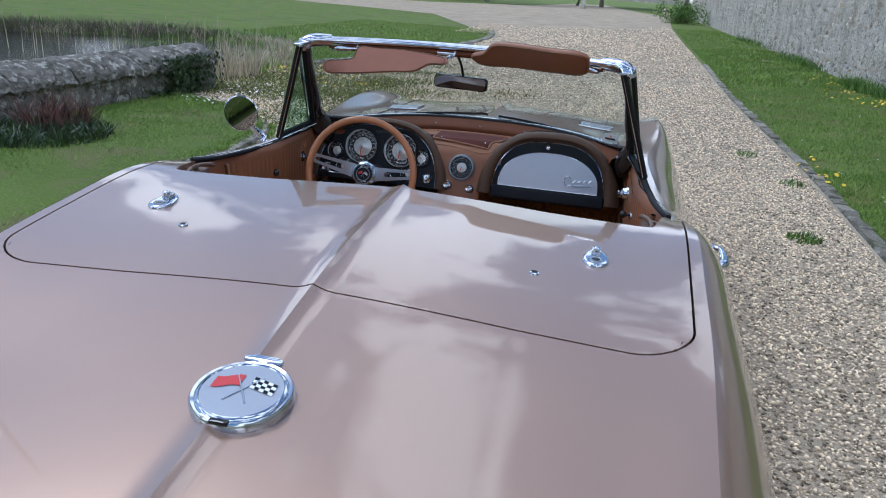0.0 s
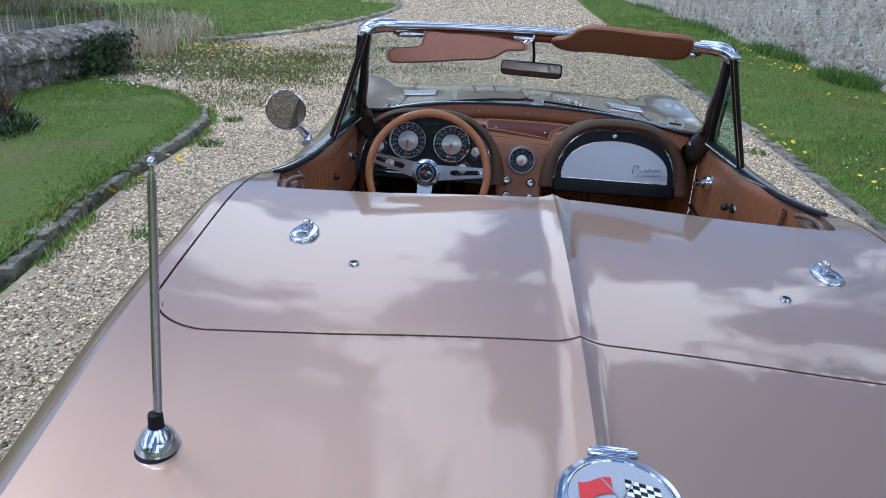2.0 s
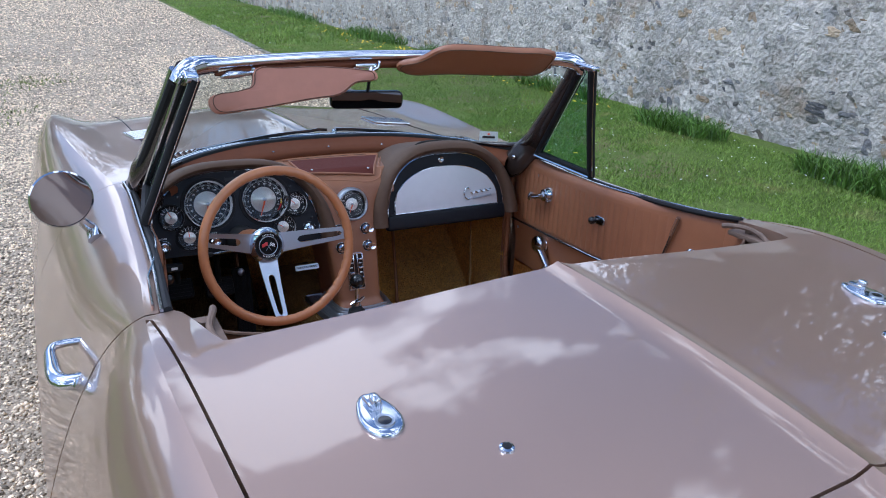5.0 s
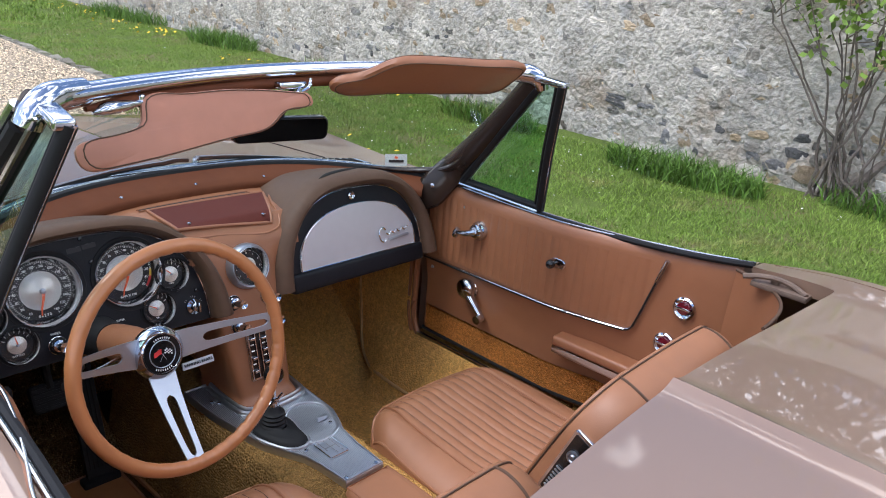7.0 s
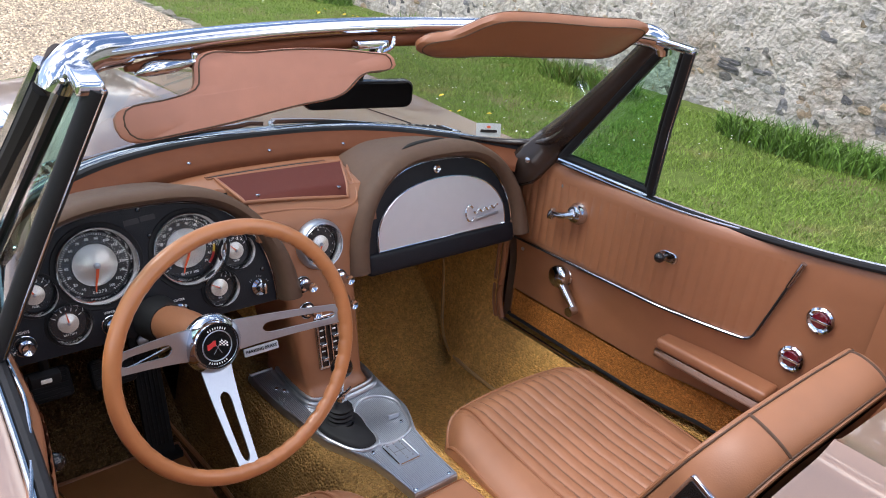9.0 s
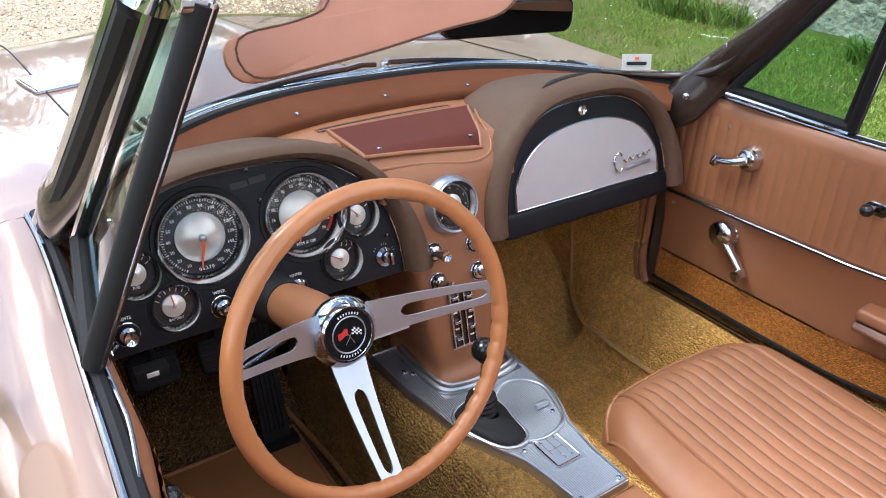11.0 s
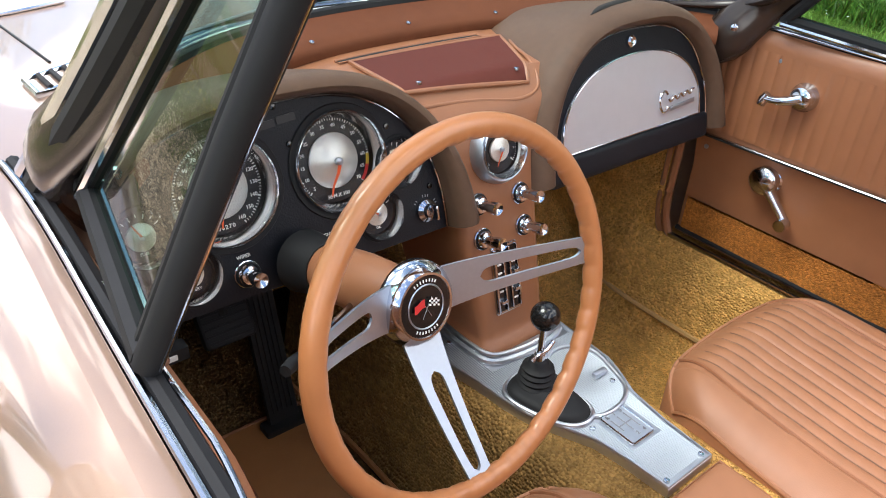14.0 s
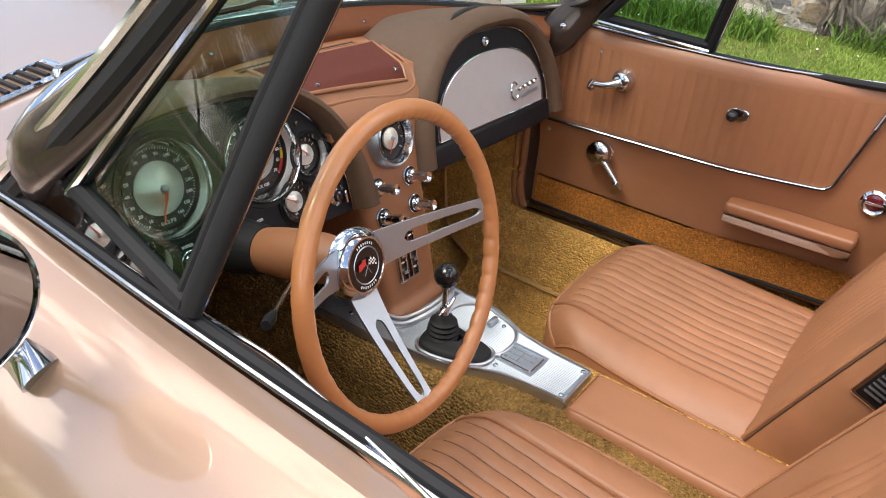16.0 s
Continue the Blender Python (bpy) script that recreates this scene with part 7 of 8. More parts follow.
    for y, z in ((0.672, 0.797), (0.700, 0.698)):
        m = at_panel(y, z)
        rf = part("courtesy_reflector", lathe([(0.026, 0.001), (0.026, 0.006), (0.022, 0.009), (0.018, 0.006), (0, 0.006)], m, 30), CHROME, trim, "round chrome trim with a dark red lens")
        part("red_lens", lathe([(0.0175, 0.004), (0.014, 0.009), (0.006, 0.011), (0, 0.0115)], m, 24), SMOKE_RED, rf)
        part("cross_bar", box(0, 0, 0.011, 0.034, 0.005, 0.004, 0.001, m), CHROME, rf)
    ar = part("door_armrest", box(0, 0, 0, 0.060, 0.255, 0.026, 0.011, pose(s * (inner_x(0.83, 0.6) - 0.030), 0.828, 0.622, 0, 0, s * 2), 4), VINYL, trim, "padded tan armrest with a chrome edge")
    part("chrome_edge", box(0, 0, 0, 0.056, 0.252, 0.020, 0.003, pose(s * (inner_x(0.83, 0.6) - 0.030), 0.828, 0.599, 0, 0, s * 2), 2), CHROME, ar)
    for y, z in ((1.296, 0.868), (1.40, 0.66)):
        part("screw", lathe([(0.005, 0), (0.0045, 0.003), (0, 0.004)], at_panel(y, z), 10), STEEL, trim)
    # vent window: chrome and black frame round a tinted quarter light
    A, B, C = np.array((s * 0.590, 1.310, 0.936)), np.array((s * 0.626, 1.078, 0.918)), np.array((s * 0.512, 0.985, 1.243))
    D = np.array((s * 0.522, 1.045, 1.243))
    pane = part("vent_window", sheet(np.array([[(A * (1 - u) + B * u) * (1 - v) + (D * (1 - u) + C * u) * v for u in np.linspace(0, 1, 9)] for v in np.linspace(0, 1, 9)])), GLASS_TINT, dr, "green tinted quarter light in a black frame")
    pane.visible_shadow = False
    part("vent_post", tube(np.array([B, (B + C) / 2 + (0, 0.004, 0), C]), 0.0110, 10, flat=1.0), BLACK, pane)
    part("post_chrome", tube(np.array([B, (B + C) / 2 + (0, 0.004, 0), C]) + (-s * 0.004, -0.0075, 0), 0.0032, 8), CHROME, pane)
    part("vent_seal", tube(np.array([B, (B + C) / 2 + (0, 0.004, 0), C]) + (0, 0.013, 0.004), 0.006, 8), BLACK, pane)
    part("vent_front_frame", tube(np.array([A, (A + D) / 2, D]), 0.010, 8), BLACK, pane)
    part("vent_front_chrome", tube(np.array([A, (A + D) / 2, D]) + (s * 0.008, -0.006, 0), 0.005, 8), CHROME, pane)
    part("vent_sill", tube(np.array([A, B]) + (0, 0, 0.006), 0.010, 8), BLACK, pane)
    part("vent_sill_chrome", tube(np.array([A, B]) + (-s * 0.010, 0, -0.003), 0.005, 8), CHROME, pane)
    part("vent_cap", box(0, 0, 0, 0.028, 0.080, 0.015, 0.005, pose(s * 0.515, 1.018, 1.247, 6, 0, s * 6), 3), CHROME, pane, "chrome cap on the quarter light")
    # pocket and cables where the soft top's frame folds away, behind the door
    part("corner_bracket", tube(path_points([(s * 0.590, 0.545, 0.935), (s * 0.600, 0.500, 0.945), (s * 0.612, 0.455, 0.938), (s * 0.600, 0.425, 0.930)], 14), 0.006, 8), RUST, car)
    part("top_pivot", join(box(s * 0.615, 0.475, 0.925, 0.05, 0.11, 0.012, 0.004), lathe([(0.009, 0), (0.009, 0.012)], pose(s * 0.615, 0.49, 0.93), 14)), RUST, car)
    part("well_floor", box(s * 0.660, 0.45, 0.80, 0.045, 0.10, 0.02, 0.003), DARK, car)
    bend = path_points([(s * 0.648, 0.580, 0), (s * 0.628, 0.530, 0), (s * 0.590, 0.480, 0), (s * 0.530, 0.445, 0), (s * 0.40, 0.428, 0)], 24)
    quarter = np.array([[(p[0] - s * 0.010 * math.sin(math.pi * k), p[1], 0.922 - 0.50 * k) for k in np.linspace(0, 1, 8)] for p in bend])
    qt = part("quarter_trim", sheet(quarter, flip=s < 0), VINYL, car, "tan vinyl side trim behind the door", smooth=60)
    part("piping", tube(quarter[:, 0], 0.0035, 8), PADDING, qt)
    # outside handle
    hy, hz = 0.690, 0.800
    hx = float(body_side(np.array(0.62), np.array(hy))[0])
    hd = part("door_handle", tube(path_points([(s * (hx - 0.02), hy + 0.072, hz + 0.012), (s * (hx + 0.028), hy + 0.066, hz + 0.012), (s * (hx + 0.034), hy + 0.02, hz + 0.010), (s * (hx + 0.031), hy - 0.03, hz + 0.008), (s * (hx + 0.020), hy - 0.058, hz + 0.006), (s * (hx - 0.02), hy - 0.062, hz + 0.004)], 24), np.r_[np.linspace(0.008, 0.010, 10), np.linspace(0.011, 0.018, 14)], 12, flat=0.8), CHROME, dr, "chrome outside door handle")
    part("lock_button", lathe([(0.010, 0), (0.010, 0.006), (0.006, 0.008)], facing((s * (hx - 0.005), hy - 0.10, hz + 0.02), (s, 0, 0.6)), 16), CHROME, hd)
    return dr


left_door = door(-1)
door(1)
# round outside mirror on the driver's door
mb = Vector((-0.735, 1.175, 0.880))
mc = Vector((-0.783, 1.113, 0.981))
mir = part("outside_mirror", lathe([(0.0, -0.022), (0.030, -0.020), (0.052, -0.010), (0.061, 0.0), (0.063, 0.004), (0.060, 0.006)], facing(mc, (0.10, -0.99, 0.0)), 48, cap=False), CHROME, left_door, "round chrome outside mirror on a wedge foot")
part("mirror_glass", plate([(0.060 * math.cos(a), 0.060 * math.sin(a)) for a in np.linspace(0, 2 * math.pi, 48, endpoint=False)], facing(mc, (0.10, -0.99, 0.0)) @ Matrix.Translation((0, 0, 0.003)), 0.003), MIRROR, mir)
part("mirror_foot", tube(np.array([(mb + Vector((0.012, -0.03, -0.008)))[:], (mb + Vector((0.004, 0.0, 0.010)))[:], mb.lerp(mc, 0.45)[:], mb.lerp(mc, 0.72)[:]]), [0.020, 0.017, 0.012, 0.008], 12, flat=0.8), CHROME, mir)
crossed_flags(fm @ Matrix.Translation((0, 0.006, 0.0095)), 0.090, filler)

# ---- loose gravel, grass, flowers ----
def pebbles(rng, x, y, r):
    """Angular little stones, eight faces each, joined in one mesh."""
    n = len(x)
    z = lie(x) + r * rng.uniform(-0.1, 0.45, n)
    base = np.array([(1, 0, 0), (0, 1, 0), (-1, 0, 0), (0, -1, 0), (0, 0, 1), (0, 0, -1)], float)
    v = base[None] * rng.uniform(0.6, 1.15, (n, 6, 1)) + rng.normal(0, 0.22, (n, 6, 3))
    v *= np.stack([r * rng.uniform(0.8, 1.5, n), r * rng.uniform(0.7, 1.2, n), r * rng.uniform(0.5, 0.9, n)], -1)[:, None]
    a = rng.uniform(0, 2 * np.pi, n)
    c, s = np.cos(a)[:, None], np.sin(a)[:, None]
    v = np.stack([c * v[..., 0] - s * v[..., 1], s * v[..., 0] + c * v[..., 1], v[..., 2]], -1) + np.stack([x, y, z], -1)[:, None]
    tri = np.array([(0, 1, 4), (1, 2, 4), (2, 3, 4), (3, 0, 4), (1, 0, 5), (2, 1, 5), (3, 2, 5), (0, 3, 5)])
    f = (np.arange(n)[:, None, None] * 6 + tri).reshape(-1, 3)
    return v.reshape(-1, 3), f


def bulk(name, v, f, material, label, category):
    me = bpy.data.meshes.new(name)
    v, f = np.asarray(v, float), np.asarray(f)
    k = f.shape[1]
    me.vertices.add(len(v))
    me.vertices.foreach_set("co", v.ravel())
    me.loops.add(f.size)
    me.loops.foreach_set("vertex_index", f.ravel())
    me.polygons.add(len(f))
    me.polygons.foreach_set("loop_start", np.arange(0, f.size, k))
    me.update(calc_edges=True)
    me.validate()
    me.materials.append(material)
    return tagged(new(name, me), label, category, kind="stuff")


def west_edge(y):
    return np.interp(y, kerb_w[:, 1], kerb_w[:, 0])


def east_edge(y):
    return np.interp(y, kerb_e[:, 1], kerb_e[:, 0])


rp_ = np.random.RandomState(21)
sets = []
for n, x0, x1, y0, y1, r0, r1 in ((52000, 0.70, 2.45, -0.5, 5.5, 0.0045, 0.0115), (22000, 0.5, 2.6, 5.5, 12.0, 0.006, 0.0145), (58000, -2.65, -0.70, 0.2, 6.0, 0.0045, 0.0115), (14000, -2.9, -0.7, -2.5, 0.2, 0.006, 0.013), (44000, -5.2, 0.7, 6.0, 11.5, 0.006, 0.015), (26000, -3.9, -0.6, 5.3, 8.6, 0.0055, 0.013), (18000, -4.4, 2.7, 11.0, 18.0, 0.009, 0.020), (16000, -3.2, 3.2, 18.0, 27.0, 0.013, 0.026), (12000, -5.0, 4.0, 27.0, 42.0, 0.018, 0.034), (20000, -2.3, 2.2, -5.0, -0.5, 0.006, 0.013)):
    x, y = rp_.uniform(x0, x1, n), rp_.uniform(y0, y1, n)
    ok = (x < east_edge(y) - 0.03) & (x > np.where(y < 7.0, west_edge(np.minimum(y, 6.6)) + 0.05, -9))
    x, y = x[ok], y[ok]
    sets.append(pebbles(rp_, x, y, rp_.uniform(r0, r1, len(x))))
vv, ff, k = [], [], 0
for v, f in sets:
    vv.append(v)
    ff.append(f + k)
    k += len(v)
bulk("loose_gravel", np.vstack(vv), np.vstack(ff), PEBBLE, "loose angular limestone gravel on the drive", "gravel")

rb = np.random.RandomState(31)


def lawn_spots(n, x0, x1, y0, y1, inside, dz=0.0):
    x, y = rb.uniform(x0, x1, n), rb.uniform(y0, y1, n)
    # thin, worn places where the earth shows
    bare = np.sin(2.1 * x + 1.3 * np.sin(1.7 * y)) * np.sin(1.9 * y + 0.8 * np.sin(2.3 * x)) + 0.5 * np.sin(7.1 * x + 4.3 * y) * np.sin(5.3 * y - 3.7 * x)
    ok = inside(x, y) & (rb.uniform(0, 1, n) > 0.85 * np.clip((bare - 0.45) / 0.5, 0, 1))
    x, y = x[ok], y[ok]
    return np.c_[x, y, lie(x) - 0.015 + dz]


east = lambda x, y: (x > east_edge(y) + 0.10) & (x < wall_x(y) - 0.02 - 0.22 * np.abs(np.sin(2.3 * y) * np.sin(0.9 * y + 1)))
spots = np.vstack([lawn_spots(95000, 2.2, 5.1, 0.3, 6.0, east), lawn_spots(50000, 2.3, 5.4, 6.0, 13.0, east), lawn_spots(16000, 2.2, 5.0, -3.0, 0.3, east)])
far_spots = np.vstack([lawn_spots(26000, 2.3, 6.2, 13.0, 24.0, east), lawn_spots(14000, 2.8, 7.5, 24.0, 40.0, east), lawn_spots(26000, -9.5, -3.4, 12.5, 30.0, lambda x, y: x < np.interp(y, kerb_far[:, 1], kerb_far[:, 0]) - 0.3)])
blades(rb, far_spots, (0.03, 0.07), (0.004, 0.009), 0.9, "lawn_grass", BLADE, "short grass on the farther lawns", "grass")
blades(rb, spots, (0.012, 0.034), (0.0016, 0.0032), 1.1, "lawn_grass", BLADE, "short mown grass between drive and wall", "grass")
west = lambda x, y: x < west_edge(np.minimum(y, 6.9)) - 0.16
spots = lawn_spots(84000, -4.9, -2.2, 1.0, 7.0, west, 0.070)
spots = np.vstack([spots, lawn_spots(22000, -4.9, -2.3, -1.2, 1.0, west, 0.070)])
blades(rb, spots, (0.016, 0.044), (0.0022, 0.0042), 1.0, "lawn_grass", BLADE, "short mown grass behind the western kerb", "grass")
# broad tufts along the wall's foot
tufts = [(4.20, 2.35, 0.20, 0.62, 1500), (4.38, 4.35, 0.18, 0.55, 1100), (4.55, 1.0, 0.2, 0.5, 500), (4.62, 6.6, 0.14, 0.9, 700), (4.80, 9.6, 0.25, 0.8, 900), (5.05, 13.0, 0.28, 1.3, 1100), (5.35, 19.0, 0.3, 2.4, 900), (5.9, 28.0, 0.4, 4.0, 900)]
for x, y, rx, ry, n in tufts:
    tall = 1.25 if y > 8 else 1.0
    blades(rb, clump(rb, x, y, rx, ry, n), (0.06 * tall, 0.20 * tall), (0.003, 0.007), 0.9, "grass_tuft", TUFT, "lush coarse tuft growing at the wall's foot", "tuft", 0.5)
for x, y, n in ((1.83, 3.45, 130), (1.95, 6.2, 60), (-1.95, 2.5, 50), (-2.35, 4.6, 120), (-2.5, 5.6, 120), (-1.4, 7.8, 60), (2.1, 5.0, 60)):
    blades(rb, clump(rb, x, y, 0.10, 0.10, n), (0.02, 0.06), (0.003, 0.006), 1.2, "weed", TUFT, "small green weed in the gravel", "weed", 0.5)
# thin weeds creeping over the gravel's western edge
cx_, cy_ = rb.normal(-3.3, 1.1, 90), rb.normal(9.0, 1.7, 90)
pick = rb.randint(0, 90, 24000)
wx, wy = cx_[pick] + rb.normal(0, 0.30, 24000) - 0.25, cy_[pick] + rb.normal(0, 0.30, 24000) + 0.5
blades(rb, np.c_[wx, wy, lie(wx)], (0.015, 0.05), (0.004, 0.009), 1.3, "gravel_weeds", WEED, "thin weeds creeping over the gravel", "weeds")
# weeds rooted along the kerb's foot, and longer grass leaning over it
ks_ = rb.uniform(0, 1, 5200) * (len(kerb_w) - 1)
ks_ = ks_[np.sin(ks_ * 0.9) + np.sin(ks_ * 0.37 + 1) > 0.1]
kx, ky = np.interp(ks_, np.arange(len(kerb_w)), kerb_w[:, 0]) + np.abs(rb.normal(0, 0.045, len(ks_))), np.interp(ks_, np.arange(len(kerb_w)), kerb_w[:, 1])
kx, ky = kx[ky > -1], ky[ky > -1]
blades(rb, np.c_[kx, ky, lie(kx)], (0.02, 0.07), (0.002, 0.005), 1.1, "kerb_weeds", BLADE, "thin weeds along the foot of the kerb", "weeds")
ks_ = rb.uniform(0, 1, 16000) * (len(kerb_w) - 1)
kx, ky = np.interp(ks_, np.arange(len(kerb_w)), kerb_w[:, 0]) - 0.155 + rb.normal(0, 0.035, len(ks_)), np.interp(ks_, np.arange(len(kerb_w)), kerb_w[:, 1])
blades(rb, np.c_[kx, ky, lie(kx) + 0.05], (0.03, 0.065), (0.002, 0.004), 1.0, "lawn_edge_grass", BLADE, "longer grass leaning over the kerb", "grass")

PETAL = mat("daisy_white", (0.80, 0.80, 0.76), 0.7, vary=0.05)
YELLOW = mat("dandelion_yellow", (0.80, 0.55, 0.02), 0.7, vary=0.1)


def flowers(spots, r, up, material, name, label, category):
    spots = np.asarray(spots, float)
    n, k = len(spots), 8
    a = np.linspace(0, 2 * np.pi, k, endpoint=False)
    rr = rb.uniform(0.75, 1.2, n)[:, None] * r
    tx, ty2 = rb.normal(0, 0.3, (n, 1)), rb.normal(0, 0.3, (n, 1))
    px, py = rr * np.cos(a), rr * np.sin(a)
    ring = np.stack([px, py, px * tx + py * ty2], -1)
    c = spots + (0, 0, up)
    v = np.concatenate([c[:, None] + ring, c[:, None] + (0, 0, r * 0.35)], 1).reshape(-1, 3)
    f = (np.arange(n)[:, None, None] * 9 + np.array([(i, (i + 1) % k, k) for i in range(k)])).reshape(-1, 3)
    bulk(name, v, f, material, label, category)


flowers(np.vstack([lawn_spots(90, 2.6, 4.7, 1.2, 6.5, east), clump(rb, 2.9, 4.1, 0.35, 0.8, 26), clump(rb, 3.9, 3.3, 0.5, 0.8, 22), lawn_spots(30, 2.5, 5.0, 6.5, 14, east)]), 0.0065, 0.032, PETAL, "daisies", "white daisies scattered over the lawn", "daisies")
flowers(np.vstack([clump(rb, 2.42, 5.6, 0.14, 0.9, 16), clump(rb, 2.7, 4.2, 0.3, 0.4, 5), clump(rb, 4.5, 11.5, 0.5, 1.2, 26), clump(rb, 4.2, 7.8, 0.4, 0.9, 9), clump(rb, 4.75, 14.5, 0.4, 1.5, 18), clump(rb, 4.3, 6.3, 0.25, 1.0, 14)]), 0.019, 0.050, YELLOW, "dandelions", "yellow dandelions in the grass", "dandelions")
flowers(np.vstack([clump(rb, -2.42, 3.9, 0.10, 0.9, 7), clump(rb, -3.6, 10.5, 0.9, 1.3, 40), clump(rb, -3.9, 14.2, 0.5, 1.8, 40), clump(rb, -2.2, 8.2, 0.5, 0.6, 6), clump(rb, -4.4, 11.0, 0.7, 0.7, 50)]), 0.021, 0.045, YELLOW, "dandelions", "yellow dandelions along the gravel's edge", "dandelions")
flowers(np.vstack([clump(rb, -4.1, 8.3, 0.5, 0.7, 60), clump(rb, -3.9, 6.75, 0.5, 0.2, 30) + (0, 0, 0.07), clump(rb, -3.9, 10.9, 0.6, 0.6, 40)]), 0.014, 0.03, PETAL, "daisies", "white daisies by the parapet", "daisies")

# ---- kerb stones ----
def stone_mesh(rng, name, n=9, dome=0.12):
    """A rough block of unit size, its outer face along +z, 40 faces or so."""
    a = np.linspace(0, 2 * np.pi, n, endpoint=False) + rng.uniform(-0.12, 0.12, n)
    sq = 1 / np.maximum(np.abs(np.cos(a)), np.abs(np.sin(a))) ** 0.75
    o = np.c_[np.cos(a) * sq, np.sin(a) * sq] * 0.5 * rng.uniform(0.70, 1.0, (n, 1))
    rows = [np.c_[o, np.full(n, -1.0)], np.c_[o, rng.uniform(-0.30, -0.12, n)], np.c_[o * rng.uniform(0.80, 0.92, (n, 1)), rng.uniform(-0.10, 0.08, n)], np.c_[o * 0.45 + rng.uniform(-0.06, 0.06, (n, 2)), rng.uniform(-0.06, dome, n)]]
    v, f = sheet(np.array(rows), closed_v=True)
    v.append((0, 0, float(rng.uniform(0, dome))))
    f += [[3 * n + i, 3 * n + (i + 1) % n, 4 * n] for i in range(n)]
    return mesh_of(name, v, f, None, smooth=0)


rs = np.random.RandomState(77)
BLOCKS = [stone_mesh(rs, "stone_block") for _ in range(26)]


def blocks_of(material, count):
    out = []
    for me in BLOCKS[:count]:
        c = me.copy()
        c.materials.append(material)
        out.append(c)
    return out


KERBS = blocks_of(KERB_STONE, 12)


def slab_mesh(rng):
    """A squared kerb stone of unit size: straight sides, worn flat top, chipped edges."""
    xs_ = np.r_[-0.5, -0.47, -0.25, 0.0, 0.25, 0.47, 0.5]
    rows = []
    for x in xs_:
        end = 0.82 if abs(x) > 0.48 else 1.0
        j = rng.uniform(-0.05, 0.05, (6, 2)) * (1, 1)
        prof = np.array([(-0.46, -1.0), (-0.50 * end, -0.35), (-0.42 * end, 0.0), (0.40 * end, 0.02), (0.50 * end, -0.30), (0.47, -1.0)]) + j
        rows.append([(x + rng.uniform(-0.006, 0.006), a, b - 0.25 * (end < 1) * (b > -0.5)) for a, b in prof])
    v, f = sheet(np.array(rows), flip=True)
    f += [list(range(6)), [36 + i for i in range(6)][::-1]]
    return mesh_of("kerb_slab", v, f, KERB_STONE, smooth=0)


SLABS = [slab_mesh(rs) for _ in range(12)]


def set_piece(me, m, parent, name):
    ob = new(name, me)
    ob.parent = parent
    ob.matrix_parent_inverse = place_of(parent).inverted()
    ob.matrix_basis = m
    return ob


def lay_kerb(line, y_min, y_max, width, top, rise, name, label, lengths=(0.28, 0.62), shapes=KERBS, over=1.32):
    base = thing(name, (float(line[0][0]), y_min, 0.0), label, "kerb", kind="structure")
    d = np.r_[0, np.cumsum(np.linalg.norm(np.diff(line[:, :2], axis=0), axis=1))]
    s = 0.0
    while s < d[-1]:
        ln = rs.uniform(*lengths)
        mid = s + ln / 2
        x, y = np.interp(mid, d, line[:, 0]), np.interp(mid, d, line[:, 1])
        x2, y2 = np.interp(mid + 0.05, d, line[:, 0]), np.interp(mid + 0.05, d, line[:, 1])
        if y_min < y < y_max:
            ang = math.degrees(math.atan2(y2 - y, x2 - x))
            m = pose(x, y, float(lie(x)) + top + rs.uniform(-0.018, 0.008), rs.uniform(-5, 5), rs.uniform(-4, 4), ang + rs.uniform(-7, 7)) @ Matrix.Diagonal((ln * over, width * rs.uniform(0.88, 1.12), rise, 1))
            set_piece(shapes[rs.randint(12)], m, base, "kerb_stone")
        s += ln


lay_kerb(kerb_w + (-0.10, 0, 0), -3.5, 9, 0.13, 0.060, 0.11, "kerb_west", "weathered stone kerb standing above the gravel", (0.09, 0.24), SLABS, 0.98)
lay_kerb(kerb_far + (-0.10, 0, 0), 9, 29, 0.18, 0.06, 0.15, "kerb_north", "low stone kerb along the far lawn", (0.2, 0.5), SLABS, 0.99)
lay_kerb(kerb_e + (0.06, 0, 0), -3.5, 17, 0.115, 0.010, 0.09, "kerb_east", "worn flush stone kerb between gravel and lawn", (0.10, 0.30), SLABS, 0.98)

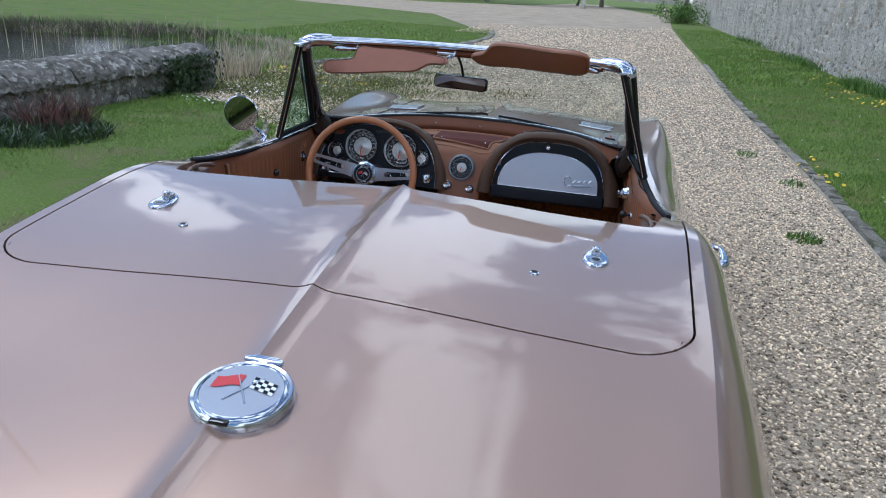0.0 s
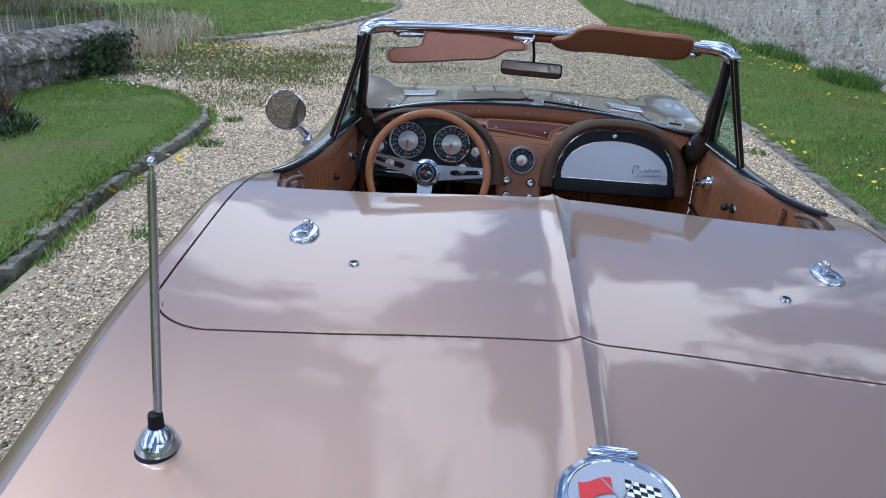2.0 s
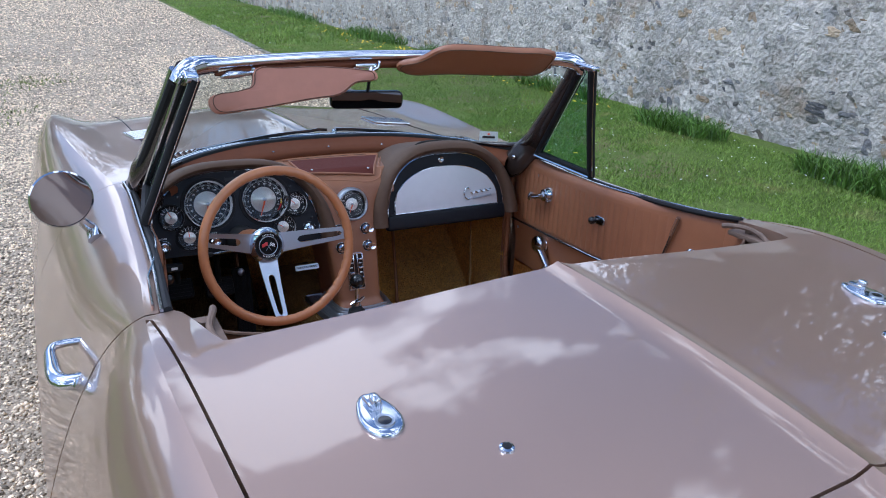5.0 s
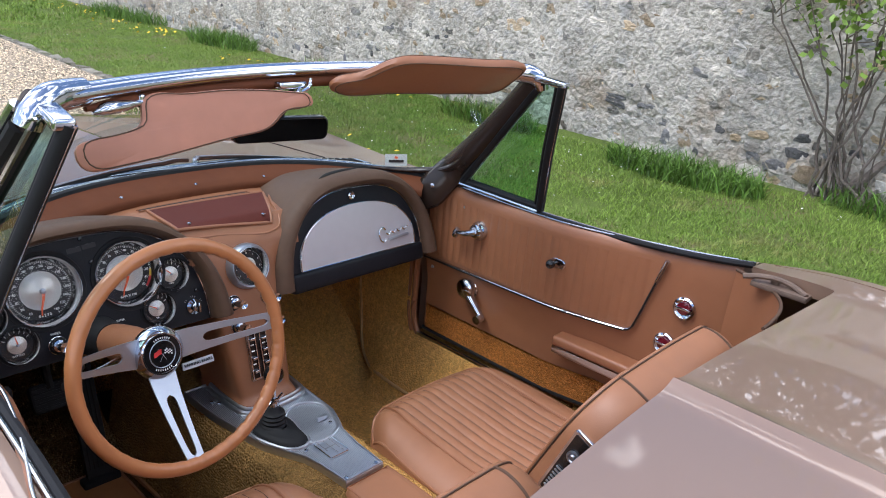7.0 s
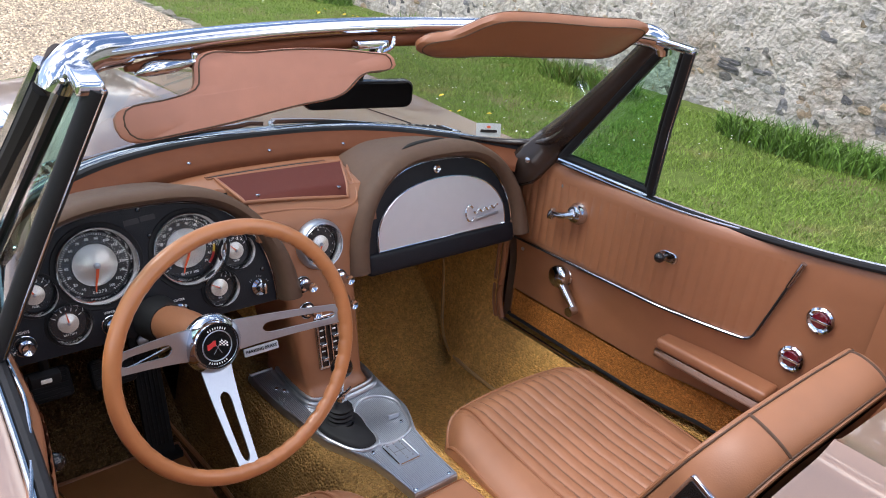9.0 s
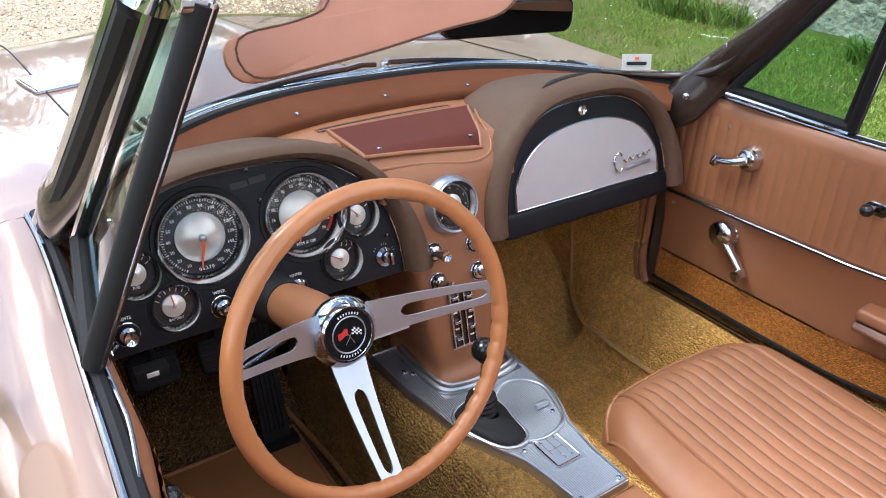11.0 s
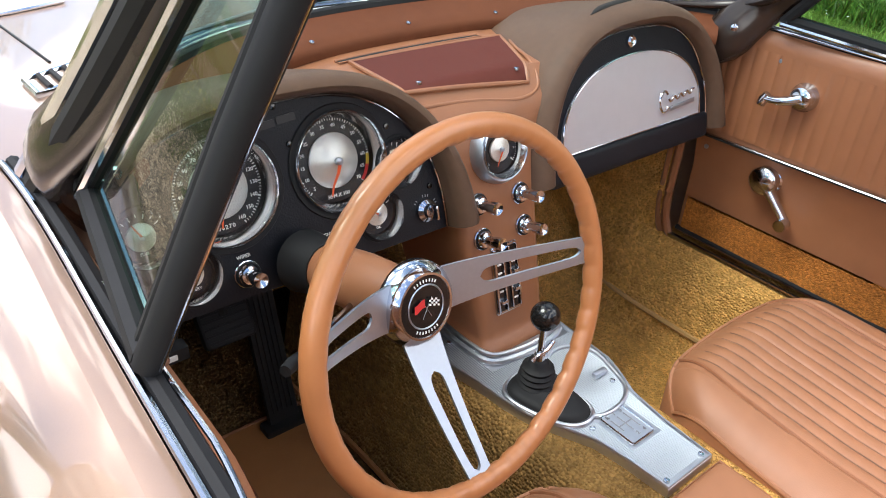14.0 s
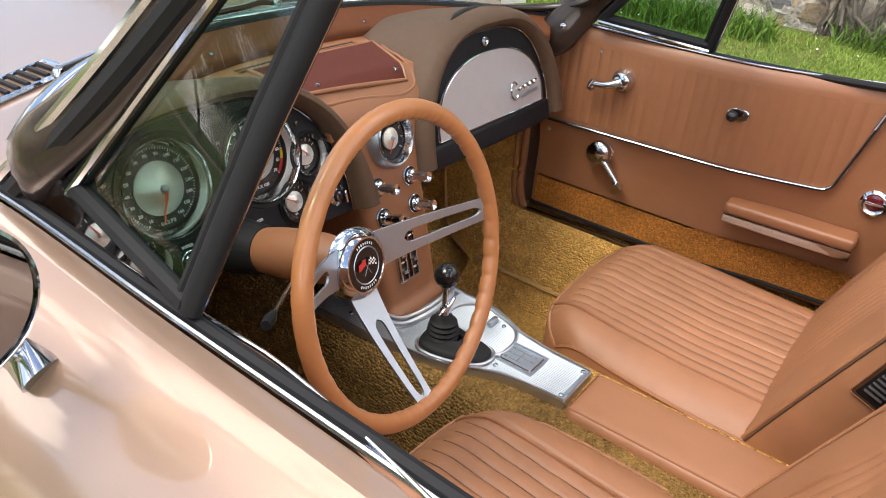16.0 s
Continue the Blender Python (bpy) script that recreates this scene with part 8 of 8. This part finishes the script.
# ---- wall stones ----
kinds = [(STONE, 0.30), (STONE_PALE, 0.46), (STONE_OCHRE, 0.19), (STONE_DARK, 0.05)]
JOINED = (STONE_FAR, STONE_PALE_FAR, STONE_OCHRE_FAR, STONE_DARK_FAR)
KIND_BLOCKS = [blocks_of(m, 20) for m, _ in kinds]
rest = [([], []) for _ in kinds]
TURN = Matrix.Rotation(radians(-90), 4, "Y") @ Matrix.Rotation(radians(90), 4, "Z")
arrays = []
for me in BLOCKS[:20]:
    v = np.array([p.co[:] for p in me.vertices])
    arrays.append((v, [list(p.vertices) for p in me.polygons]))
near_count = 0
z = 0.0
while z < WALL_TOP - 0.05:
    hrow = rs.uniform(0.055, 0.125)
    y = -4.0
    while y < 34.0:
        w = rs.uniform(0.06, 0.20) if rs.rand() < 0.85 else rs.uniform(0.20, 0.34)
        hh = hrow * rs.uniform(0.75, 1.25)
        yy, zz = y + w / 2, z + hrow / 2 + rs.uniform(-0.03, 0.03)
        y += w * rs.uniform(0.92, 1.06)
        if rs.rand() < 0.06:
            continue
        k = int(np.searchsorted(np.cumsum([p for _, p in kinds]), rs.rand()))
        k = min(k, 3)
        if zz < 0.42 and rs.rand() < 0.22:
            k = 2 if rs.rand() < 0.6 else 3
        b = rs.randint(20)
        proud = rs.uniform(-0.022, 0.003)
        m = Matrix.Translation((wall_x(yy) + 0.021 - proud, yy, zz + float(lie(5.0)) - 0.05)) @ Matrix.Rotation(radians(rs.uniform(-16, 16)), 4, "X") @ TURN @ Matrix.Diagonal((w * 1.08, hh * 1.10, 0.06, 1))
        if 1.2 < yy < 6.6 and zz < 1.5 and near_count < 300:
            near_count += 1
            set_piece(KIND_BLOCKS[k][b], m, wall, "stone")
        else:
            v, f = arrays[b]
            mm_ = np.array(m)
            q = v @ mm_[:3, :3].T + mm_[:3, 3]
            n0 = len(rest[k][0])
            rest[k][0].extend(q.tolist())
            rest[k][1].extend([[i + n0 for i in g] for g in f])
    z += hrow
for (v, f), m in zip(rest, JOINED):
    ob = part("wall_stones", (v, f), m, wall, smooth=0)
    ob["kind"] = "stuff"
